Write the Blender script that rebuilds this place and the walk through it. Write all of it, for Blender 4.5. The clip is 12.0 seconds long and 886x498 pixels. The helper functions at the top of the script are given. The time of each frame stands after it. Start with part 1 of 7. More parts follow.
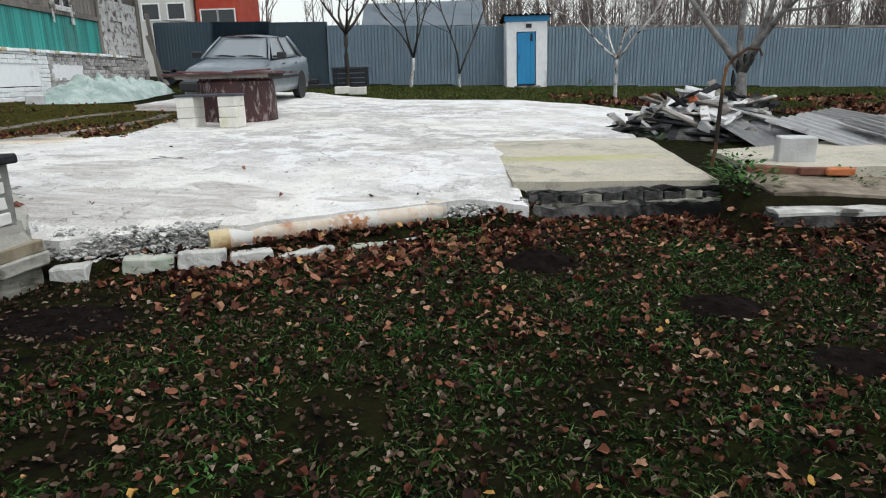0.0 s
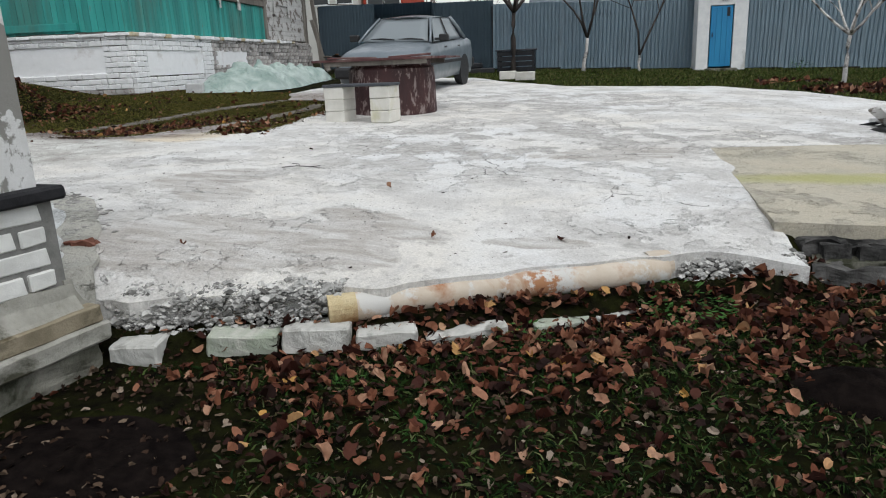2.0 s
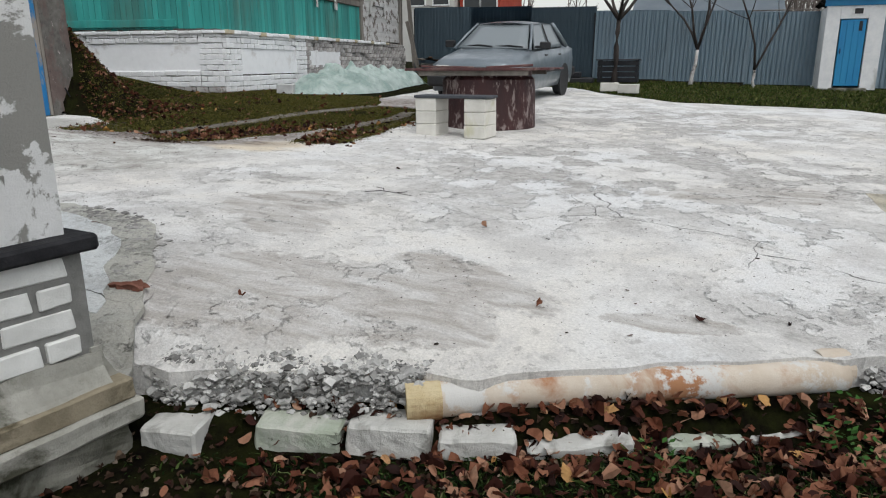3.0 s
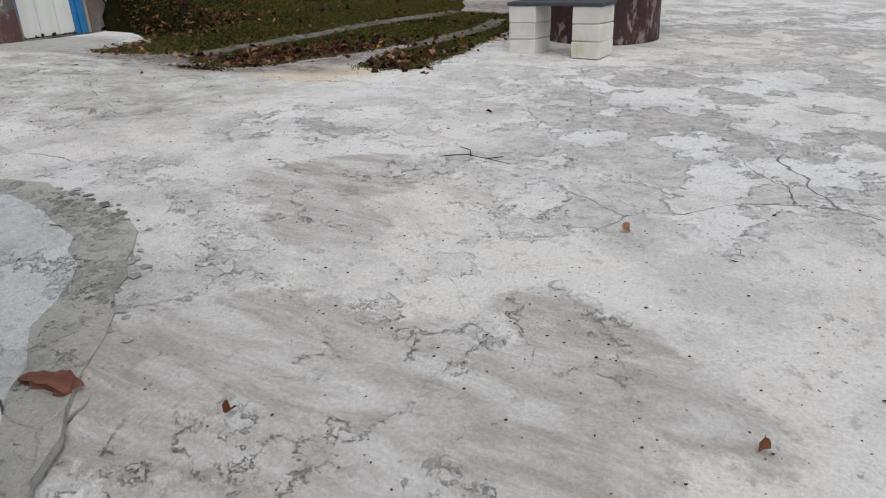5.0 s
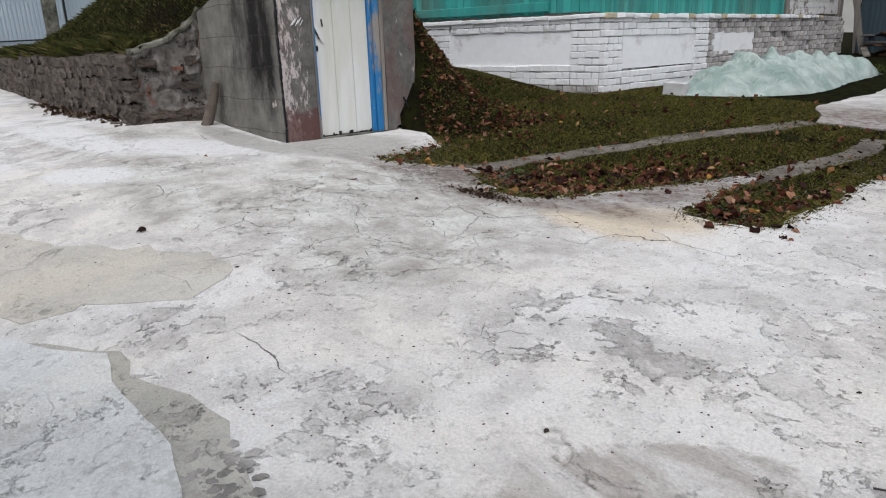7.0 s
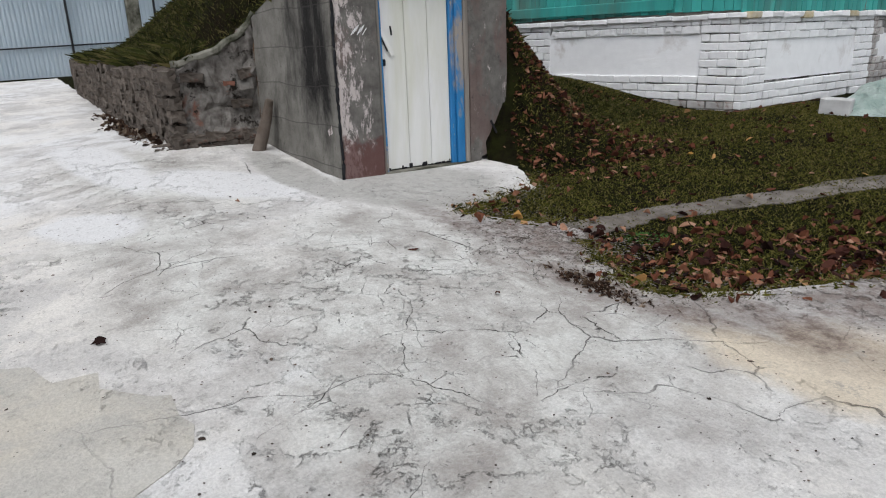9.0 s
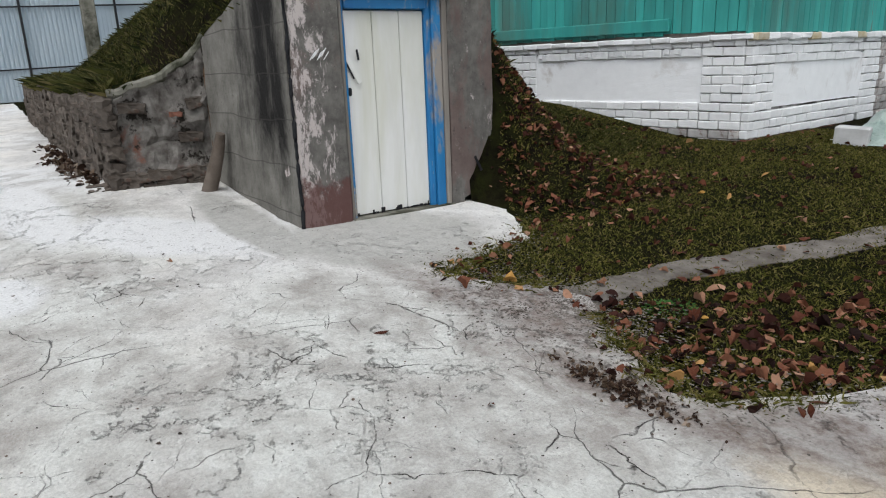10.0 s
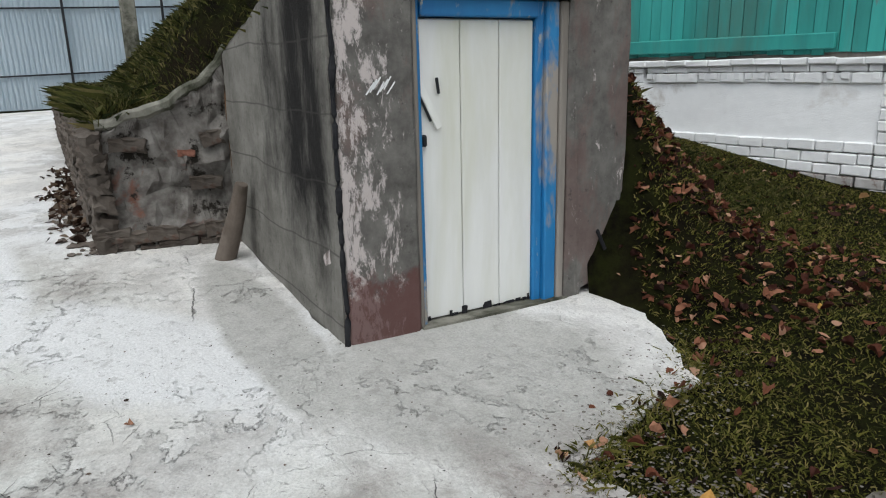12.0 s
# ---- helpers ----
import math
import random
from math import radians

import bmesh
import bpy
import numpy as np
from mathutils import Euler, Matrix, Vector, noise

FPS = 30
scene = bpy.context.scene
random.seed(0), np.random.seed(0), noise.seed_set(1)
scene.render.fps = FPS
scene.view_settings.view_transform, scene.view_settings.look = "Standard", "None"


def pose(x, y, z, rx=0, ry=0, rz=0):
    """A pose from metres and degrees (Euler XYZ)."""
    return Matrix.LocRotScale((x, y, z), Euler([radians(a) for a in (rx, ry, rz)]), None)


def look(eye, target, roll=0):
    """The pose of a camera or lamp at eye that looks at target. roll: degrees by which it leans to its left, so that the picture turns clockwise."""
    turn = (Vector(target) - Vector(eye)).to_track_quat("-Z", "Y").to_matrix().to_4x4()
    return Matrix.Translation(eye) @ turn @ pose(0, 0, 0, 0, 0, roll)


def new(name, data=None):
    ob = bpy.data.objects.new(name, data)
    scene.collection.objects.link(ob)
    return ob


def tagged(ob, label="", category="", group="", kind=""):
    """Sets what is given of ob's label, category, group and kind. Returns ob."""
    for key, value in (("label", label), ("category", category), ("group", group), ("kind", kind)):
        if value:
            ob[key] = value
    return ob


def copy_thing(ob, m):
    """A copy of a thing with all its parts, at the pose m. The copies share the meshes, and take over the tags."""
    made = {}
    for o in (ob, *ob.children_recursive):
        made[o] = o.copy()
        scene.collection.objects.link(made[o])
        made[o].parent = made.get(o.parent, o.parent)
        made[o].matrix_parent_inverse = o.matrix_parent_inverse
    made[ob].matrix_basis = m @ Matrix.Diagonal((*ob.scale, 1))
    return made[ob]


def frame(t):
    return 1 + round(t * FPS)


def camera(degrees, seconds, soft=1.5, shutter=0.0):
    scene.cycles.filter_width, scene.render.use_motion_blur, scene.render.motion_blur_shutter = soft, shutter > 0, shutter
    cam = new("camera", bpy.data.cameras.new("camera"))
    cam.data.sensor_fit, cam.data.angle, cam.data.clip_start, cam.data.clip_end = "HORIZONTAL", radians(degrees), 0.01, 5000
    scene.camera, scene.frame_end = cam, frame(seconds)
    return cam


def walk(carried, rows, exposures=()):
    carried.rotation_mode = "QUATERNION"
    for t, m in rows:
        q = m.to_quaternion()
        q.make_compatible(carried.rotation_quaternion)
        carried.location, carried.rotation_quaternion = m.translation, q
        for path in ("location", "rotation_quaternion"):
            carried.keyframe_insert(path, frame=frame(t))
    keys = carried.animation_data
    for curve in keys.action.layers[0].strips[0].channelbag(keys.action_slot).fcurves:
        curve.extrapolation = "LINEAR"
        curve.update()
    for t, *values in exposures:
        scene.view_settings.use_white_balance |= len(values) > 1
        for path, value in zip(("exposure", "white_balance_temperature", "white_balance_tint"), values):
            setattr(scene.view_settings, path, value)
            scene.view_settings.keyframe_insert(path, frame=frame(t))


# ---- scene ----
cam = camera(65.6, 12.0, soft=1.1)
PATH = [
    (0, (-0.036, -0.033, 1.461), (-0.023, 1.905, 0.965), -1.8),
    (0.5, (0.01, 0.476, 1.457), (-0.027, 2.408, 0.944), -1.5),
    (1, (-0.081, 0.872, 1.505), (-0.283, 2.78, 0.94), -2.0),
    (1.5, (-0.256, 1.338, 1.553), (-0.414, 3.251, 0.992), 0.5),
    (2, (-0.418, 1.823, 1.506), (-0.842, 3.705, 0.978), -2.5),
    (2.5, (-0.529, 2.18, 1.538), (-1.15, 3.981, 0.931), -2.7),
    (3, (-0.729, 2.559, 1.627), (-1.373, 4.381, 1.108), -0.4),
    (3.2, (-0.801, 2.733, 1.645), (-1.482, 4.52, 1.059), -0.2),
    (5, (-1.418, 4.026, 1.703), (-2.246, 5.669, 0.917), -2.1),
    (5.5, (-1.655, 4.481, 1.746), (-2.674, 6.081, 1.111), -2.3),
    (6, (-1.919, 4.735, 1.76), (-3.058, 6.259, 1.144), -1.2),
    (6.5, (-2.249, 5.053, 1.941), (-3.561, 6.42, 1.3), -2.8),
    (7, (-2.571, 5.355, 1.96), (-4.042, 6.581, 1.383), -1.8),
    (8.8, (-3.776, 6.358, 2.089), (-5.376, 7.411, 1.513), -2.6),
    (9, (-3.895, 6.458, 2.103), (-5.519, 7.471, 1.522), -2.1),
    (9.5, (-4.307, 6.714, 2.141), (-5.881, 7.788, 1.532), -1.4),
    (10, (-4.678, 6.996, 2.133), (-6.285, 8.064, 1.605), -2.2),
    (10.5, (-5.079, 7.192, 2.194), (-6.734, 8.158, 1.625), -2.6),
    (11, (-5.457, 7.314, 2.27), (-7.106, 8.317, 1.747), -3.6),
    (11.5, (-5.863, 7.531, 2.243), (-7.533, 8.513, 1.748), -1.0),
    (12, (-6.427, 7.764, 2.29), (-8.11, 8.717, 1.778), -1.3),
]
walk(cam, [(t, look(eye, target, roll)) for t, eye, target, roll in PATH],
     exposures=((0.0, 0.18, 6400, 6), (0.5, 0.34, 6400, 6), (1.0, 0.18, 6420, 6), (1.5, 0.06, 6430, 7), (2.0, -0.07, 6450, 7), (2.5, -0.09, 6460, 7), (3.2, -0.12, 6500, 8), (5.0, -0.3, 6480, 10), (6.0, -0.15, 6450, 11), (7.0, -0.03, 6450, 11), (9.0, -0.02, 6450, 10), (9.5, -0.08, 6450, 10), (10.0, 0.06, 6430, 8), (10.5, 0.05, 6430, 8), (12.0, 0.06, 6400, 6)))

# ---- world and light ----
world = bpy.data.worlds.new("overcast")
scene.world = world
world.use_nodes = True
wn, wl = world.node_tree.nodes, world.node_tree.links
sky = wn.new("ShaderNodeTexSky")
sky.sky_type = "NISHITA"
sky.sun_disc = False
sky.sun_elevation, sky.sun_rotation = radians(64), radians(135)
sky.air_density, sky.dust_density, sky.ozone_density = 1.2, 2.0, 1.0
cloud = wn.new("ShaderNodeHueSaturation")
cloud.inputs["Saturation"].default_value = 0.2
cloud.inputs["Value"].default_value = 1.5
wl.new(sky.outputs[0], cloud.inputs["Color"])
wl.new(cloud.outputs[0], wn["Background"].inputs[0])
wn["Background"].inputs[1].default_value = 0.13
sun = new("sun", bpy.data.lights.new("sun", "SUN"))
sun.data.energy, sun.data.angle, sun.data.color = 0.9, radians(40), (1.0, 0.98, 0.96)
sun.matrix_basis = look((8, -8, 24), (0, 0, 0))

# ---- materials ----


def mat(name, rough=0.8, metal=0.0):
    m = bpy.data.materials.new(name)
    m.use_nodes = True
    b = m.node_tree.nodes["Principled BSDF"]
    b.inputs["Roughness"].default_value, b.inputs["Metallic"].default_value = rough, metal
    b.inputs["Specular IOR Level"].default_value = 0.5 if rough < 0.65 else 0.12
    return m, m.node_tree.nodes, m.node_tree.links, b


def coords(n, l, scale=(1, 1, 1), kind="Object"):
    tc, mp = n.new("ShaderNodeTexCoord"), n.new("ShaderNodeMapping")
    mp.inputs["Scale"].default_value = scale
    l.new(tc.outputs[kind], mp.inputs[0])
    return mp.outputs[0]


def noise_tex(n, l, vec, scale, detail=5.0, rough=0.6, distort=0.0):
    t = n.new("ShaderNodeTexNoise")
    t.inputs["Scale"].default_value, t.inputs["Detail"].default_value = scale, detail
    t.inputs["Roughness"].default_value, t.inputs["Distortion"].default_value = rough, distort
    l.new(vec, t.inputs["Vector"])
    return t.outputs[0]


def ramp(n, l, fac, *stops):
    r = n.new("ShaderNodeValToRGB")
    e = r.color_ramp.elements
    while len(e) < len(stops):
        e.new(0.5)
    for el, (p, c) in zip(e, stops):
        el.position = p
        el.color = (c, c, c, 1) if isinstance(c, (int, float)) else (*c, 1)
    l.new(fac, r.inputs[0])
    return r.outputs[0]


def mix(n, l, fac, a, b, mode="MIX"):
    m = n.new("ShaderNodeMix")
    m.data_type, m.blend_type = "RGBA", mode
    for sock, v in ((m.inputs[0], fac), (m.inputs[6], a), (m.inputs[7], b)):
        if isinstance(v, (int, float)):
            sock.default_value = v
        elif isinstance(v, tuple):
            sock.default_value = (*v, 1)
        else:
            l.new(v, sock)
    return m.outputs[2]


def bump(n, l, b, height, strength=0.3, dist=0.02):
    bp = n.new("ShaderNodeBump")
    bp.inputs["Strength"].default_value, bp.inputs["Distance"].default_value = strength, dist
    l.new(height, bp.inputs["Height"])
    l.new(bp.outputs[0], b.inputs["Normal"])


def rand_value(n):
    return n.new("ShaderNodeObjectInfo").outputs["Random"]


def surface(name, a, b, scale=6.0, rough=0.85, metal=0.0, stain=None, stain_scale=1.3, stain_amt=(0.5, 0.7), grain=60.0, relief=0.25, stretch=(1, 1, 1), vary=0.0, flake=None, flake_scale=9.0, flake_amt=(0.58, 0.62)):
    """Two-scale weathered surface: base mottling, a broad stain, flaked spots and fine relief."""
    m, n, l, p = mat(name, rough, metal)
    v = coords(n, l, stretch)
    col = mix(n, l, ramp(n, l, noise_tex(n, l, v, scale), (0.35, 0.0), (0.65, 1.0)), a, b)
    if stain:
        s = ramp(n, l, noise_tex(n, l, v, stain_scale, 6.0, 0.65, 0.4), (stain_amt[0], 0.0), (stain_amt[1], 1.0))
        col = mix(n, l, s, col, stain)
    if flake:
        f = ramp(n, l, noise_tex(n, l, v, flake_scale, 8.0, 0.7), (flake_amt[0], 0.0), (flake_amt[1], 1.0))
        col = mix(n, l, f, col, flake)
    if vary:
        col = mix(n, l, vary, col, ramp(n, l, rand_value(n), (0.0, 0.15), (1.0, 1.0)), "MULTIPLY")
    l.new(col, p.inputs["Base Color"])
    bump(n, l, p, noise_tex(n, l, v, grain, 8.0, 0.7), relief, 0.01)
    return m


def math_node(n, l, op, a, b=None, clamp=False):
    m = n.new("ShaderNodeMath")
    m.operation, m.use_clamp = op, clamp
    for sock, v in zip(m.inputs, (a, b)):
        if isinstance(v, (int, float)):
            sock.default_value = v
        elif v is not None:
            l.new(v, sock)
    return m.outputs[0]


def zone(n, l, v, spots, rag, soft=0.12, amount=0.35):
    """A ragged-edged area: 1 inside any of the ellipses (x, y, half length, half width, turn in degrees)."""
    best = None
    for x, y, rx, ry, turn in spots:
        mp = n.new("ShaderNodeMapping")
        mp.vector_type = "TEXTURE"
        mp.inputs["Location"].default_value = (x, y, 0)
        mp.inputs["Rotation"].default_value = (0, 0, radians(turn))
        mp.inputs["Scale"].default_value = (rx, ry, 1e4)
        l.new(v, mp.inputs[0])
        ln = n.new("ShaderNodeVectorMath")
        ln.operation = "LENGTH"
        l.new(mp.outputs[0], ln.inputs[0])
        best = ln.outputs["Value"] if best is None else math_node(n, l, "MINIMUM", best, ln.outputs["Value"])
    edge = math_node(n, l, "MULTIPLY_ADD", rag, amount * 4)
    edge.node.inputs[2].default_value = -amount * 2
    d = math_node(n, l, "ADD", best, edge)
    mr = n.new("ShaderNodeMapRange")
    mr.inputs[1].default_value, mr.inputs[2].default_value, mr.inputs[3].default_value, mr.inputs[4].default_value = 1.0 - soft, 1.0 + soft, 1.0, 0.0
    l.new(d, mr.inputs[0])
    return mr.outputs[0]


def crack_lines(n, l, v, scale, width, warp=0.25, warp_scale=2.5):
    tex = n.new("ShaderNodeTexNoise")
    tex.inputs["Scale"].default_value, tex.inputs["Detail"].default_value = warp_scale, 9.0
    l.new(v, tex.inputs["Vector"])
    w = mix(n, l, warp, v, tex.outputs["Color"])
    vo = n.new("ShaderNodeTexVoronoi")
    vo.feature = "DISTANCE_TO_EDGE"
    vo.inputs["Scale"].default_value = scale
    l.new(w, vo.inputs["Vector"])
    wide = ramp(n, l, noise_tex(n, l, v, 4.0, 4.0), (0.35, 0.12), (0.7, 1.0))
    d = math_node(n, l, "DIVIDE", vo.outputs["Distance"], math_node(n, l, "MULTIPLY", wide, width))
    return ramp(n, l, d, (0.35, 1.0), (1.0, 0.0))


# areas of the yard that differ in wear and tone
WORN = ((-2.55, 5.35, 1.15, 0.45, 12), (-1.75, 5.85, 0.55, 0.22, -30), (-3.4, 6.85, 0.36, 0.5, -25), (-3.15, 6.3, 0.3, 0.25, 0), (-0.75, 5.75, 0.34, 0.1, 15), (-0.2, 8.6, 0.8, 0.35, 20))
CRACKED = ((-6.6, 8.2, 1.35, 0.95, 25), (-7.6, 8.4, 1.0, 0.7, 0), (-5.9, 7.6, 0.7, 0.5, 20), (-8.7, 7.2, 0.9, 0.6, 0), (-10.6, 7.5, 1.6, 0.6, 12), (-7.6, 7.2, 0.8, 0.5, 0))
MUDDY = ((-5.6, 14.4, 1.3, 1.2, 0), (-5.6, 9.4, 0.5, 0.25, 0), (-7.3, 9.38, 0.75, 0.4, 0), (-6.55, 9.05, 0.65, 0.22, 12), (-7.75, 9.05, 0.5, 0.12, 5), (-5.45, 10.2, 0.35, 0.8, -12), (-6.0, 9.1, 0.5, 0.14, 20))
SANDED = ((-5.15, 9.35, 0.42, 0.30, 10), (-5.3, 9.05, 0.5, 0.2, 0))
SMOOTH = ((-9.9, 8.0, 0.95, 0.42, 28), (-9.25, 6.85, 0.5, 0.3, 20), (-11.6, 7.2, 1.6, 0.28, 8))
# plain beige-grey concrete, and a darker strip along the wing wall's foot
APRON = ((-8.95, 9.35, 0.75, 0.75, 0), (-9.9, 8.62, 1.2, 0.22, 0))
SCALED = ((-1.3, 9.6, 2.3, 1.9, 20), (1.2, 9.6, 2.2, 1.2, 0), (-1.0, 14.0, 3.0, 2.5, 0), (-4.3, 7.7, 0.6, 0.5, 0))


def yard_material(name, light, mid, dark, cracks=0.5, zones=True):
    """Poured concrete: scaled skin, worn and muddy areas, cracks, pits and grit."""
    m, n, l, p = mat(name, 0.8)
    v = coords(n, l)
    broad = noise_tex(n, l, v, 0.55, 8.0, 0.62, 0.2)
    rag = noise_tex(n, l, v, 2.6, 12.0, 0.72, 0.3)
    fine = noise_tex(n, l, v, 11.0, 10.0, 0.75)
    grit = noise_tex(n, l, v, 75.0, 5.0, 0.7)
    cool, warm = light, tuple(c * k for c, k in zip(light, (0.985, 0.95, 0.895)))
    col = mix(n, l, ramp(n, l, broad, (0.4, 0.0), (0.62, 1.0)), cool, warm)
    col = mix(n, l, ramp(n, l, noise_tex(n, l, v, 1.5, 12.0, 0.74, 0.25), (0.42, 0.8), (0.53, 0.0)), col, mid)
    # thin skin flaked off in crisp-edged islands
    skin = noise_tex(n, l, v, 2.1, 14.0, 0.70, 0.25)
    where = ramp(n, l, noise_tex(n, l, v, 0.8, 5.0, 0.6), (0.44, 0.0), (0.58, 0.7))
    if zones:
        where = mix(n, l, 1.0, where, zone(n, l, v, SCALED, rag, 0.4), "LIGHTEN")
    flaked = math_node(n, l, "MULTIPLY", ramp(n, l, skin, (0.515, 0.0), (0.545, 1.0)), where)
    col = mix(n, l, flaked, col, mix(n, l, ramp(n, l, fine, (0.4, 0.0), (0.6, 1.0)), dark, mid))
    rim = math_node(n, l, "MULTIPLY", ramp(n, l, skin, (0.503, 0.0), (0.512, 0.8), (0.52, 0.0)), math_node(n, l, "MULTIPLY", where, ramp(n, l, fine, (0.44, 0.0), (0.54, 1.0))))
    crack = crack_lines(n, l, v, 0.8, 0.005, 0.2)
    crack = math_node(n, l, "MULTIPLY", crack, ramp(n, l, noise_tex(n, l, v, 0.9, 4.0), (0.52, 0.0), (0.60, cracks)))
    pits = ramp(n, l, noise_tex(n, l, v, 24.0, 6.0, 0.68), (0.615, 0.0), (0.66, 0.7))
    pit_where = ramp(n, l, noise_tex(n, l, v, 1.4, 5.0, 0.65), (0.42, 0.12), (0.62, 1.0))
    if zones:
        worn = zone(n, l, v, WORN, rag, 0.06, 0.4)
        streak = noise_tex(n, l, coords(n, l, (1.0, 3.5, 1.0)), 2.0, 10.0, 0.7, 0.6)
        grey = mix(n, l, ramp(n, l, streak, (0.40, 0.0), (0.62, 1.0)), tuple(c * k for c, k in zip(mid, (0.74, 0.705, 0.67))), tuple(c * k for c, k in zip(light, (0.86, 0.845, 0.825))))
        col = mix(n, l, math_node(n, l, "MULTIPLY", worn, 0.95), col, grey)
        old = zone(n, l, v, CRACKED, rag, 0.35, 0.3)
        aged = mix(n, l, ramp(n, l, rag, (0.38, 0.0), (0.6, 1.0)), tuple(c * k for c, k in zip(mid, (0.64, 0.615, 0.59))), tuple(c * k for c, k in zip(light, (0.88, 0.885, 0.845))))
        col = mix(n, l, math_node(n, l, "MULTIPLY", old, 0.92), col, aged)
        net = math_node(n, l, "MAXIMUM", crack_lines(n, l, v, 1.9, 0.0085, 0.24), math_node(n, l, "MULTIPLY", crack_lines(n, l, v, 4.2, 0.016, 0.16, 4.0), ramp(n, l, rag, (0.46, 0.0), (0.56, 0.8))))
        net = math_node(n, l, "MULTIPLY", net, math_node(n, l, "MULTIPLY", old, ramp(n, l, noise_tex(n, l, v, 3.4, 8.0, 0.65), (0.47, 0.0), (0.55, 1.0))))
        crack = math_node(n, l, "MAXIMUM", crack, net)
        pit_where = mix(n, l, old, pit_where, (0.85, 0.85, 0.85))
        smooth = zone(n, l, v, SMOOTH, rag, 0.15, 0.25)
        col = mix(n, l, smooth, col, mix(n, l, broad, tuple(c * 0.93 for c in light), light))
        crack = math_node(n, l, "MULTIPLY", crack, math_node(n, l, "SUBTRACT", 1.0, smooth))
        apron = zone(n, l, v, APRON, rag, 0.12, 0.2)
        plain = mix(n, l, ramp(n, l, fine, (0.36, 0.0), (0.64, 1.0)), (0.38, 0.372, 0.35), (0.475, 0.468, 0.445))
        col = mix(n, l, math_node(n, l, "MULTIPLY", apron, 0.9), col, plain)
        crack = math_node(n, l, "MULTIPLY", crack, math_node(n, l, "SUBTRACT", 1.0, apron))
        sand = zone(n, l, v, SANDED, rag, 0.3, 0.35)
        col = mix(n, l, math_node(n, l, "MULTIPLY", sand, 0.85), col, (0.66, 0.57, 0.44))
        mud = zone(n, l, v, MUDDY, rag, 0.55, 0.45)
        mud = math_node(n, l, "MULTIPLY", mud, ramp(n, l, fine, (0.33, 0.35), (0.6, 1.0)))
        col = mix(n, l, math_node(n, l, "MULTIPLY", mud, 0.95), col, (0.165, 0.125, 0.108))
    col = mix(n, l, math_node(n, l, "MULTIPLY", pits, pit_where), col, tuple(c * 0.55 for c in dark))
    col = mix(n, l, 0.38, col, mix(n, l, ramp(n, l, grit, (0.38, 0.0), (0.62, 1.0)), (0.66, 0.66, 0.66), (1.2, 1.2, 1.2)), "MULTIPLY")
    dents = ramp(n, l, fine, (0.37, 0.45), (0.44, 0.0))
    col = mix(n, l, dents, col, tuple(c * 0.9 for c in dark))
    lines = math_node(n, l, "MAXIMUM", crack, rim)
    col = mix(n, l, lines, col, (0.045, 0.04, 0.036))
    l.new(col, p.inputs["Base Color"])
    h = mix(n, l, 0.5, fine, mix(n, l, 0.5, rag, grit))
    h = mix(n, l, math_node(n, l, "MULTIPLY", flaked, 0.25), h, (0, 0, 0))
    bump(n, l, p, mix(n, l, lines, h, (0, 0, 0)), 1.0, 0.03)
    return m


CONCRETE = yard_material("yard_concrete", (0.735, 0.735, 0.735), (0.56, 0.545, 0.53), (0.33, 0.315, 0.30), 0.75)
SANDY = yard_material("sandy_concrete", (0.585, 0.57, 0.53), (0.48, 0.465, 0.43), (0.30, 0.28, 0.25), 0.3, False)
ROUGH_CEMENT = yard_material("rough_cement", (0.47, 0.465, 0.43), (0.38, 0.375, 0.345), (0.22, 0.215, 0.195), 0.2, False)
PATH_CONCRETE = yard_material("path_concrete", (0.69, 0.715, 0.725), (0.60, 0.615, 0.62), (0.40, 0.40, 0.39), 0.9, False)
def mossy_streak(m, spots):
    """Yellow-green algae in a long ragged streak."""
    n, l = m.node_tree.nodes, m.node_tree.links
    p = n["Principled BSDF"]
    v = coords(n, l)
    was = p.inputs["Base Color"].links[0].from_socket
    k = zone(n, l, v, spots, noise_tex(n, l, v, 3.0, 10.0, 0.7), 0.5, 0.3)
    l.new(mix(n, l, math_node(n, l, "MULTIPLY", k, 0.6), was, (0.40, 0.40, 0.12)), p.inputs["Base Color"])


OLD_CONCRETE = yard_material("old_concrete", (0.50, 0.465, 0.39), (0.41, 0.385, 0.32), (0.24, 0.22, 0.19), 0.3, False)
mossy_streak(OLD_CONCRETE, ((1.35, 7.6, 0.75, 0.18, 3), (2.1, 7.75, 0.5, 0.10, 0)))
WALL_CONCRETE = surface("wall_concrete", (0.125, 0.118, 0.105), (0.19, 0.178, 0.16), 4.0, 0.9, stain=(0.03, 0.028, 0.026), stain_scale=1.1, stain_amt=(0.53, 0.63), stretch=(1, 1, 0.35), relief=0.5)
PIER_CONCRETE = surface("pier_concrete", (0.12, 0.11, 0.10), (0.20, 0.175, 0.16), 5.0, 0.9, stain=(0.14, 0.065, 0.058), stain_scale=1.7, flake=(0.48, 0.45, 0.43), flake_scale=4.0, flake_amt=(0.57, 0.62), stretch=(1, 1, 0.6), relief=0.9)
FOOT_CONCRETE = surface("footing_concrete", (0.15, 0.147, 0.12), (0.27, 0.26, 0.225), 6.0, 0.95, stain=(0.04, 0.042, 0.028), stain_scale=2.0, stain_amt=(0.46, 0.6), relief=0.9)
DIRTY_BLOCK = surface("dirty_block", (0.46, 0.455, 0.43), (0.58, 0.575, 0.55), 7.0, 0.95, stain=(0.14, 0.135, 0.115), stain_scale=2.6, stain_amt=(0.5, 0.62), relief=0.8)
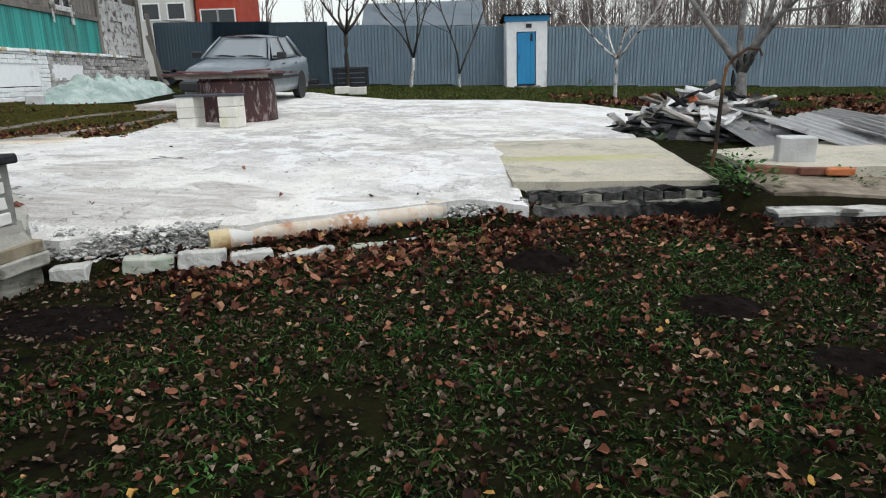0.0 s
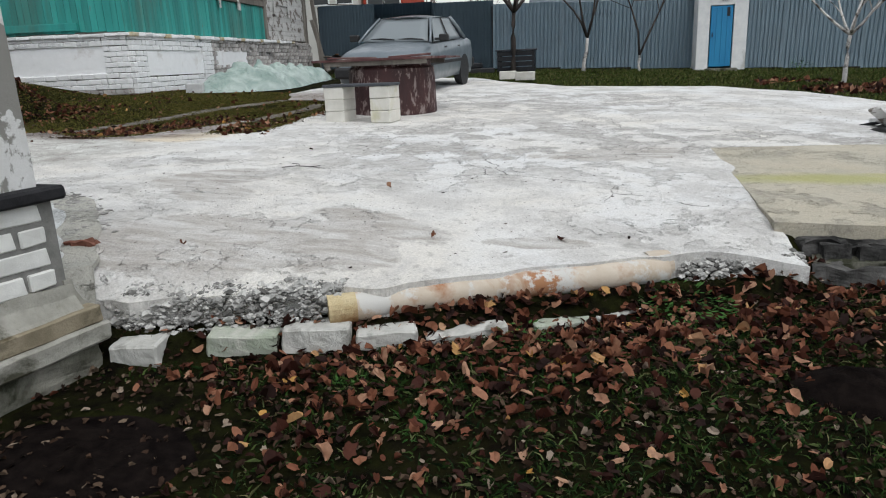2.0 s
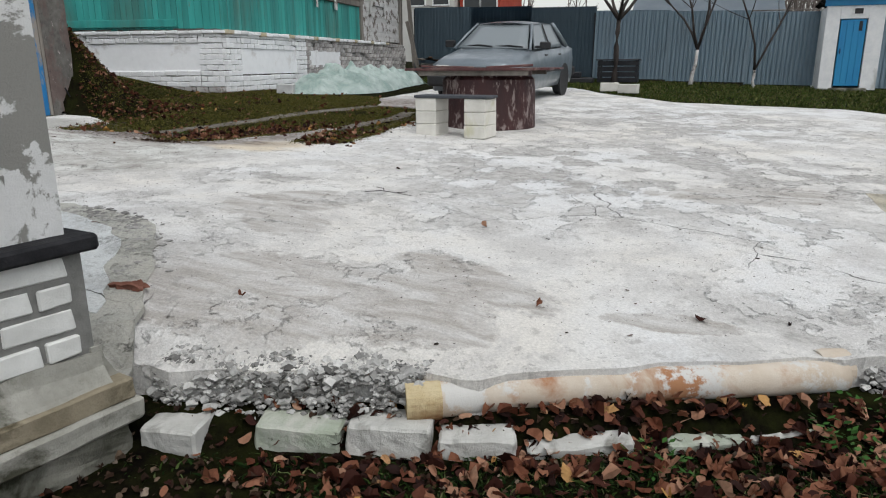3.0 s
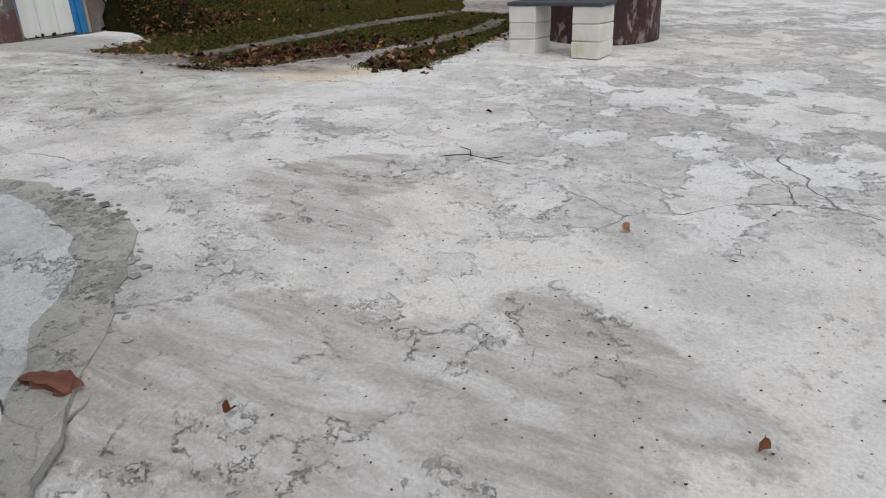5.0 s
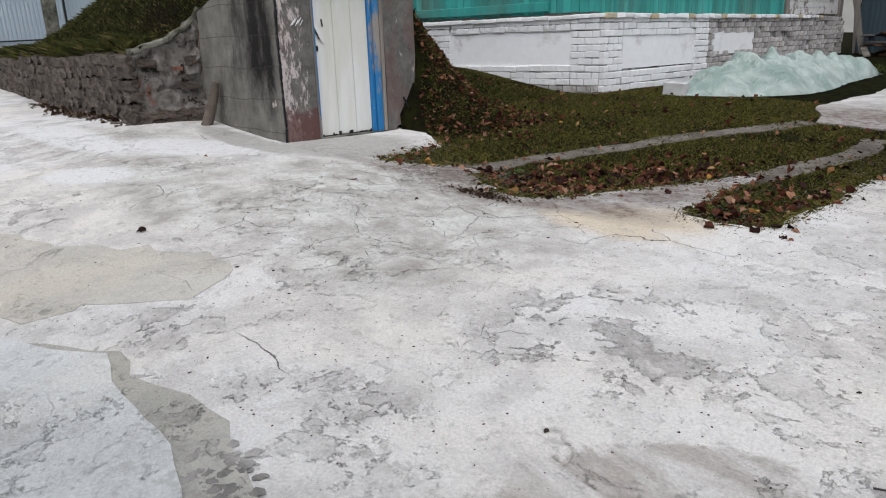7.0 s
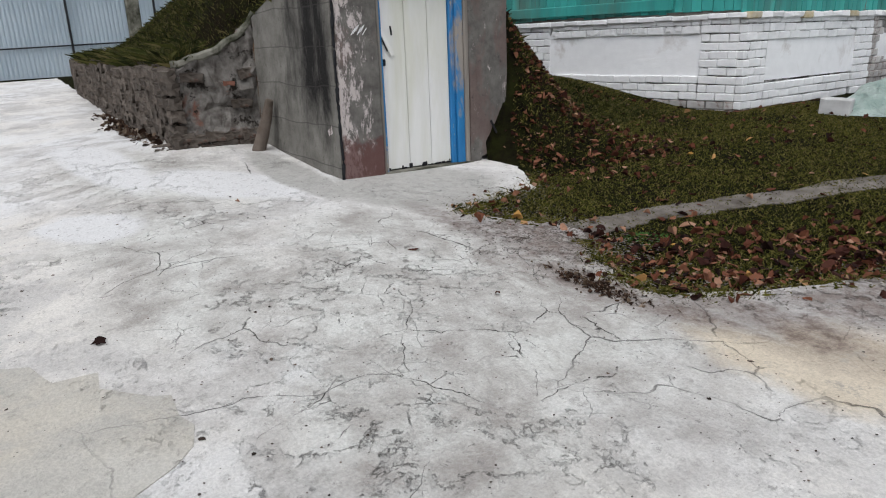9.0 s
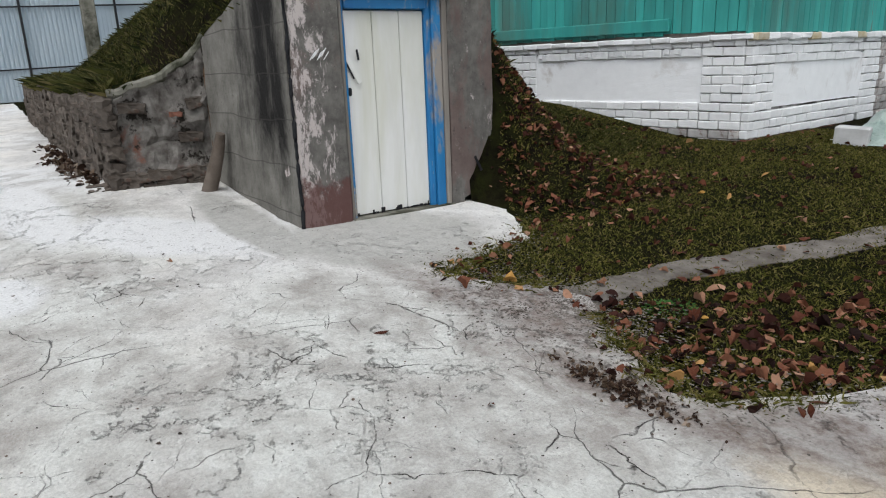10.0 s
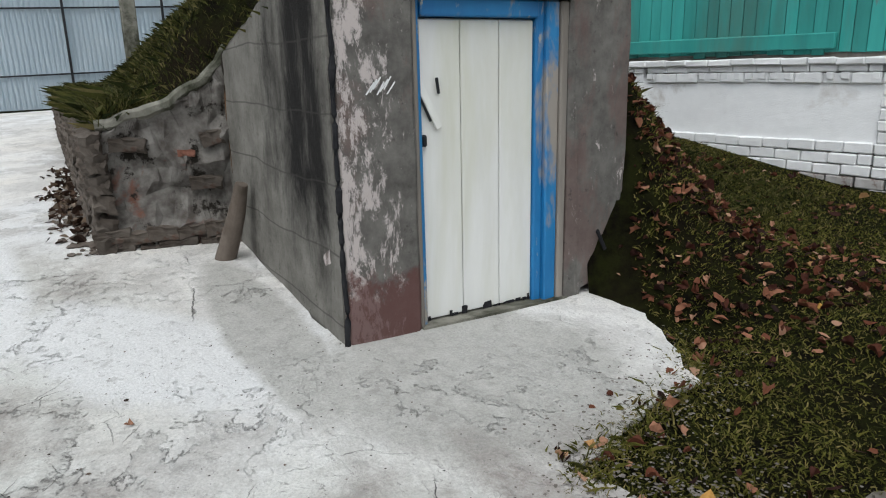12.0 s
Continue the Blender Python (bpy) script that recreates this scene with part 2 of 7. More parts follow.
DARK_CONCRETE = surface("footing_dark", (0.03, 0.03, 0.03), (0.16, 0.155, 0.15), 5.0, 0.95, stain=(0.010, 0.010, 0.010), stain_amt=(0.42, 0.55), relief=1.0)
WHITEWASH = surface("whitewash", (0.88, 0.885, 0.90), (0.93, 0.935, 0.95), 7.0, 0.9, stain=(0.62, 0.59, 0.57), stain_scale=1.6, stain_amt=(0.58, 0.72), relief=0.5)
WHITE_BRICK = surface("white_brick", (0.85, 0.855, 0.87), (0.93, 0.93, 0.94), 9.0, 0.9, stain=(0.30, 0.17, 0.13), stain_scale=3.0, stain_amt=(0.66, 0.72), vary=0.12, relief=0.6)
WORN_BRICK = surface("worn_brick", (0.55, 0.52, 0.50), (0.68, 0.66, 0.65), 9.0, 0.9, stain=(0.22, 0.12, 0.09), stain_scale=3.0, stain_amt=(0.47, 0.56), vary=0.5, relief=0.7, flake=(0.05, 0.045, 0.04), flake_scale=6, flake_amt=(0.6, 0.64))
RED_BRICK = surface("red_brick", (0.16, 0.07, 0.05), (0.24, 0.11, 0.08), 9.0, 0.9, stain=(0.05, 0.04, 0.035), vary=0.4, relief=0.6)
MORTAR_DARK = surface("old_mortar", (0.08, 0.075, 0.07), (0.62, 0.61, 0.60), 5.0, 0.95, stain=(0.06, 0.055, 0.05), stain_scale=3.0, stain_amt=(0.5, 0.6), relief=0.8)
SILICATE = surface("silicate_brick", (0.62, 0.62, 0.60), (0.74, 0.74, 0.72), 8.0, 0.9, stain=(0.50, 0.50, 0.47), relief=0.35, vary=0.12)
CEMENT = surface("cement_joint", (0.17, 0.17, 0.16), (0.25, 0.245, 0.235), 10.0, 0.95, relief=0.5)
BLOCK = surface("pale_block", (0.62, 0.60, 0.55), (0.72, 0.70, 0.65), 6.0, 0.9, stain=(0.55, 0.53, 0.38), stain_scale=2.2, stain_amt=(0.6, 0.75), relief=0.35, vary=0.12)
PLASTER_WHITE = surface("painted_wall", (0.70, 0.71, 0.72), (0.80, 0.80, 0.80), 6.0, 0.85, stain=(0.46, 0.46, 0.44), stain_scale=1.2, stain_amt=(0.6, 0.72))
TEAL = surface("teal_paint", (0.03, 0.31, 0.28), (0.05, 0.41, 0.37), 5.0, 0.6, stain=(0.10, 0.20, 0.17), stretch=(1, 1, 0.15), vary=0.45, grain=40, flake=(0.16, 0.17, 0.15), flake_scale=5, flake_amt=(0.63, 0.68))
DOOR_WHITE = surface("door_white", (0.70, 0.70, 0.68), (0.77, 0.77, 0.75), 5.0, 0.6, stain=(0.60, 0.60, 0.50), stretch=(1, 1, 0.2), grain=30, relief=0.15)
BLUE = surface("blue_paint", (0.010, 0.14, 0.36), (0.018, 0.20, 0.45), 5.0, 0.55, stain=(0.30, 0.27, 0.24), stain_scale=2.5, stain_amt=(0.56, 0.62), stretch=(1, 1, 0.3), flake=(0.36, 0.34, 0.31), flake_scale=8, flake_amt=(0.6, 0.64))
BLUE_DOOR = surface("blue_door_paint", (0.01, 0.19, 0.42), (0.02, 0.24, 0.47), 3.0, 0.5, stretch=(1, 1, 0.2))
FENCE = surface("grey_sheet", (0.285, 0.375, 0.44), (0.33, 0.42, 0.485), 0.7, 0.5, 0.0, stain=(0.25, 0.31, 0.36), stain_scale=0.5, relief=0.05)
FENCE_DARK = surface("dark_sheet", (0.085, 0.13, 0.165), (0.11, 0.155, 0.19), 0.7, 0.5, 0.0, relief=0.05)
FENCE_LIGHT = surface("zinc_sheet", (0.60, 0.68, 0.74), (0.68, 0.75, 0.80), 0.8, 0.45, 0.0, relief=0.05)
GREY_WOOD = surface("weathered_wood", (0.20, 0.18, 0.16), (0.33, 0.30, 0.27), 4.0, 0.9, stain=(0.09, 0.08, 0.07), stretch=(1, 1, 0.12), relief=0.6, vary=0.35)
WHITE_WOOD = surface("peeling_clapboard", (0.62, 0.61, 0.60), (0.72, 0.71, 0.70), 5.0, 0.8, flake=(0.20, 0.17, 0.15), flake_scale=4, flake_amt=(0.52, 0.58), relief=0.5, vary=0.2)
BROWN_BOARD = surface("red_brown_board", (0.07, 0.022, 0.024), (0.12, 0.042, 0.04), 6.0, 0.55, stain=(0.22, 0.15, 0.13), stain_scale=2.5, relief=0.3, vary=0.2)
RUST = surface("rusty_sheet", (0.026, 0.006, 0.007), (0.05, 0.012, 0.012), 5.0, 0.6, flake=(0.24, 0.19, 0.18), flake_scale=10, flake_amt=(0.54, 0.60), stretch=(1, 1, 0.4), relief=0.7)
BLACK_FELT = surface("black_felt", (0.012, 0.012, 0.014), (0.03, 0.03, 0.033), 12.0, 0.8, relief=0.5)
DARK_STEEL = surface("dark_steel", (0.02, 0.022, 0.025), (0.035, 0.035, 0.04), 9.0, 0.5, 0.6)
RUBBER = surface("black_plastic", (0.01, 0.01, 0.012), (0.018, 0.018, 0.02), 20.0, 0.6)
TREAD = surface("grey_board", (0.035, 0.04, 0.05), (0.05, 0.055, 0.065), 6.0, 0.6)
SLATE = surface("fibre_cement", (0.48, 0.48, 0.48), (0.62, 0.62, 0.62), 5.0, 0.9, stain=(0.14, 0.14, 0.14), stain_scale=1.8, stain_amt=(0.56, 0.68), vary=0.2, relief=0.5)
STONE = surface("rubble_stone", (0.09, 0.072, 0.06), (0.16, 0.138, 0.12), 7.0, 0.95, stain=(0.11, 0.05, 0.035), stain_scale=2.2, stain_amt=(0.58, 0.68), vary=0.5, relief=0.9)
GRAVEL = surface("crushed_stone", (0.30, 0.29, 0.28), (0.46, 0.45, 0.43), 9.0, 0.9, stain=(0.15, 0.145, 0.14), relief=0.6)
PIPE_CLAY = surface("cement_pipe", (0.46, 0.38, 0.30), (0.56, 0.50, 0.43), 4.0, 0.8, stain=(0.34, 0.17, 0.09), stain_scale=2.4, stain_amt=(0.5, 0.64), flake=(0.55, 0.54, 0.52), flake_scale=3.0, flake_amt=(0.52, 0.56), relief=0.3)
YELLOW_FOAM = surface("yellow_filling", (0.46, 0.36, 0.20), (0.56, 0.47, 0.30), 9.0, 0.9, stain=(0.22, 0.09, 0.03), stain_amt=(0.5, 0.62), relief=0.8)
GREEN_PAINT = surface("green_paint", (0.30, 0.34, 0.26), (0.40, 0.43, 0.37), 7.0, 0.9, stain=(0.55, 0.54, 0.50), stain_amt=(0.45, 0.55), flake=(0.10, 0.10, 0.08), relief=0.7)
SOIL = surface("black_soil", (0.004, 0.003, 0.003), (0.012, 0.009, 0.008), 14.0, 0.95, relief=1.0)
BARK = surface("bark", (0.035, 0.03, 0.028), (0.075, 0.065, 0.06), 8.0, 0.95, relief=0.8, stretch=(1, 1, 0.3))
LIMED_BARK = surface("limed_bark", (0.50, 0.48, 0.46), (0.62, 0.60, 0.58), 8.0, 0.9, stain=(0.09, 0.08, 0.07), stain_scale=5.0, stain_amt=(0.5, 0.6), relief=0.6)
RUSTY_STICK = surface("peeled_stick", (0.09, 0.05, 0.03), (0.18, 0.10, 0.055), 8.0, 0.9, stain=(0.03, 0.025, 0.022), stain_amt=(0.45, 0.55), relief=0.5)


def ground_material():
    m, n, l, p = mat("earth_and_grass", 0.95)
    v = coords(n, l)
    col = mix(n, l, ramp(n, l, noise_tex(n, l, v, 7.0, 8.0, 0.7), (0.38, 0.0), (0.6, 1.0)), (0.006, 0.005, 0.004), (0.018, 0.020, 0.006))
    col = mix(n, l, ramp(n, l, noise_tex(n, l, v, 0.5, 6.0, 0.65, 0.5), (0.5, 0.0), (0.68, 0.8)), col, (0.016, 0.012, 0.008))
    l.new(col, p.inputs["Base Color"])
    bump(n, l, p, noise_tex(n, l, v, 22.0, 10.0, 0.75), 1.0, 0.04)
    return m


GROUND = ground_material()
for m_ in (GROUND, SOIL):
    m_.node_tree.nodes["Principled BSDF"].inputs["Specular IOR Level"].default_value = 0.02
EARTH = surface("trodden_earth", (0.12, 0.105, 0.092), (0.21, 0.19, 0.172), 7.0, 0.95, stain=(0.05, 0.04, 0.032), relief=0.8)


def island_material(name, *stops, rough=0.85, translucent=False):
    m, n, l, p = mat(name, rough)
    g = n.new("ShaderNodeNewGeometry")
    c = ramp(n, l, g.outputs["Random Per Island"], *stops)
    c = mix(n, l, 0.5, c, ramp(n, l, noise_tex(n, l, coords(n, l), 60.0), (0.3, 0.45), (0.7, 1.0)), "MULTIPLY")
    l.new(c, p.inputs["Base Color"])
    p.inputs["Specular IOR Level"].default_value = 0.12
    return m


LEAVES = island_material("dry_leaves", (0.0, (0.012, 0.005, 0.004)), (0.35, (0.042, 0.013, 0.009)), (0.6, (0.13, 0.044, 0.024)), (0.85, (0.26, 0.115, 0.068)), (0.97, (0.40, 0.24, 0.16)), (1.0, (0.46, 0.25, 0.06)), rough=0.7)
BLADES = island_material("grass_blades", (0.0, (0.004, 0.012, 0.003)), (0.5, (0.018, 0.042, 0.008)), (0.8, (0.045, 0.08, 0.016)), (0.95, (0.13, 0.16, 0.065)), (1.0, (0.16, 0.14, 0.07)))
MOSS = island_material("mossy_grass", (0.0, (0.026, 0.027, 0.006)), (0.4, (0.085, 0.088, 0.016)), (0.75, (0.16, 0.145, 0.034)), (1.0, (0.22, 0.175, 0.07)))
SHAGGY = island_material("shaggy_grass", (0.0, (0.010, 0.014, 0.003)), (0.4, (0.04, 0.048, 0.010)), (0.75, (0.085, 0.082, 0.022)), (1.0, (0.17, 0.14, 0.06)))
GREY_BARK = surface("grey_bark", (0.12, 0.115, 0.11), (0.24, 0.23, 0.22), 7.0, 0.95, stain=(0.05, 0.045, 0.04), stain_scale=3.0, relief=0.8)
WEED = island_material("weed_leaves", (0.0, (0.02, 0.06, 0.012)), (0.6, (0.045, 0.12, 0.025)), (1.0, (0.09, 0.17, 0.05)))

SCRAPS = island_material("leaf_scraps", (0.0, (0.02, 0.011, 0.008)), (0.6, (0.06, 0.034, 0.022)), (0.9, (0.14, 0.10, 0.07)), (1.0, (0.3, 0.24, 0.19)))

# ---- building helpers ----


def part(name, bm, material, parent=None, label="", smooth=False):
    me = bpy.data.meshes.new(name)
    bmesh.ops.recalc_face_normals(bm, faces=bm.faces)
    bm.to_mesh(me)
    bm.free()
    me.materials.append(material)
    if smooth:
        me.shade_smooth()
    ob = new(name, me)
    ob.parent = parent
    if label:
        ob["label"] = label
    return ob


def stuff_mesh(name, verts, faces, material, label, category, parent=None):
    me = bpy.data.meshes.new(name)
    me.from_pydata(verts.tolist() if isinstance(verts, np.ndarray) else verts, [], faces.tolist() if isinstance(faces, np.ndarray) else faces)
    me.materials.append(material)
    ob = new(name, me)
    ob.parent = parent
    return tagged(ob, label, category if not parent else "", "", "stuff")


def thing(name, label, category, at=(0, 0, 0), rz=0.0, group="", kind=""):
    ob = new(name)
    ob.empty_display_size = 0.1
    ob.matrix_basis = pose(*at, 0, 0, rz)
    return tagged(ob, label, category, group, kind)


def box(bm, x0, x1, y0, y1, z0, z1, bevel=0.0, m=None, jitter=0.0):
    r = bmesh.ops.create_cube(bm, size=1.0)
    vs = r["verts"]
    bmesh.ops.transform(bm, matrix=Matrix.LocRotScale(((x0 + x1) / 2, (y0 + y1) / 2, (z0 + z1) / 2), None, (x1 - x0, y1 - y0, z1 - z0)), verts=vs)
    if jitter:
        for v in vs:
            v.co += Vector([random.uniform(-jitter, jitter) for _ in range(3)])
    if bevel:
        es = list({e for v in vs for e in v.link_edges})
        vs = list({v for f in bmesh.ops.bevel(bm, geom=es, offset=bevel, segments=1, affect="EDGES")["faces"] for v in f.verts} | {v for v in vs if v.is_valid})
    if m is not None:
        bmesh.ops.transform(bm, matrix=m, verts=vs)
    return vs


def box_bm(*a, **k):
    bm = bmesh.new()
    box(bm, *a, **k)
    return bm


def rough_box(x0, x1, y0, y1, z0, z1, cuts=4, amount=0.02, size=0.3, bevel=0.0):
    bm = box_bm(x0, x1, y0, y1, z0, z1, bevel)
    bmesh.ops.subdivide_edges(bm, edges=bm.edges, cuts=cuts, use_grid_fill=True)
    for v in bm.verts:
        v.co += noise.noise_vector(v.co / size) * amount
    return bm


def tube(bm, path, radii, sides=8, cap=True):
    rings, prev = [], None
    for i, (p, r) in enumerate(zip(path, radii)):
        p = Vector(p)
        d = Vector(path[min(i + 1, len(path) - 1)]) - Vector(path[max(i - 1, 0)])
        q = d.to_track_quat("Z", "Y")
        rings.append([bm.verts.new(p + q @ Vector((r * math.cos(2 * math.pi * k / sides), r * math.sin(2 * math.pi * k / sides), 0))) for k in range(sides)])
    for a, b in zip(rings, rings[1:]):
        for k in range(sides):
            bm.faces.new((a[k], a[(k + 1) % sides], b[(k + 1) % sides], b[k]))
    if cap:
        bm.faces.new(rings[0][::-1])
        bm.faces.new(rings[-1])


def smoothstep(a, b, v):
    t = np.clip((v - a) / (b - a), 0, 1)
    return t * t * (3 - 2 * t)


def at_ground(x, y):
    return float(ground_z(np.array([x]), np.array([y]))[0])


# ---- ground ----
BUMPS = ((-8.4, 7.5, 0.11, 1.8), (-7.2, 10.6, -0.10, 1.6), (-4, 6, 0.07, 1.3), (0, 5.2, -0.1, 1.2), (-9.3, 14.3, 0.07, 1.5), (-12.2, 8.0, 0.15, 1.8))
EDGE_X = (-40, -2.7, -2.4, -1.6, -0.6, 0.75, 0.95, 2.45, 2.55, 3.4, 40)
EDGE_Y = (4.4, 4.45, 4.55, 4.78, 5.22, 5.72, 6.05, 6.0, 5.2, 5.05, 3.5)


def yard_z(x, y):
    """The sloping upper yard."""
    xc, yc = np.clip(x, -30, 20), np.clip(y, -10, 30)
    z = 0.297 - 0.0344 * xc + 0.0301 * yc
    for a, b, h, r in BUMPS:
        z = z + h * np.exp(-((x - a) ** 2 + (y - b) ** 2) / r ** 2)
    return z


def lawn_z(x, y):
    return 0.028 * np.clip(y, -10, 8) - 0.012 * np.clip(x, -10, 10) + 0.02 * np.sin(x * 1.7 + y) * np.sin(y * 1.3)


def ground_z(x, y):
    e = np.interp(x, EDGE_X, EDGE_Y)
    k = smoothstep(e + 0.30, e + 0.55, y)
    bank = 0.12 * smoothstep(e - 0.06, e + 0.12, y)
    return (lawn_z(x, y) + bank) * (1 - k) + (yard_z(x, y) - 0.010) * k


def axis(lo, hi, fine_lo, fine_hi, step):
    out = list(np.arange(fine_lo, fine_hi, step))
    for sign, start, end in ((-1, fine_lo, lo), (1, fine_hi, hi)):
        d, p = step, start
        while (end - p) * sign > 0:
            d *= 1.3
            p += sign * d
            out.append(p)
    return np.array(sorted(out))


def covered(x, y, poly, margin=0.16):
    """True where a place and its surroundings lie under the cast sheet."""
    ok = np.ones(x.shape, bool)
    for dx, dy in ((0, 0), (margin, 0), (-margin, 0), (0, margin), (0, -margin)):
        r = np.zeros(x.shape, bool)
        for (x0, y0), (x1, y1) in zip(poly, poly[1:] + poly[:1]):
            c = (y0 > y + dy) != (y1 > y + dy)
            r ^= c & (x + dx < (x1 - x0) * (y + dy - y0) / (y1 - y0 + 1e-12) + x0)
        ok &= r
    return ok


RIM = [(-5.0, 13.9), (-4.6, 12.6), (-4.53, 11.4), (-4.48, 10.4), (-4.52, 9.68), (-4.68, 9.56), (-5.05, 9.62), (-5.1, 10.2), (-5.16, 11.0), (-5.3, 11.0), (-5.5, 10.6), (-5.78, 10.04), (-5.95, 9.6), (-6.04, 9.45), (-6.18, 9.24), (-6.36, 9.2), (-6.75, 9.38), (-7.1, 9.6), (-7.35, 9.74), (-7.6, 9.66), (-7.86, 9.36), (-8.1, 9.24), (-8.18, 9.5), (-8.32, 9.86), (-8.42, 10.25), (-8.75, 10.42)]
YARD = [(-26.5, 4.6), (-2.9, 4.6), (-2.3, 4.76), (-1.8, 4.9), (-1.62, 4.96), (-1.5, 4.97), (-1.4, 4.95), (-1.33, 5.06), (-1.1, 5.2), (-0.9, 5.27), (-0.6, 5.45), (-0.2, 5.66), (0.05, 5.74), (0.72, 5.80), (0.78, 9.1), (2.8, 9.55), (3.0, 10.8), (4.3, 13.6), (3.4, 15.9), (2.0, 17.3), (-1.0, 17.3), (-2.4, 18.6), (-3.5, 20.2), (-6.4, 20.2), (-6.45, 15.1), (-5.92, 13.9), (-5.0, 13.9), (-4.6, 12.6), (-4.53, 11.4), (-4.48, 10.4), (-4.52, 9.68), (-4.68, 9.56), (-5.05, 9.62), (-5.1, 10.2), (-5.16, 11.0), (-5.3, 11.0), (-5.5, 10.6), (-5.78, 10.04), (-5.95, 9.6), (-6.04, 9.45), (-6.18, 9.24), (-6.36, 9.2), (-6.75, 9.38), (-7.1, 9.6), (-7.35, 9.74), (-7.6, 9.66), (-7.86, 9.36), (-8.1, 9.24), (-8.18, 9.5), (-8.32, 9.86), (-8.42, 10.25), (-8.75, 10.42), (-9.6, 10.7), (-9.7, 8.9), (-11.5, 8.97), (-11.7, 8.0), (-26.5, 8.0)]
OLD = [(0.66, 6.22), (2.55, 6.2), (2.86, 9.45), (0.72, 9.1)]
gx, gy = axis(-900, 900, -11, 7, 0.11), axis(-300, 1800, -2, 13, 0.11)
X, Y = np.meshgrid(gx, gy)
Z = ground_z(X, Y)
Z = np.where(covered(X, Y, YARD) | covered(X, Y, OLD, 0.1), Z - 0.12, Z)
V = np.stack([X, Y, Z], -1).reshape(-1, 3)
nx = len(gx)
ii = np.arange(nx - 1)[None, :] + nx * np.arange(len(gy) - 1)[:, None]
F = np.stack([ii, ii + 1, ii + 1 + nx, ii + nx], -1).reshape(-1, 4)
ground = stuff_mesh("ground", V, F, GROUND, "dark earth with short patchy autumn grass", "ground")
ground["kind"] = "structure"
ground.data.shade_smooth()


def sheet(name, outline, top, thick, material, step=0.3, jag=0.03, wave=0.006, label="", category="pavement", edge_step=0.12, seed=1):
    """A cast sheet with a ragged outline that follows the slope."""
    from mathutils.geometry import delaunay_2d_cdt
    rnd = random.Random(seed)
    pts = []
    for (x0, y0), (x1, y1) in zip(outline, outline[1:] + outline[:1]):
        k = max(1, int(math.hypot(x1 - x0, y1 - y0) / edge_step))
        for i in range(k):
            x, y = x0 + (x1 - x0) * i / k, y0 + (y1 - y0) * i / k
            w = noise.noise_vector(Vector((x * 1.7, y * 1.7, seed))) * jag * 1.6
            pts.append(Vector((x + w.x + rnd.uniform(-jag, jag) * 0.5, y + w.y + rnd.uniform(-jag, jag) * 0.5)))
    nb = len(pts)
    xs, ys = [p.x for p in pts], [p.y for p in pts]
    inner = [Vector((x + rnd.uniform(-0.05, 0.05), y + rnd.uniform(-0.05, 0.05))) for x in np.arange(min(xs), max(xs), step) for y in np.arange(min(ys), max(ys), step)]
    co, _, faces, *_ = delaunay_2d_cdt(pts + inner, [], [list(range(nb))], 1, 1e-4)
    bm = bmesh.new()
    vs = [bm.verts.new((p.x, p.y, float(top(p.x, p.y)) + wave * noise.noise(Vector((p.x * 1.3, p.y * 1.3, seed))))) for p in co]
    for f in faces:
        try:
            bm.faces.new([vs[i] for i in f])
        except ValueError:
            pass
    for v in [v for v in bm.verts if not v.link_faces]:
        bm.verts.remove(v)
    rim = [e for e in bm.edges if len(e.link_faces) == 1]
    low = {}
    for e in rim:
        for v in e.verts:
            if v not in low:
                low[v] = bm.verts.new(v.co - Vector((0, 0, thick)))
    for e in rim:
        a, b = e.verts
        bm.faces.new((a, b, low[b], low[a]))
    ob = part(name, bm, material)
    ob.data.materials.append(material)
    return tagged(ob, label, category, "", "structure")


def slab_top(x, y):
    e = float(np.interp(x, EDGE_X, EDGE_Y))
    z = yard_z(x, y) + 0.012
    if -2.9 < x < 0.9:
        k = float(smoothstep(0.05, 0.75, y - e))
        z = z * k + float(np.interp(x, (-2.8, -1.7, 0.2, 0.75), (0.40, 0.418, 0.405, 0.33))) * (1 - k)
    return z


sheet("pavement", YARD, slab_top, 0.16, CONCRETE, jag=0.05, label="pale cracked poured concrete yard with worn patches", seed=3)
sheet("old_pavement", OLD, lambda x, y: 0.302 + 0.03 * y - 0.022 * x, 0.12, OLD_CONCRETE, jag=0.01, label="older yellowish concrete slab with a crack", seed=5)

sheet("cement_joint", [(-5.2, 6.02), (-4.7, 6.12), (-4.26, 6.05), (-3.75, 5.88), (-3.5, 5.57), (-3.27, 5.2), (-2.95, 4.74), (-2.76, 4.45), (-6.0, 4.45), (-6.3, 5.5), (-5.6, 6.05)], lambda x, y: slab_top(x, y) + 0.005, 0.03, ROUGH_CEMENT, step=0.2, jag=0.045, label="rough grey cement joint beside the newer strip", seed=35)
sheet("path_pavement", [(-4.78, 5.95), (-4.54, 5.93), (-3.95, 5.69), (-3.66, 5.47), (-3.5, 5.2), (-3.1, 4.72), (-8.0, 4.72), (-6.6, 5.45), (-5.84, 5.82), (-5.6, 5.97), (-5.03, 5.9)], lambda x, y: slab_top(x, y) + 0.012, 0.03, PATH_CONCRETE, step=0.25, label="smooth bluish-white newer concrete strip with a long crack", seed=31)
sheet("worn_pavement", [(-8.4, 5.8), (-7.2, 6.25), (-6.6, 6.9), (-6.1, 6.75), (-5.95, 6.45), (-6.3, 6.1), (-6.3, 5.72), (-7.6, 5.5)], lambda x, y: slab_top(x, y) + 0.004, 0.02, SANDY, step=0.25, jag=0.12, label="sandy worn patch in the concrete", seed=33)


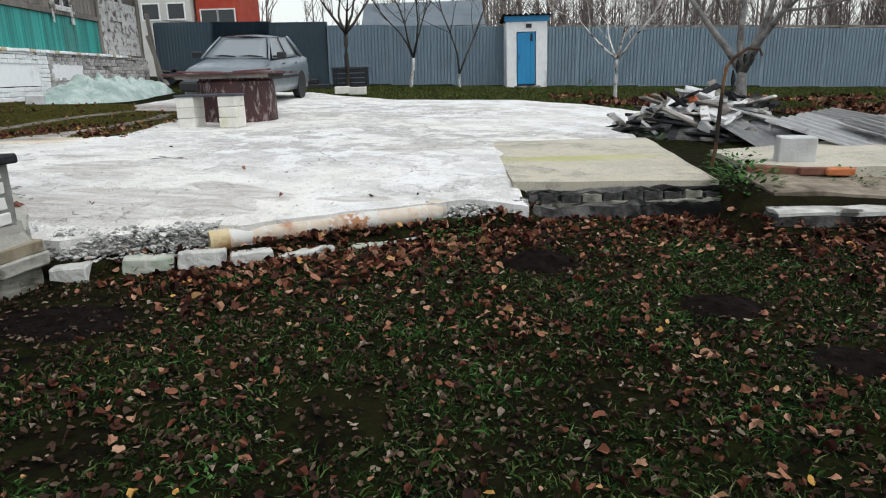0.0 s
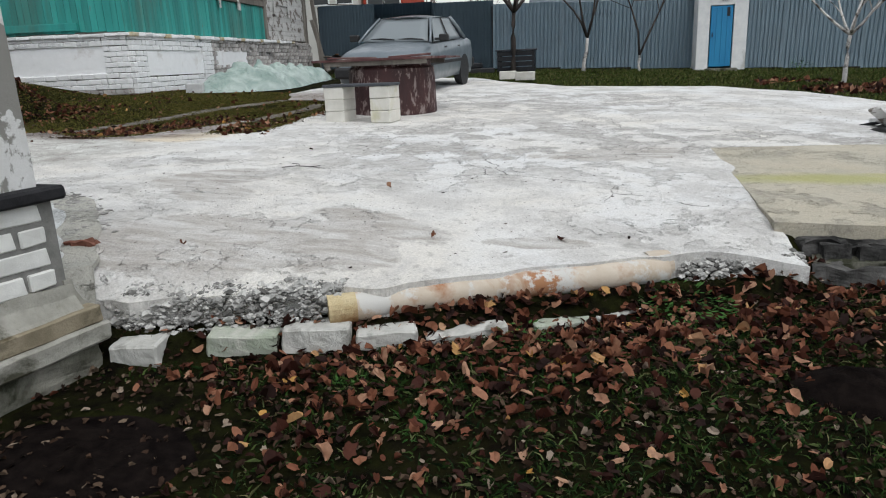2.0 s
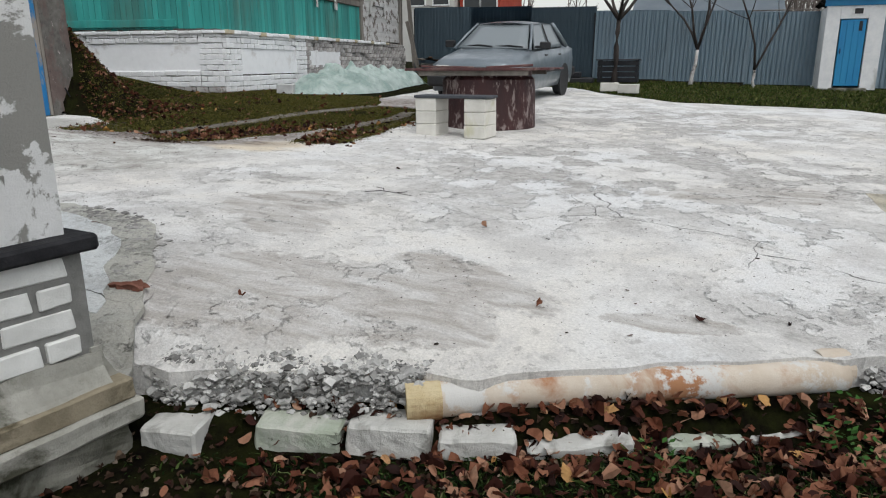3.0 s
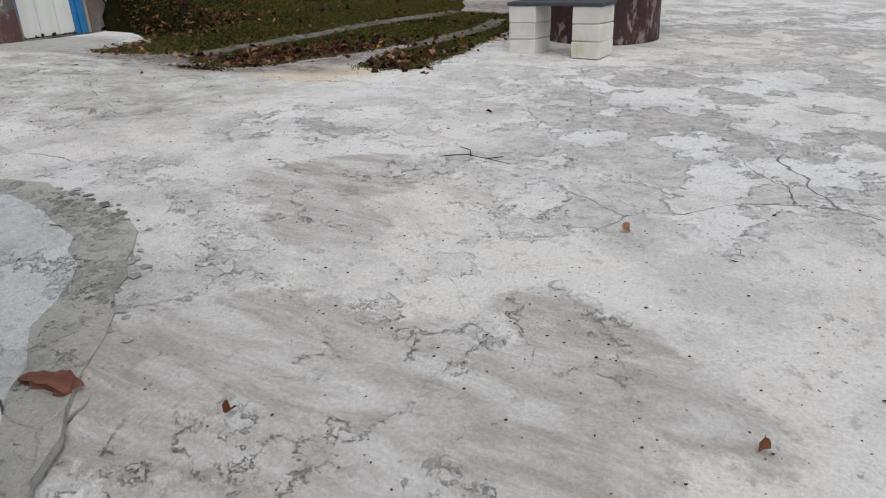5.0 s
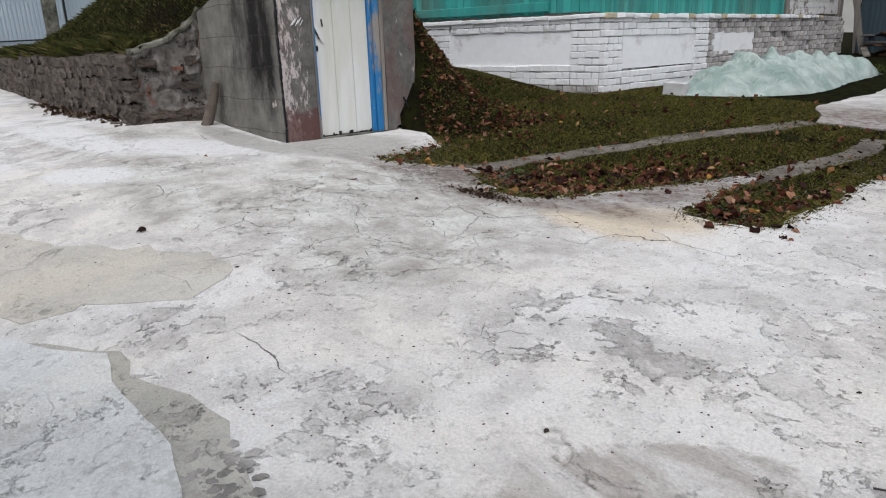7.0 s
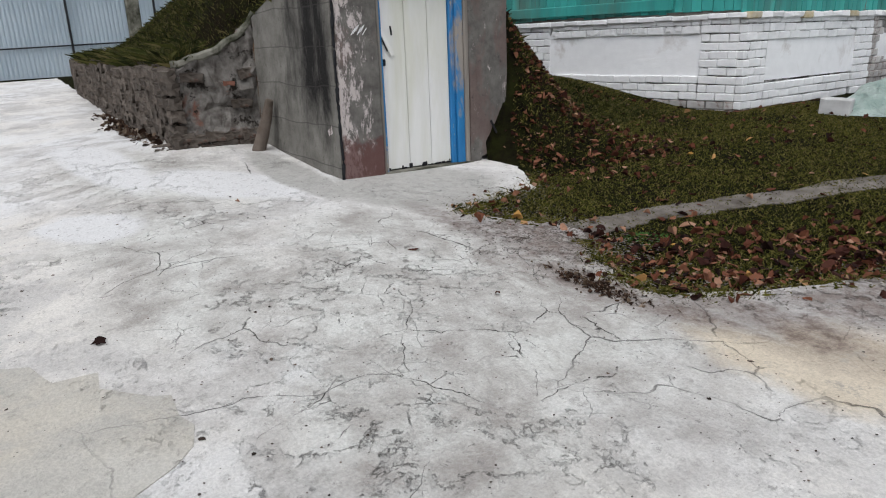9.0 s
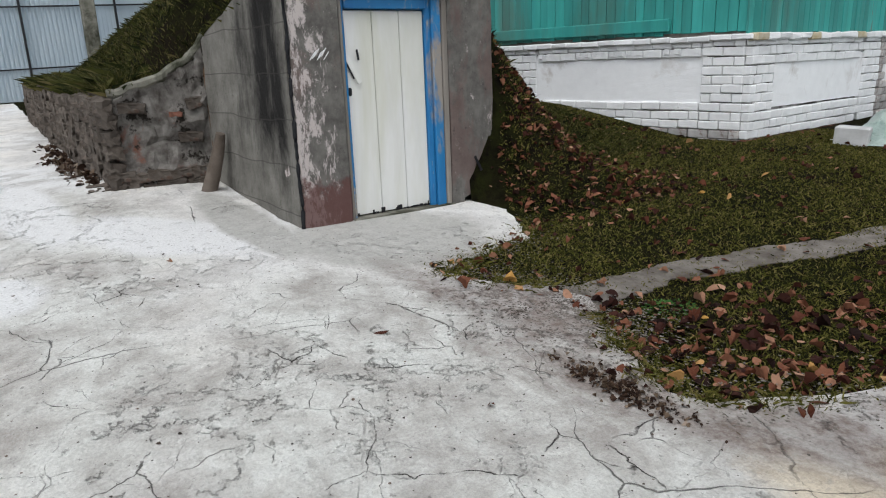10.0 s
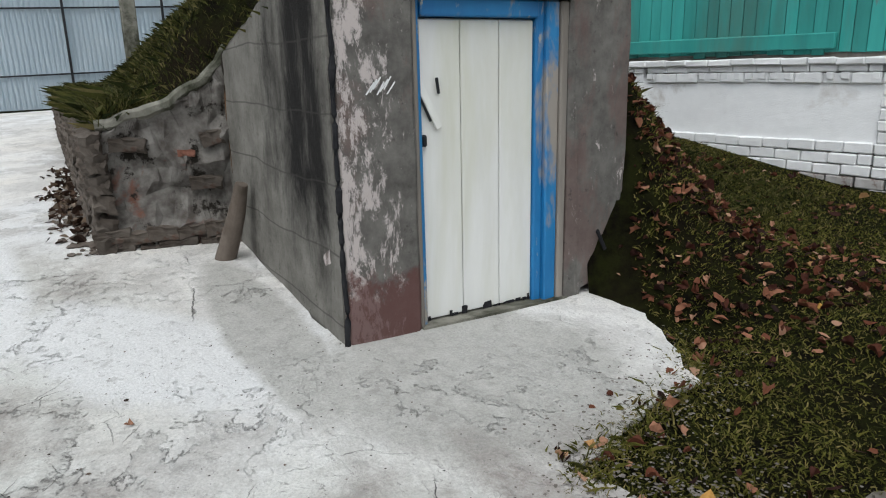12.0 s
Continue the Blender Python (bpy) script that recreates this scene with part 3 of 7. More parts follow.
# ---- sheet fence along the back ----
def profile_sheet(length, height, pitch=0.2, depth=0.006, material=FENCE):
    """One trapezoidal steel sheet standing along x."""
    bm = bmesh.new()
    xs, k = [], 0.0
    while k < length:
        for f, d in ((0.0, 0), (0.55, 0), (0.65, depth), (0.9, depth)):
            x = k + f * pitch
            if x < length:
                xs.append((x, d))
        k += pitch
    xs.append((length, 0))
    lo = [bm.verts.new((x, d, 0)) for x, d in xs]
    hi = [bm.verts.new((x, d, height)) for x, d in xs]
    for i in range(len(xs) - 1):
        bm.faces.new((lo[i], lo[i + 1], hi[i + 1], hi[i]))
    r = bmesh.ops.solidify(bm, geom=bm.faces[:], thickness=0.003)
    return bm


def sheet_fence(name, label, x0, y0, x1, y1, height, material, sheet_len=2.2, back_rails=False, pitch=0.115):
    total = math.hypot(x1 - x0, y1 - y0)
    ang = math.degrees(math.atan2(y1 - y0, x1 - x0))
    f = thing(name, label, "fence", (x0, y0, 0), ang, kind="structure")
    count = max(1, round(total / sheet_len))
    w = total / count
    first = None
    for i in range(count):
        xm, ym = x0 + (x1 - x0) * i / count, y0 + (y1 - y0) * i / count
        xe, ye = x0 + (x1 - x0) * (i + 1) / count, y0 + (y1 - y0) * (i + 1) / count
        z0, z1 = yard_z(xm, ym), yard_z(xe, ye)
        if first is None:
            first = part("panel", profile_sheet(w, height, pitch), material, f)
            ob = first
        else:
            ob = new("panel", first.data)
            ob.parent = f
        ob.matrix_basis = pose(i * w, 0.004 * (i % 2), float(z0) + 0.02 + random.uniform(-0.02, 0.02)) @ Matrix.Shear("XY", 4, (0, 0)) @ Matrix(((1, 0, 0, 0), (0, 1, 0, 0), (float(z1 - z0) / w, 0, 1, 0), (0, 0, 0, 1)))
        side = -0.05 if back_rails else 0.05
        for h in ((0.85, 2.45) if back_rails else (0.35, height - 0.3)):
            bm = box_bm(i * w, i * w + w, side - 0.02, side + 0.02, -0.02, 0.02)
            for v in bm.verts:
                v.co.z += float(z0 + (z1 - z0) * (v.co.x - i * w) / w) + h
            part("rail", bm, DARK_STEEL, f)
        part("post", box_bm(i * w - 0.03, i * w + 0.03, side * 2 - 0.03, side * 2 + 0.03, float(z0) - 0.3, float(z0) + height - 0.02), DARK_STEEL, f)
    return f


sheet_fence("fence", "grey-blue profiled steel sheet fence behind the yard", -3.6, 24.4, 22.0, 24.4, 1.95, FENCE)
sheet_fence("fence", "dark blue profiled steel fence behind the parked car", -9.6, 24.9, -3.6, 24.5, 2.05, FENCE_DARK)
sheet_fence("fence", "pale zinc-coated profiled sheet fence with dark rails", -27.0, 1.5, -27.0, 18.0, 3.0, FENCE_LIGHT, back_rails=True)

ob = part("fence_post", rough_box(-0.14, 0.14, -0.14, 0.14, 0, 4.2, 6, 0.012, 0.3, 0.02), FOOT_CONCRETE)
ob.matrix_basis = pose(-22.5, 9.57, 1.2, 0, 1.5, 0)
tagged(ob, "grey concrete post before the zinc fence", "post")

# ---- privy ----
pz = at_ground(3.0, 24.0)


def privy():
    p = thing("privy", "white brick outdoor privy with blue door and slate roof", "privy", (2.42, 23.5, pz))
    w, d, h = 1.34, 1.15, 2.12
    for a, b in ((0.0, 0.33), (0.97, w)):
        part("wall", box_bm(a, b, 0, 0.12, 0.0, h, 0.008), PLASTER_WHITE, p)
    part("wall", box_bm(0.33, 0.97, 0, 0.12, 1.78, h, 0.006), PLASTER_WHITE, p)
    part("wall", box_bm(0, 0.12, 0.12, d, 0.0, h - 0.05), PLASTER_WHITE, p)
    part("wall", box_bm(w - 0.12, w, 0.12, d, 0.0, h - 0.05), PLASTER_WHITE, p)
    part("wall", box_bm(0.12, w - 0.12, d - 0.12, d, 0.0, h - 0.1), PLASTER_WHITE, p)
    part("fascia", box_bm(-0.06, w + 0.06, -0.03, 0.0, h - 0.02, h + 0.16, 0.005), BLUE_DOOR, p, "blue painted fascia board")
    bm = box_bm(0.60, 0.86, -0.012, 0.02, 1.87, 2.06, 0.004)
    part("vent_frame", bm, PLASTER_WHITE, p)
    # solid black plate in place of the shade inside the vent
    part("vent", box_bm(0.635, 0.825, -0.02, -0.012, 1.90, 2.03), RUBBER, p, "black plate for the shaded vent opening")
    door = part("door", box_bm(0.36, 0.94, 0.02, 0.06, 0.10, 1.76, 0.006), BLUE_DOOR, p, "blue plank door")
    for i in range(4):
        part("plank", box_bm(0.362 + i * 0.145, 0.362 + i * 0.145 + 0.14, 0.004, 0.02, 0.11, 1.75, 0.004), BLUE_DOOR, door)
    part("handle", box_bm(0.40, 0.425, -0.03, 0.004, 0.92, 1.05, 0.006), DARK_STEEL, door)
    part("patch", box_bm(0.78, 0.86, 0.0, 0.004, 1.48, 1.72), DARK_STEEL, door, "dark worn patch")
    part("doorstep", box_bm(0.25, 1.1, -0.25, 0.0, -0.1, 0.06, 0.02), FOOT_CONCRETE, p)
    bm = bmesh.new()
    n = 56
    top = [[bm.verts.new((-0.14 + (w + 0.28) * i / n, y, z + 0.025 * math.sin(i / n * 2 * math.pi * 9))) for i in range(n + 1)] for y, z in ((-0.18, h + 0.2), (d + 0.15, h + 0.02))]
    for i in range(n):
        bm.faces.new((top[0][i], top[0][i + 1], top[1][i + 1], top[1][i]))
    bmesh.ops.solidify(bm, geom=bm.faces[:], thickness=0.015)
    part("roof", bm, DARK_CONCRETE, p, "dark corrugated slate roof")


privy()

# ---- house ----
CX, CY = -9.3, 14.3
ANG_A = math.degrees(math.atan2(-0.177, -0.984))
ANG_B = math.degrees(math.atan2(0.998, -0.06))
house = thing("house", "old timber house on a whitewashed brick plinth", "house", (CX, CY, 0), 0)


FA = pose(0, 0, 0, 0, 0, ANG_A) @ Matrix.Diagonal((1, -1, 1, 1))
FB = pose(0, 0, 0, 0, 0, ANG_B)
LEN_A, LEN_B, TOP = 6.0, 10.7, 2.27


def wall_block(name, bm, material, f, parent=house, label=""):
    bmesh.ops.transform(bm, matrix=f, verts=bm.verts)
    return part(name, bm, material, parent, label)


wall_block("plinth_core", box_bm(0.0, LEN_A, 0.07, 0.5, 0.6, TOP - 0.04), MORTAR_DARK, FA)
wall_block("plinth_core", box_bm(0.07, LEN_B, 0.07, 0.5, 0.6, TOP - 0.04), MORTAR_DARK, FB)
# timber walls over the plinth
wall_block("wall", box_bm(0.1, LEN_A, 0.14, 0.4, TOP - 0.04, 5.2), GREY_WOOD, FA)
wall_block("wall", box_bm(0.14, LEN_B, 0.14, 0.4, TOP - 0.04, 5.2), GREY_WOOD, FB)
wall_block("wall", box_bm(0.1, LEN_A, LEN_B - 0.4, LEN_B - 0.1, 0.8, 5.2), GREY_WOOD, FA)
wall_block("wall", box_bm(0.1, LEN_B, LEN_A - 0.3, LEN_A, 0.8, 5.2), GREY_WOOD, FB)
bm = bmesh.new()
ra = [bm.verts.new(v) for v in ((0.6, -0.5, 5.1), (0.2, 11.2, 5.1), (-6.6, -1.2, 5.1), (-7.2, 11.0, 5.1), (-3.0, -0.9, 7.6), (-3.5, 11.1, 7.6))]
for q in ((0, 1, 5, 4), (2, 4, 5, 3), (0, 4, 2), (1, 3, 5)):
    bm.faces.new([ra[i] for i in q])
bmesh.ops.solidify(bm, geom=bm.faces[:], thickness=0.06)
part("roof", bm, SLATE, house, "grey slate roof")


def planks(f, s0, s1, z0, z1, material, name="board", depth=(0.115, 0.14), width=0.13, ragged=0.02):
    s = s0
    while s < s1 - 0.02:
        w = min(width * random.uniform(0.85, 1.2), s1 - s)
        d = random.uniform(-0.006, 0.006)
        wall_block(name, box_bm(s + 0.003, s + w - 0.003, depth[0] + d, depth[1], z0 + random.uniform(-ragged, ragged), z1, 0.004), material, f)
        s += w


planks(FA, 0.10, LEN_A, TOP + 0.06, 4.2, TEAL)
planks(FB, 0.12, 7.1, TOP + 0.03, 3.22, TEAL)

# ---- cellar ----
cellar = thing("cellar_entrance", "weathered concrete cellar entrance with peeling piers", "cellar", (-9.45, 9.0, 0), 0)
part("pier", rough_box(-0.32, 0.0, -0.08, 0.345, 0.6, 3.3, 10, 0.012, 0.25, 0.02), PIER_CONCRETE, cellar, "peeling pinkish concrete pier")


def prism(profile, x0, x1, cuts=4, amount=0.012, size=0.2, fine=0.0):
    """A cast block: an outline of (y, z) drawn out along x, roughened."""
    bm = bmesh.new()
    fr = [bm.verts.new((x1, y, z)) for y, z in profile]
    bk = [bm.verts.new((x0, y, z)) for y, z in profile]
    bm.faces.new(fr)
    bm.faces.new(bk[::-1])
    for i in range(len(profile)):
        j = (i + 1) % len(profile)
        bm.faces.new((fr[i], bk[i], bk[j], fr[j]))
    bmesh.ops.triangulate(bm, faces=bm.faces)
    bmesh.ops.subdivide_edges(bm, edges=bm.edges, cuts=cuts, use_grid_fill=True)
    for v in bm.verts:
        v.co += noise.noise_vector(v.co / size) * amount + noise.noise_vector(v.co * 17) * fine
    return bm


part("pier", prism([(1.30, 0.6), (1.30, 3.3), (1.745, 3.3), (1.745, 1.40), (1.73, 1.24), (1.67, 1.12), (1.57, 1.04), (1.42, 0.98), (1.40, 0.6)], -0.32, -0.01, 8, 0.014, 0.3, 0.004), PIER_CONCRETE, cellar, "grey concrete pier with rounded foot")
part("head_board", prism([(0.33, 2.622), (0.33, 2.685), (0.8, 2.70), (1.31, 2.69), (1.31, 2.622)], -0.1, 0.022, 3, 0.005, 0.3), GREY_WOOD, cellar, "grey weathered board over the door")
part("lintel", rough_box(-0.32, -0.01, 0.345, 1.30, 2.62, 3.3, 5, 0.01), WALL_CONCRETE, cellar)
for a, b, d, m_ in ((0.345, 0.372, -0.02, GREY_WOOD), (0.372, 0.40, -0.045, BLUE), (1.11, 1.165, -0.06, BLUE), (1.165, 1.25, -0.03, BLUE), (1.25, 1.30, -0.015, GREY_WOOD)):
    part("jamb", box_bm(-0.2, d, a, b, 0.9, 2.62, 0.008, jitter=0.003), m_, cellar, "peeling blue door jamb" if m_ is BLUE else "bare weathered jamb strip")
part("head_jamb", box_bm(-0.2, -0.03, 0.40, 1.11, 2.53, 2.62, 0.008), BLUE, cellar, "peeling blue door head")
cdoor = part("door", box_bm(-0.14, -0.10, 0.402, 1.108, 0.96, 2.525, 0.004), DOOR_WHITE, cellar, "closed white plank door with dark handle")
for a, b in ((0.404, 0.645), (0.65, 0.885), (0.89, 1.106)):
    part("plank", box_bm(-0.10, -0.082, a, b, 0.965, 2.52, 0.004), DOOR_WHITE, cdoor)
bm = bmesh.new()
prof = [(-0.015, 3.3), (-0.3, 3.28), (-0.95, 2.68), (-1.6, 2.52), (-2.05, 2.42), (-2.2, 2.36), (-2.2, 0.7), (-0.015, 0.7)]
fr = [bm.verts.new((x, -0.092, z)) for x, z in prof]
bk = [bm.verts.new((x, 0.18, z)) for x, z in prof]
bm.faces.new(fr)
bm.faces.new(bk[::-1])
for i in range(len(prof)):
    j = (i + 1) % len(prof)
    bm.faces.new((fr[i], bk[i], bk[j], fr[j]))
bmesh.ops.triangulate(bm, faces=bm.faces)
bmesh.ops.subdivide_edges(bm, edges=bm.edges, cuts=9, use_grid_fill=True)
for v in bm.verts:
    v.co += noise.noise_vector(v.co * 3) * 0.014 + noise.noise_vector(v.co * 13) * 0.010
part("wing_wall", bm, WALL_CONCRETE, cellar, "stained grey concrete wing wall")

# ---- well ----
wz = at_ground(-3.3, 12.0)


def rust_well():
    w = thing("well", "rusty sheet-clad well ring under brown boards", "well", (-3.42, 12.15, wz))
    bm = bmesh.new()
    rings = []
    n = 48
    for z, r in ((-0.08, 0.66), (0.02, 0.665), (0.25, 0.655), (0.5, 0.65), (0.66, 0.645), (0.70, 0.60), (0.78, 0.60)):
        rings.append([bm.verts.new(((r + 0.012 * noise.noise(Vector((math.cos(a) * 3, math.sin(a) * 3, z * 5)))) * math.cos(a), r * math.sin(a), z)) for a in [2 * math.pi * k / n for k in range(n)]])
    for a, b in zip(rings, rings[1:]):
        for k in range(n):
            bm.faces.new((a[k], a[(k + 1) % n], b[(k + 1) % n], b[k]))
    bm.faces.new(rings[-1])
    part("ring", bm, RUST, w, "flaking dark red ring")
    for i, y in enumerate((-0.72, -0.35, 0.02, 0.39)):
        part("board", box_bm(-0.98 + 0.05 * (i % 2), 0.80 + 0.12 * (i % 2), y, y + 0.36, 0.785, 0.815, 0.004, jitter=0.004), BROWN_BOARD, w)
    bmx = box_bm(-0.35, 0.35, -0.1, 0.1, 0, 0.025, 0.004)
    bmesh.ops.transform(bmx, matrix=pose(-0.42, -0.55, 0.82, 0, 1.5, 18), verts=bmx.verts)
    part("board", bmx, BROWN_BOARD, w, "loose board on top")
    bmx = box_bm(-0.3, 0.3, -0.1, 0.1, 0, 0.03, 0.004)
    bmesh.ops.transform(bmx, matrix=pose(0.42, -0.5, 0.82, 0, -2.5, 20), verts=bmx.verts)
    part("board", bmx, BROWN_BOARD, w, "loose board on top")
    part("bearer", box_bm(-0.8, 0.7, -0.66, -0.60, 0.72, 0.784), GREY_WOOD, w)
    part("bearer", box_bm(-0.8, 0.7, 0.55, 0.61, 0.72, 0.784), GREY_WOOD, w)


rust_well()

# ---- bench of blocks ----
bz = at_ground(-3.5, 10.95)
bench = thing("bench", "dark board bench on stacked pale blocks", "bench", (-4.0, 10.8, bz + 0.02), -8)
for x, w in ((0.0, 0.29), (0.68, 0.28)):
    for k in range(3):
        part("block", box_bm(x, x + w, 0.0, 0.36, k * 0.158 - 0.01, k * 0.158 + 0.145, 0.008, jitter=0.005), BLOCK, bench)
part("seat", box_bm(-0.015, 0.985, -0.015, 0.34, 0.465, 0.50, 0.008), TREAD, bench, "dark grey board")

# ---- brick corner of the outbuilding beside the lawn ----
LEDGE = surface("ledge_concrete", (0.25, 0.245, 0.215), (0.37, 0.36, 0.325), 8.0, 0.95, stain=(0.07, 0.068, 0.05), stain_scale=3.2, stain_amt=(0.54, 0.64), relief=0.9, grain=35)
LEDGE_BROWN = surface("ledge_brown", (0.20, 0.17, 0.12), (0.30, 0.26, 0.19), 8.0, 0.95, stain=(0.06, 0.05, 0.03), stain_scale=3.0, stain_amt=(0.52, 0.64), relief=0.8, grain=35)
pier = thing("outbuilding", "silicate brick outbuilding corner with plaster above and concrete footing", "outbuilding", (-2.76, 4.40, 0), -13)
part("core", box_bm(-1.4, -0.012, -2.6, -0.012, 0.4, 1.0), CEMENT, pier)
part("footing", rough_box(-1.4, 0.06, -2.7, 0.05, -0.3, 0.33, 22, 0.03, 0.09, 0.01), FOOT_CONCRETE, pier, "crumbling concrete footing")
part("footing", rough_box(-1.4, 0.105, -2.75, 0.095, 0.30, 0.395, 26, 0.010, 0.07, 0.012), LEDGE, pier, "projecting ragged concrete ledge")
part("footing", rough_box(-1.4, 0.085, -2.75, 0.075, 0.392, 0.475, 22, 0.006, 0.1, 0.008), LEDGE_BROWN, pier, "brownish cast ledge")
for n_, side in ((2.6, pose(0, -2.6, 0, 0, 0, 90)), (1.4, pose(-1.4, 0, 0) @ Matrix.Diagonal((1, -1, 1, 1)))):
    bm = bmesh.new()
    k_ = 40
    sec = [(-0.07, 0.468), (-0.05, 0.488), (-0.018, 0.545), (-0.007, 0.60), (0.03, 0.60), (0.03, 0.468)]
    rows_ = [[bm.verts.new((n_ * i / k_, y + 0.008 * noise.noise(Vector((n_ * i / k_ * 5, y * 20, z * 8))), z + (0.03 if 0.5 < z else 0.006) * noise.noise(Vector((n_ * i / k_ * 4, 3, z * 3))))) for y, z in sec] for i in range(k_ + 1)]
    for a_, b_ in zip(rows_, rows_[1:]):
        for q_ in range(len(sec)):
            bm.faces.new((a_[q_], a_[(q_ + 1) % len(sec)], b_[(q_ + 1) % len(sec)], b_[q_]))
    bm.faces.new(rows_[0])
    bm.faces.new(rows_[-1][::-1])
    bmesh.ops.transform(bm, matrix=side, verts=bm.verts)
    part("mortar_skirt", bm, LEDGE, pier, "sloped mortar skirt")
SMEARED = surface("smeared_block", (0.60, 0.60, 0.60), (0.70, 0.70, 0.70), 5.0, 0.9, stain=(0.22, 0.215, 0.20), stain_scale=2.6, stain_amt=(0.61, 0.63), relief=0.5)
part("upper_core", rough_box(-1.4, -0.042, -2.6, -0.042, 1.0, 3.7, 18, 0.004, 0.15), surface("smeared_mortar", (0.58, 0.58, 0.575), (0.68, 0.68, 0.68), 5.0, 0.9, stain=(0.25, 0.245, 0.23), stain_scale=2.4, stain_amt=(0.50, 0.52), relief=0.5), pier, "white mortar-smeared upper wall")
part("felt_strip", rough_box(-1.4, 0.035, -2.75, 0.035, 0.985, 1.045, 8, 0.008, 0.2, 0.012), BLACK_FELT, pier, "black roofing felt strip")
BRICK_SIL = [box_bm(0, 0.248, 0, 0.1, 0, 0.078, 0.006, jitter=0.005), box_bm(0, 0.118, 0, 0.1, 0, 0.078, 0.006, jitter=0.005)]
sil = []
for b in BRICK_SIL:
    me = bpy.data.meshes.new("brick")
    bmesh.ops.recalc_face_normals(b, faces=b.faces)
    b.to_mesh(me)
    b.free()
    me.materials.append(SILICATE)
    sil.append(me)


def lay(parent, m, meshes, s0, s1, z0, courses, pitch, lengths, joint=0.012, wob=0.003, skip=None, material=None, stagger=True):
    """Lay courses along local x, faces at y = 0."""
    made = []
    for c in range(courses):
        s = s0
        k = 1 if (c % 2 and stagger) else 0
        while s < s1 - 0.04:
            ln = lengths[k]
            if s + ln > s1 + 0.02:
                k = 1
                ln = lengths[1]
                if s + ln > s1 + 0.03:
                    break
            if not (skip and skip(s + ln / 2, z0 + c * pitch)):
                ob = new("brick", meshes[k])
                ob.parent = parent
                ob.matrix_parent_inverse = Matrix()
                ob.matrix_basis = m @ pose(s, random.uniform(-wob, wob) * 2, z0 + c * pitch + random.uniform(-wob, wob), random.uniform(-0.7, 0.7), random.uniform(-0.5, 0.5), random.uniform(-0.6, 0.6))
                made.append(ob)
            s += ln + joint
            k = 0
    return made


# bricks of the two seen sides
lay(pier, pose(0.0, -2.6, 0, 0, 0, 90), sil, 0.0, 2.6, 0.605, 4, 0.098, (0.248, 0.118), joint=0.02, wob=0.005)
lay(pier, pose(-1.4, 0.0, 0, 0, 0, 0) @ Matrix.Diagonal((1, -1, 1, 1)), sil, 0.0, 1.4, 0.605, 4, 0.098, (0.248, 0.118), joint=0.02, wob=0.005)

UP = []
for w in (0.59, 0.28):
    b = rough_box(0, w, 0, 0.1, 0, 0.234, 4, 0.006, 0.12, 0.01)
    me = bpy.data.meshes.new("block")
    bmesh.ops.recalc_face_normals(b, faces=b.faces)
    b.to_mesh(me)
    b.free()
    me.materials.append(SMEARED)
    UP.append(me)
for ob in lay(pier, pose(-0.035, -2.6, 0, 0, 0, 90), UP, 0.0, 2.57, 1.055, 10, 0.25, (0.59, 0.28), joint=0.012, wob=0.004) + lay(pier, pose(-1.4, -0.035, 0) @ Matrix.Diagonal((1, -1, 1, 1)), UP, 0.0, 1.37, 1.055, 10, 0.25, (0.59, 0.28), joint=0.012, wob=0.004):
    ob.name = "block"

# ---- yard edge: blocks, pipe, broken stone ----
for i, (x, y, z, w, d, h, rz, m, lab) in enumerate((
        (-2.66, 4.44, 0.03, 0.24, 0.20, 0.21, 8, DIRTY_BLOCK, "grey-white edging block set in the grass"),
        (-2.24, 4.58, 0.06, 0.34, 0.16, 0.20, 13, GREEN_PAINT, "mossy edging block at the yard edge"),
        (-1.88, 4.66, 0.06, 0.33, 0.18, 0.21, 14, DIRTY_BLOCK, "dirty concrete edging block at the yard edge"),
        (-1.53, 4.76, 0.06, 0.30, 0.14, 0.16, 18, DIRTY_BLOCK, "pale edging block at the yard edge"),
        (-1.20, 4.88, 0.05, 0.42, 0.12, 0.12, 24, DIRTY_BLOCK, "flat pale slab half buried in leaves"),
        (-0.70, 5.10, 0.05, 0.33, 0.20, 0.12, 27, GREEN_PAINT, "green-painted slab at the yard edge"),
        (-0.38, 5.27, 0.05, 0.52, 0.16, 0.11, 28, DIRTY_BLOCK, "pale weathered slab at the yard edge"),
        (0.20, 5.58, 0.08, 0.50, 0.20, 0.10, 12, DIRTY_BLOCK, "pale slab under the yard corner"))):
    bm = rough_box(0, w, 0, d, 0, h, 6, 0.007, 0.05, 0.01)
    ob = part("edging_block", bm, m)
    ob.matrix_basis = pose(x, y, z + 0.02, random.uniform(-3, 3), random.uniform(-3, 3), rz)
    tagged(ob, lab, "edging block", "edging blocks along the yard")
pp = thing("pipe", "buff cement pipe with yellow filled end along the yard edge", "pipe")
bm = bmesh.new()
path = [(-1.70 + 1.68 * t, 4.86 + 0.88 * t + 0.03 * math.sin(t * 5), 0.325 - 0.008 * t) for t in np.linspace(0, 1, 24)]
tube(bm, path, [0.075 + 0.004 * noise.noise(Vector(p) * 6) for p in path], 20)
part("barrel", bm, PIPE_CLAY, pp, "", True)
bm = bmesh.new()
tube(bm, [(-1.705, 4.857, 0.325), (-1.58, 4.922, 0.325)], [0.079, 0.078], 20)
part("filled_end", bm, YELLOW_FOAM, pp, "yellow foam-filled end")
bm = bmesh.new()
path = [(-0.12 + 0.12 * t, 5.70 + 0.06 * t, 0.33) for t in (0, 0.3, 0.6, 1.0)]
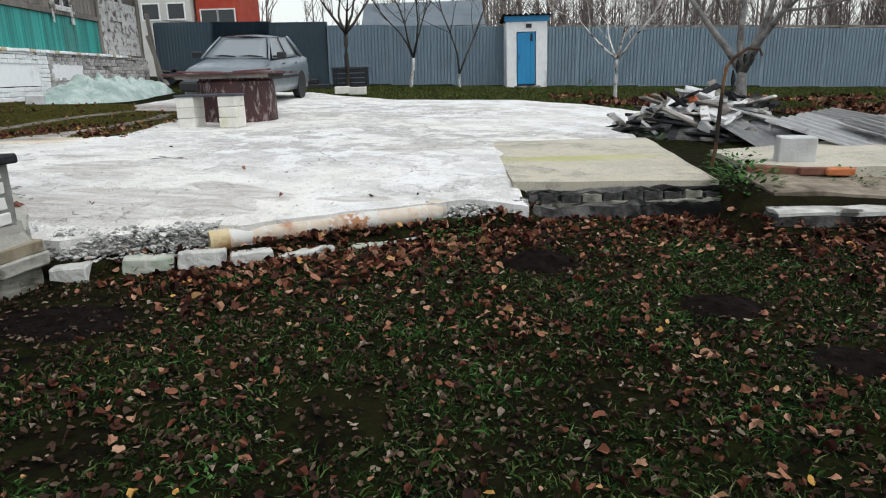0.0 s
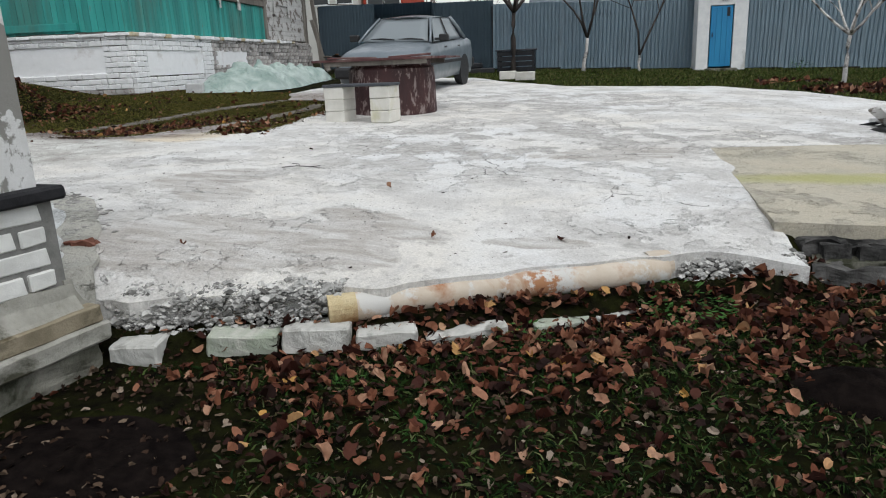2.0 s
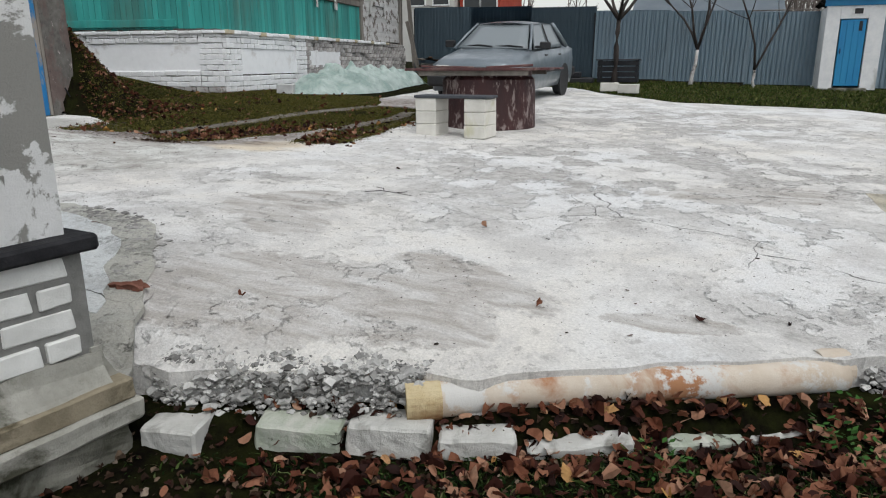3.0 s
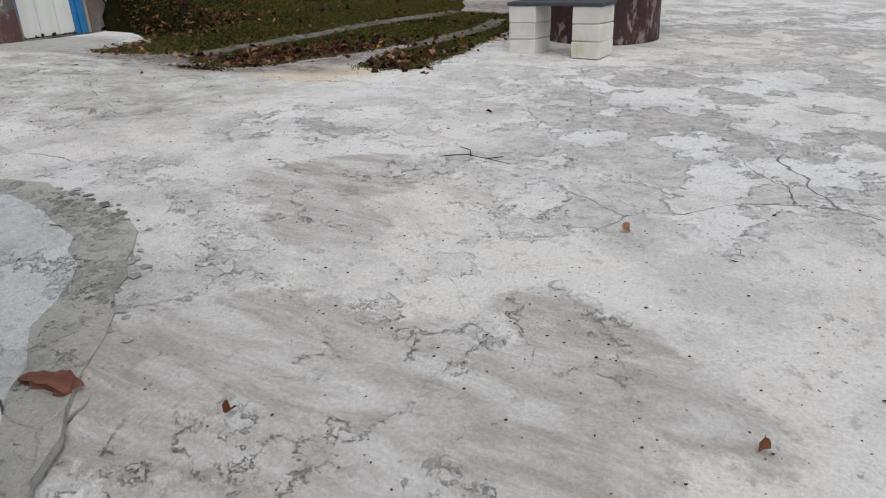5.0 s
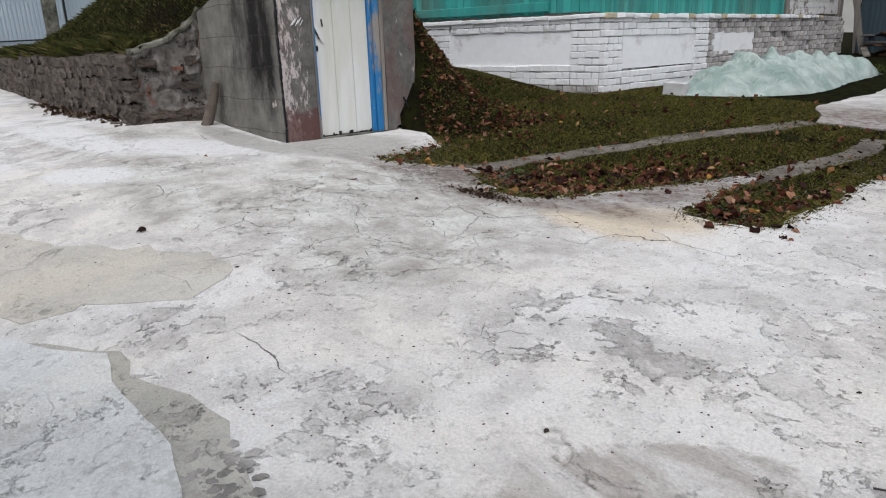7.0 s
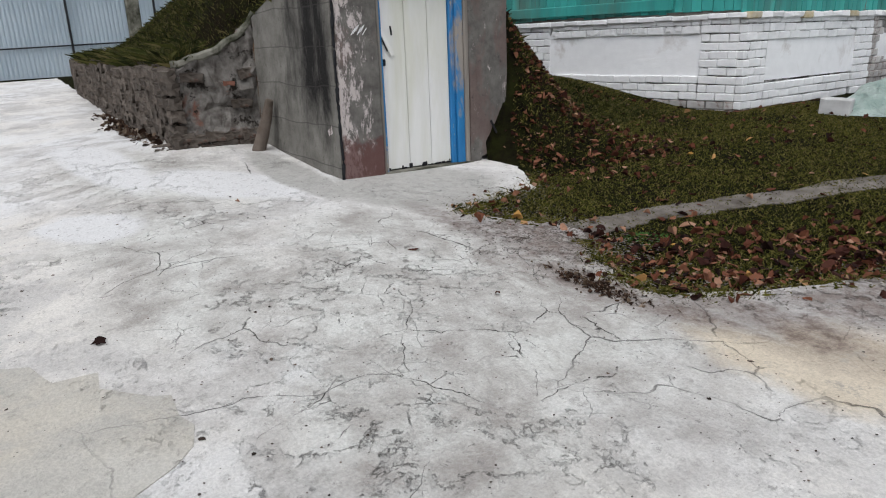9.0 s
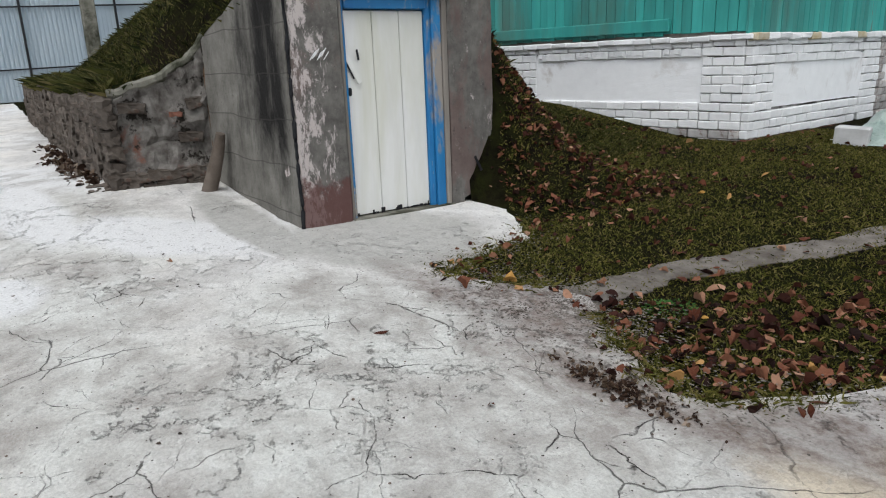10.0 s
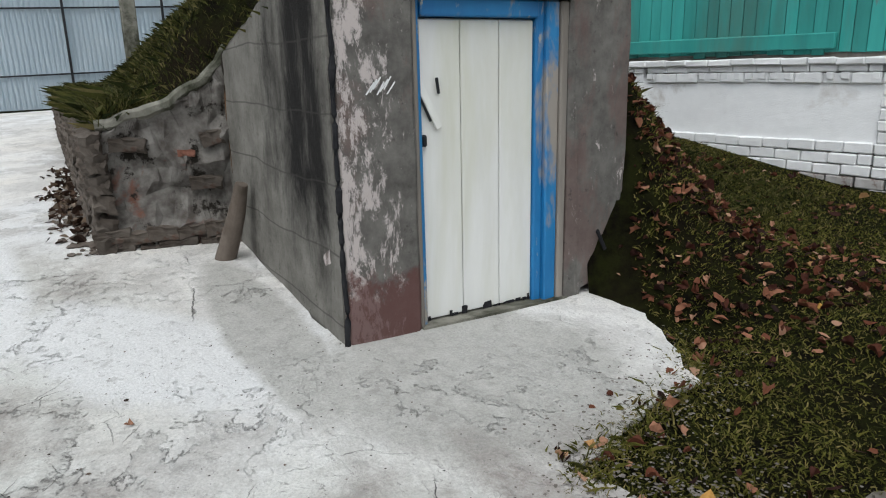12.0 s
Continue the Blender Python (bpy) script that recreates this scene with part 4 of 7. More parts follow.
tube(bm, path, [0.085, 0.09, 0.088, 0.085], 20)
part("collar", bm, PIPE_CLAY, pp)


def stones(name, spots, material, label, category, flat=0.7, seed=1):
    rnd = np.random.RandomState(seed)
    base = np.array([(1, 0, 0), (-1, 0, 0), (0, 1, 0), (0, -1, 0), (0, 0, 1), (0, 0, -1), (0.6, 0.6, 0.6), (-0.6, 0.6, 0.6), (0.6, -0.6, 0.6), (-0.6, -0.6, 0.6)], float)
    fc = [(0, 6, 4), (6, 2, 4), (2, 7, 4), (7, 1, 4), (1, 9, 4), (9, 3, 4), (3, 8, 4), (8, 0, 4), (0, 2, 6), (2, 1, 7), (1, 3, 9), (3, 0, 8), (0, 5, 2), (2, 5, 1), (1, 5, 3), (3, 5, 0)]
    vs, fs = [], []
    for x, y, z, r in spots:
        b = base * (1 + rnd.uniform(-0.3, 0.3, base.shape)) * r * np.array([rnd.uniform(0.7, 1.3), rnd.uniform(0.7, 1.3), flat])
        a = rnd.uniform(0, 6.28)
        ca, sa = math.cos(a), math.sin(a)
        b = np.stack([b[:, 0] * ca - b[:, 1] * sa, b[:, 0] * sa + b[:, 1] * ca, b[:, 2]], 1) + (x, y, z)
        o = len(vs)
        vs.extend(b.tolist())
        fs.extend([tuple(o + i for i in f) for f in fc])
    return stuff_mesh(name, vs, fs, material, label, category)


rs = np.random.RandomState(7)
spots = []
for _ in range(1900):
    x = rs.uniform(-2.75, -1.65)
    u = 0.62 * rs.beta(1.2, 1.8)
    y = np.interp(x, (-2.7, -1.6), (4.56, 4.80)) + u * 0.42
    spots.append((x, y, np.interp(u, (0, 0.12, 0.22, 0.3, 1), (0.16, 0.30, 0.385, slab_top(x, y) - 0.006, slab_top(x, y) - 0.004)), rs.uniform(0.005, 0.017) if rs.rand() < 0.9 else rs.uniform(0.018, 0.034)))
for _ in range(600):
    x = rs.uniform(0.05, 0.76)
    u = 0.7 * rs.beta(1.2, 1.8)
    y = np.interp(x, (0.0, 0.76), (5.58, 5.78)) + u * 0.35
    spots.append((x, y, np.interp(u, (0, 0.25, 0.4, 1), (0.17, 0.31, 0.35, slab_top(x, y))), rs.uniform(0.01, 0.028)))
stones("gravel", spots, island_material("broken_stone", (0.0, (0.10, 0.097, 0.092)), (0.4, (0.27, 0.265, 0.255)), (0.8, (0.47, 0.465, 0.45)), (1.0, (0.62, 0.61, 0.59))), "loose crushed stone spilling from the broken yard edge", "gravel")
spots = []
for _ in range(9000):
    x, y = rs.uniform(-10, 3.5), rs.uniform(5.0, 15)
    if y < np.interp(x, EDGE_X, EDGE_Y) + 0.3 or (x < -4.4 and y > 9) or (x > 0.6 and y < 9.8):
        continue
    r = rs.uniform(0.002, 0.0055) if rs.rand() < 0.965 else rs.uniform(0.006, 0.012)
    spots.append((x, y, slab_top(x, y) + 0.002, r))
stones("debris", spots, island_material("crumbs", (0.0, (0.02, 0.016, 0.013)), (0.7, (0.07, 0.05, 0.04)), (1.0, (0.2, 0.15, 0.12))), "dark crumbs of earth and leaf on the concrete", "debris", 0.35, 3)

spots = []
for _ in range(260):
    t = rs.rand()
    x, y = np.interp(t, (0, 0.4, 0.7, 1), (-4.6, -3.95, -3.62, -3.3)), np.interp(t, (0, 0.4, 0.7, 1), (6.02, 5.86, 5.62, 5.15))
    x, y = x + rs.normal(0, 0.07), y + rs.normal(0, 0.06)
    spots.append((x, y, slab_top(x, y) + 0.002, rs.uniform(0.006, 0.03)))
stones("cement_lumps", spots, GRAVEL, "crumbled lumps of pale cement along the joint", "rubble", 0.35, 8)

# ---- footing of the old slab and kerb ----
# dark colour stands for the shade in the recesses above and below the ledge
ob = part("footing", rough_box(0.80, 2.62, 5.90, 6.6, -0.2, 0.285, 22, 0.05, 0.13), DARK_CONCRETE)
tagged(ob, "crumbling concrete footing under the old slab, coloured black as a shaded recess", "footing", "", "structure")
ob = part("footing", rough_box(0.80, 2.60, 6.10, 6.6, 0.27, 0.385, 22, 0.05, 0.09), DARK_CONCRETE)
tagged(ob, "broken stone and mortar course under the old slab, darkened as a shaded recess", "footing", "", "structure")
ob = part("footing", rough_box(0.84, 2.60, 5.97, 6.4, 0.262, 0.300, 24, 0.035, 0.10), FOOT_CONCRETE)
tagged(ob, "pale layered mortar ledge under the old slab", "footing", "", "structure")
rub = random.Random(17)
for i in range(9):
    w = rub.uniform(0.10, 0.2)
    ob = part("footing_stone", rough_box(0, w, 0, 0.12, 0, rub.uniform(0.05, 0.085), 3, 0.018, 0.06), rub.choice((DARK_CONCRETE, DARK_CONCRETE, FOOT_CONCRETE)))
    ob.matrix_basis = pose(0.9 + i * 0.185, 6.03, 0.30, 0, rub.uniform(-5, 5), rub.uniform(-8, 8))
    tagged(ob, "rough stone in the course under the old slab", "stone", "stones under the old slab")
for x, w, y, rz in ((2.62, 1.5, 5.25, -6), (4.15, 1.6, 5.09, -6), (5.8, 1.8, 4.92, -6)):
    ob = part("kerb", rough_box(0, w, 0, 0.26, 0, 0.27, 10, 0.012, 0.2, 0.02), DARK_CONCRETE)
    ob.matrix_basis = pose(x, y, 0.02, 0, 0, rz)
    tagged(ob, "dark weathered concrete kerb beam beside the lawn", "kerb", "", "structure")
kt = part("kerb_top", rough_box(0, 4.8, 0.0, 0.24, 0, 0.03, 24, 0.02, 0.1), surface("kerb_lime", (0.30, 0.29, 0.27), (0.58, 0.57, 0.55), 5.0, 0.95, stain=(0.06, 0.058, 0.05), stain_scale=3.0, stain_amt=(0.5, 0.6), relief=0.9))
kt.matrix_basis = pose(2.65, 5.25, 0.285, 0, 0, -6)
tagged(kt, "pale weathered top of the kerb beam", "kerb", "", "structure")
sheet("foundation_floor", [(3.1, 7.0), (3.5, 6.6), (7.5, 6.0), (8.5, 8.5), (5.0, 8.8), (3.3, 8.2)], lambda x, y: 0.47 + 0.0 * x, 0.2, OLD_CONCRETE, label="sandy pale floor of an old foundation", seed=9)
sheet("earth_floor", [(2.85, 5.75), (4.5, 5.5), (7.6, 5.15), (8.4, 6.3), (3.6, 6.9), (3.0, 6.8)], lambda x, y: yard_z(x, y) + 0.02 + 0.02 * noise.noise(Vector((x * 3, y * 3, 0))), 0.2, surface("sandy_earth", (0.15, 0.12, 0.09), (0.34, 0.29, 0.23), 4.0, 0.95, stain=(0.05, 0.04, 0.03), stain_scale=2.0, relief=0.9), label="sandy rubble-strewn earth inside the kerb", category="ground", step=0.15, seed=15)
for i in range(4):
    ob = part("brick", box_bm(0, 0.25, 0, 0.12, 0, 0.07, 0.008, jitter=0.006), RED_BRICK if i != 3 else surface("orange_brick", (0.42, 0.13, 0.05), (0.50, 0.18, 0.08), 9.0, 0.9))
    ob.matrix_basis = pose(3.05 + 0.2 * i * 1.05, 6.72 - 0.10 * i, 0.40, 0, 0, -14 + 6 * (i % 2))
    tagged(ob, "loose red brick on the old foundation", "brick", "loose bricks on the foundation")
ob = part("block", rough_box(0, 0.36, 0, 0.2, 0, 0.27, 4, 0.006, 0.1, 0.012), SLATE)
ob.matrix_basis = pose(3.46, 6.95, 0.455, 2, 1, -12)
tagged(ob, "grey-white block standing on the old foundation", "block")

# ---- rubble heap and slates ----
def slate(w=0.9, l=1.4):
    bm = bmesh.new()
    n = 34
    rows = [[bm.verts.new((w * (i / n - 0.5), y, 0.022 * math.sin(i / n * 2 * math.pi * 6))) for i in range(n + 1)] for y in (-l / 2, 0, l / 2)]
    for a, b in zip(rows, rows[1:]):
        for i in range(n):
            bm.faces.new((a[i], a[i + 1], b[i + 1], b[i]))
    bmesh.ops.solidify(bm, geom=bm.faces[:], thickness=0.008)
    return bm


sl = part("slate_sheet", slate(), SLATE)
tagged(sl, "weathered grey corrugated slate sheet", "slate sheet", "stacked slate sheets")
SL = ((5.05, 8.75, 0.60, 12, -4, 24), (5.75, 8.3, 0.58, 11, -5, 22), (6.5, 7.9, 0.55, 10, -4, 26), (5.9, 9.5, 0.66, 8, -3, 30), (6.8, 9.0, 0.62, 9, -2, 20), (4.35, 9.35, 0.58, 14, 3, 10), (7.7, 8.4, 0.52, 8, -3, 24), (4.75, 9.95, 0.70, 14, 6, 48))
sl.matrix_basis = pose(*SL[0])
for s in SL[1:]:
    copy_thing(sl, pose(*s))
rnd = random.Random(11)
for i in range(120):
    a, r = rnd.uniform(0, 6.28), rnd.random() ** 0.6
    x, y = 4.1 + 1.2 * r * math.cos(a), 10.5 + 0.95 * r * math.sin(a)
    h = 0.62 * (1 - r) ** 0.8
    kind = rnd.random()
    if kind < 0.4:
        bm = box_bm(-rnd.uniform(0.3, 0.8), rnd.uniform(0.2, 0.6), -0.06, 0.06, -0.015, 0.015, 0.004)
        # black planks put the shade of gaps between the pieces into colour
        nm, mt, lab = "plank", rnd.choice((GREY_WOOD, BLACK_FELT, BLACK_FELT, WHITE_WOOD)), "weathered broken plank on the rubble heap, black ones as shaded gaps"
    elif kind < 0.75:
        w = rnd.uniform(0.1, 0.3)
        bm = rough_box(-w, w, -w * 0.7, w * 0.7, -0.02, 0.02, 2, 0.02, 0.2)
        nm, mt, lab = "slate_shard", rnd.choice((SLATE, SLATE, DARK_CONCRETE)), "broken piece of grey slate on the rubble heap"
    else:
        w = rnd.uniform(0.08, 0.18)
        bm = rough_box(-w, w, -w * 0.7, w * 0.7, -w * 0.5, w * 0.5, 3, 0.02, 0.1, 0.01)
        nm, mt, lab = "rubble_lump", rnd.choice((GRAVEL, FOOT_CONCRETE, SLATE)), "lump of broken concrete on the rubble heap"
    ob = part(nm, bm, mt)
    ob.matrix_basis = pose(x, y, at_ground(x, y) + h + 0.03, rnd.uniform(-28, 28), rnd.uniform(-28, 28), rnd.uniform(0, 180))
    tagged(ob, lab, "rubble", "rubble heap")
mv, mf = [], []
for j in range(14):
    for k in range(28):
        r, a = 1.45 * j / 13, 6.283 * k / 28
        x, y = 4.1 + r * math.cos(a), 10.5 + 0.8 * r * math.sin(a)
        mv.append((x, y, at_ground(x, y) - 0.03 + 0.56 * (1 - (j / 13)) ** 0.9 + 0.05 * noise.noise(Vector((x * 4, y * 4, 0)))))
for j in range(13):
    for k in range(28):
        mf.append((j * 28 + k, j * 28 + (k + 1) % 28, (j + 1) * 28 + (k + 1) % 28, (j + 1) * 28 + k))
stuff_mesh("rubble_fill", mv, mf, DARK_CONCRETE, "dark broken fill of the rubble heap", "rubble")
ob = part("ball", bmesh.new(), RED_BRICK)
bm = bmesh.new()
bmesh.ops.create_icosphere(bm, subdivisions=3, radius=0.085)
for v in bm.verts:
    v.co *= 1 + 0.05 * noise.noise(v.co * 9)
    v.co.z *= 0.8
bm.to_mesh(ob.data)
bm.free()
ob.data.materials[0] = surface("terracotta", (0.33, 0.09, 0.04), (0.42, 0.13, 0.07), 5, 0.7)
ob.name = "terracotta_pot"
ob.matrix_basis = pose(3.75, 10.2, at_ground(3.75, 10.2) + 0.5)
tagged(ob, "orange terracotta lump on the rubble heap", "pot")
st = thing("stick", "crooked rusty-brown stick with dry pods, pushed in the earth", "stick")
bm = bmesh.new()
pth = [(2.87, 7.2, 0.30), (2.915, 7.2, 0.6), (2.925, 7.2, 0.86), (2.95, 7.2, 1.26), (2.97, 7.2, 1.43), (3.05, 7.2, 1.53), (3.18, 7.2, 1.61), (3.3, 7.2, 1.60), (3.33, 7.2, 1.53)]
tube(bm, pth, [0.022, 0.021, 0.024, 0.018, 0.02, 0.016, 0.016, 0.015, 0.010], 8)
part("stem", bm, RUSTY_STICK, st)
for x, z, h in ((3.08, 1.50, 0.13), (3.15, 1.56, 0.1), (3.22, 1.56, 0.12), (3.04, 1.40, 0.2)):
    bm = bmesh.new()
    tube(bm, [(x, 7.2, z), (x + 0.01, 7.2, z - h * 0.5), (x, 7.2, z - h)], [0.008, 0.026, 0.006], 6)
    part("pod", bm, BLACK_FELT, st)

# ---- house details ----
def shared(bm, material):
    me = bpy.data.meshes.new("brick")
    bmesh.ops.recalc_face_normals(bm, faces=bm.faces)
    bm.to_mesh(me)
    bm.free()
    me.materials.append(material)
    return me


def brick_pair(material, j=0.004):
    return [shared(box_bm(0, 0.243, 0, 0.10, 0, 0.097, 0.010, jitter=j), material), shared(box_bm(0, 0.115, 0, 0.10, 0, 0.097, 0.010, jitter=j), material)]


BW, BWORN, BRED = brick_pair(WHITE_BRICK), brick_pair(WORN_BRICK, 0.007), brick_pair(RED_BRICK, 0.006)
PITCH, BASE = 0.1045, 1.02
NC = 12


def runs(f, mesh, s0, s1, p0, p1, z0, zp0, zp1, courses):
    """Pilaster, apron, frieze and pilaster of one bay, laid as separate runs."""
    k = dict(joint=0.009, wob=0.005)
    lay(house, f, mesh, s0, p0, z0, courses, PITCH, (0.243, 0.115), **k)
    lay(house, f, mesh, p1, s1, z0, courses, PITCH, (0.243, 0.115), **k)
    low = int((zp0 - z0) / PITCH) + 1
    lay(house, f, mesh, p0 + 0.01, p1 - 0.01, z0, low, PITCH, (0.243, 0.115), **k)
    high = int((zp1 - z0) / PITCH) + 1
    lay(house, f, mesh, p0 + 0.01, p1 - 0.01, z0 + high * PITCH, courses - high, PITCH, (0.243, 0.115), **k)


runs(FA, BW, 0.10, 3.7, 0.60, 3.05, BASE + PITCH * 2, 1.50, 2.02, NC - 2)
lay(house, FA, BWORN, 0.10, 2.6, BASE, 2, PITCH, (0.243, 0.115))
runs(FB, BW, 0.0, 3.35, 0.50, 2.87, BASE + PITCH, 1.42, 1.96, NC - 1)
lay(house, FB, BRED, 0.0, 3.3, BASE, 1, PITCH, (0.243, 0.115))
far_bricks = lay(house, FB, BWORN, 3.36, LEN_B, BASE, NC, PITCH, (0.243, 0.115), joint=0.014, wob=0.007, skip=lambda s, z: (3.6 < s < 5.3 and 1.6 < z < 1.95) or (random.random() < 0.05 and z > 1.5))
wall_block("plaster_panel", rough_box(0.56, 3.06, 0.028, 0.08, 1.52, 2.12, 8, 0.006, 0.2), WHITEWASH, FA, label="whitewashed recessed panel")
wall_block("plaster_panel", rough_box(0.53, 2.87, 0.028, 0.08, 1.46, 2.04, 8, 0.008, 0.2), WHITEWASH, FB, label="whitewashed recessed panel")
wall_block("plaster_panel", rough_box(3.55, 5.35, 0.015, 0.08, 1.58, 1.99, 8, 0.012, 0.2), WHITEWASH, FB, label="stained whitewashed panel")
for i in range(19):
    s = 0.62 + i * 0.128
    wall_block("dentil", box_bm(s, s + 0.07, -0.012, 0.06, 2.10, 2.165, 0.008, jitter=0.004), WHITE_BRICK, FA)
for s in np.arange(0, 3.7, 0.25):
    wall_block("cornice_brick", box_bm(s, s + 0.24, -0.05, 0.08, 2.235, 2.30, 0.01, jitter=0.008), WHITE_BRICK, FA)
for i, s in enumerate(np.arange(-0.02, 8.8, 0.25)):
    wall_block("cornice_brick", box_bm(s, s + 0.24, -0.05, 0.08, 2.225, 2.30, 0.012, jitter=0.012), WHITE_BRICK if i % 5 else surface("ochre_plaster", (0.45, 0.36, 0.20), (0.6, 0.55, 0.45), 6, 0.9), FB)
# edge boards and trims
wall_block("drip_board", box_bm(1.05, LEN_A, 0.03, 0.10, 2.38, 2.52, 0.01, jitter=0.006), TEAL, FA, label="weathered teal drip board")
wall_block("corner_board", box_bm(-0.02, 0.13, 0.06, 0.13, 2.22, 4.2, 0.006), TEAL, FA, label="teal corner board")
wall_block("corner_board", box_bm(0.04, 0.12, 0.06, 0.112, 2.22, 4.2, 0.006), TEAL, FB, label="teal corner board")
wall_block("belt_board", box_bm(0.1, 7.1, 0.06, 0.14, 3.22, 3.36, 0.01), GREY_WOOD, FB, label="weathered belt board")
planks(FB, 0.12, 7.0, 3.37, 4.6, GREY_WOOD)
for k in range(12):
    z = 2.32 + k * 0.135
    wall_block("clapboard", box_bm(7.1, 10.35, 0.08 + random.uniform(0, 0.012), 0.14, z, z + 0.132, 0.006, jitter=0.006), WHITE_WOOD, FB)
wall_block("corner_post", rough_box(10.3, 10.55, 0.04, 0.3, 2.25, 5.0, 6, 0.012, 0.4, 0.01), GREY_WOOD, FB, label="grey weathered corner post")
wall_block("corner_post", rough_box(7.0, 7.14, 0.05, 0.15, 2.3, 4.6, 5, 0.01, 0.4, 0.01), GREY_WOOD, FB)
GLASS = mat("dark_glass", 0.08)[0]
GLASS.node_tree.nodes["Principled BSDF"].inputs["Base Color"].default_value = (0.02, 0.024, 0.028, 1)
for s in (4.3, 7.9):
    wn_ = wall_block("window", box_bm(s, s + 0.95, 0.10, 0.15, 3.45, 4.9), GLASS, FB, label="dark window with peeling white surround")
    for a, b, c, d in ((s - 0.16, s, 3.3, 5.0), (s + 0.95, s + 1.11, 3.3, 5.0), (s, s + 0.95, 3.33, 3.46), (s + 0.44, s + 0.5, 3.46, 4.9)):
        wall_block("surround", box_bm(a, b, 0.03, 0.10, c, d, 0.008, jitter=0.005), WHITE_WOOD, FB, wn_)
    for a in (s - 0.2, s + 0.9):
        wall_block("apron", box_bm(a, a + 0.13, 0.02, 0.05, 3.02, 3.32, 0.01, jitter=0.02), WHITE_WOOD, FB, wn_, "broken carved apron")
# ruined porch beyond the house
porch = thing("porch", "collapsed weathered timber porch at the house end", "porch", (-9.6, 24.6, 0), 0)
for x, y, rx, ry, h in ((0.0, 0.4, 3, -4, 2.6), (0.55, 0.6, -4, 9, 2.3), (0.3, 0.1, 6, -12, 1.9), (0.9, 0.8, 3, 14, 1.7)):
    bm = rough_box(-0.06, 0.06, -0.04, 0.04, 0, h, 4, 0.01, 0.3)
    bmesh.ops.transform(bm, matrix=pose(x, y, 1.15, rx, ry, 10), verts=bm.verts)
    part("post", bm, GREY_WOOD, porch)
for i in range(14):
    bm = box_bm(-random.uniform(0.3, 0.7), random.uniform(0.3, 0.6), -0.07, 0.07, 0, 0.03, 0.004)
    bmesh.ops.transform(bm, matrix=pose(0.6 + random.uniform(-0.5, 0.9), 0.0 + random.uniform(-0.6, 0.5), 1.17 + 0.05 * i, random.uniform(-12, 12), random.uniform(-14, 14), random.uniform(0, 180)), verts=bm.verts)
    part("board", bm, RUSTY_STICK if i % 3 else GREY_WOOD, porch)

# ---- heap of plastic sheeting ----
def tarp():
    m, n, l, p = mat("cloudy_sheeting", 0.35)
    v = coords(n, l)
    l.new(mix(n, l, ramp(n, l, noise_tex(n, l, v, 3.0, 6.0, 0.6, 0.5), (0.4, 0.0), (0.62, 1.0)), (0.27, 0.36, 0.33), (0.46, 0.54, 0.51)), p.inputs["Base Color"])
    bump(n, l, p, noise_tex(n, l, v, 5.0, 6.0, 0.6, 1.5), 0.9, 0.08)
    vs, fs = [], []
    nu, nv = 120, 56
    for i in range(nu):
        u = i / (nu - 1)
        cx, cy = -8.55 + 1.5 * u + 0.2 * math.sin(u * 5), 15.0 + 4.9 * u
        for k in range(nv):
            w = 2 * k / (nv - 1) - 1
            half = (0.62 + 0.2 * math.sin(u * 6.0)) * (math.sin(math.pi * min(1, u * 1.02 + 0.03)) ** 0.5)
            x, y = cx + w * half * 0.95, cy - w * half * 0.35
            e = max(0.0, 1 - abs(w) ** 2.6)
            q = Vector((x * 1.1, y * 1.1, 0))
            fold = 1 - abs(noise.noise(q * 0.9 + Vector((0, 0, 3)))) * 1.7
            crease = abs(noise.noise(q * 2.0 + Vector((5, 0, 1))))
            ridge = 1 - abs(noise.noise(q * 0.9 + Vector((2, 7, 3)))) * 2
            h = e * (0.26 + 0.10 * math.sin(u * 8 + 1) + 0.16 * fold + 0.26 * ridge - 0.30 * crease - 0.10 * abs(noise.noise(q * 4.5)) + 0.03 * noise.noise(q * 8)) * (0.55 + 0.6 * math.exp(-((u - 0.42) / 0.25) ** 2))
            h *= float(smoothstep(0.0, 0.16, u)) * float(smoothstep(1.0, 0.86, u))
            h *= 1 + 0.9 * (-w) * math.exp(-((u - 0.62) / 0.2) ** 2)
            vs.append((x + 0.05 * noise.noise(q * 4), y, at_ground(x, y) + 0.015 + max(0, h)))
    for i in range(nu - 1):
        for k in range(nv - 1):
            a = i * nv + k
            fs.append((a, a + 1, a + nv + 1, a + nv))
    me = bpy.data.meshes.new("tarpaulin")
    me.from_pydata(vs, [], fs)
    me.materials.append(m)
    me.shade_smooth()
    tagged(new("tarpaulin", me), "crumpled cloudy pale-green plastic sheeting heaped on the ground", "tarpaulin")
    ob = part("block", rough_box(0, 0.34, 0, 0.2, 0, 0.2, 4, 0.006, 0.1, 0.012), SLATE)
    ob.matrix_basis = pose(-8.62, 14.86, at_ground(-8.5, 14.9), 2, 3, 18)
    tagged(ob, "grey-white block weighing down the plastic sheeting", "block")


tarp()

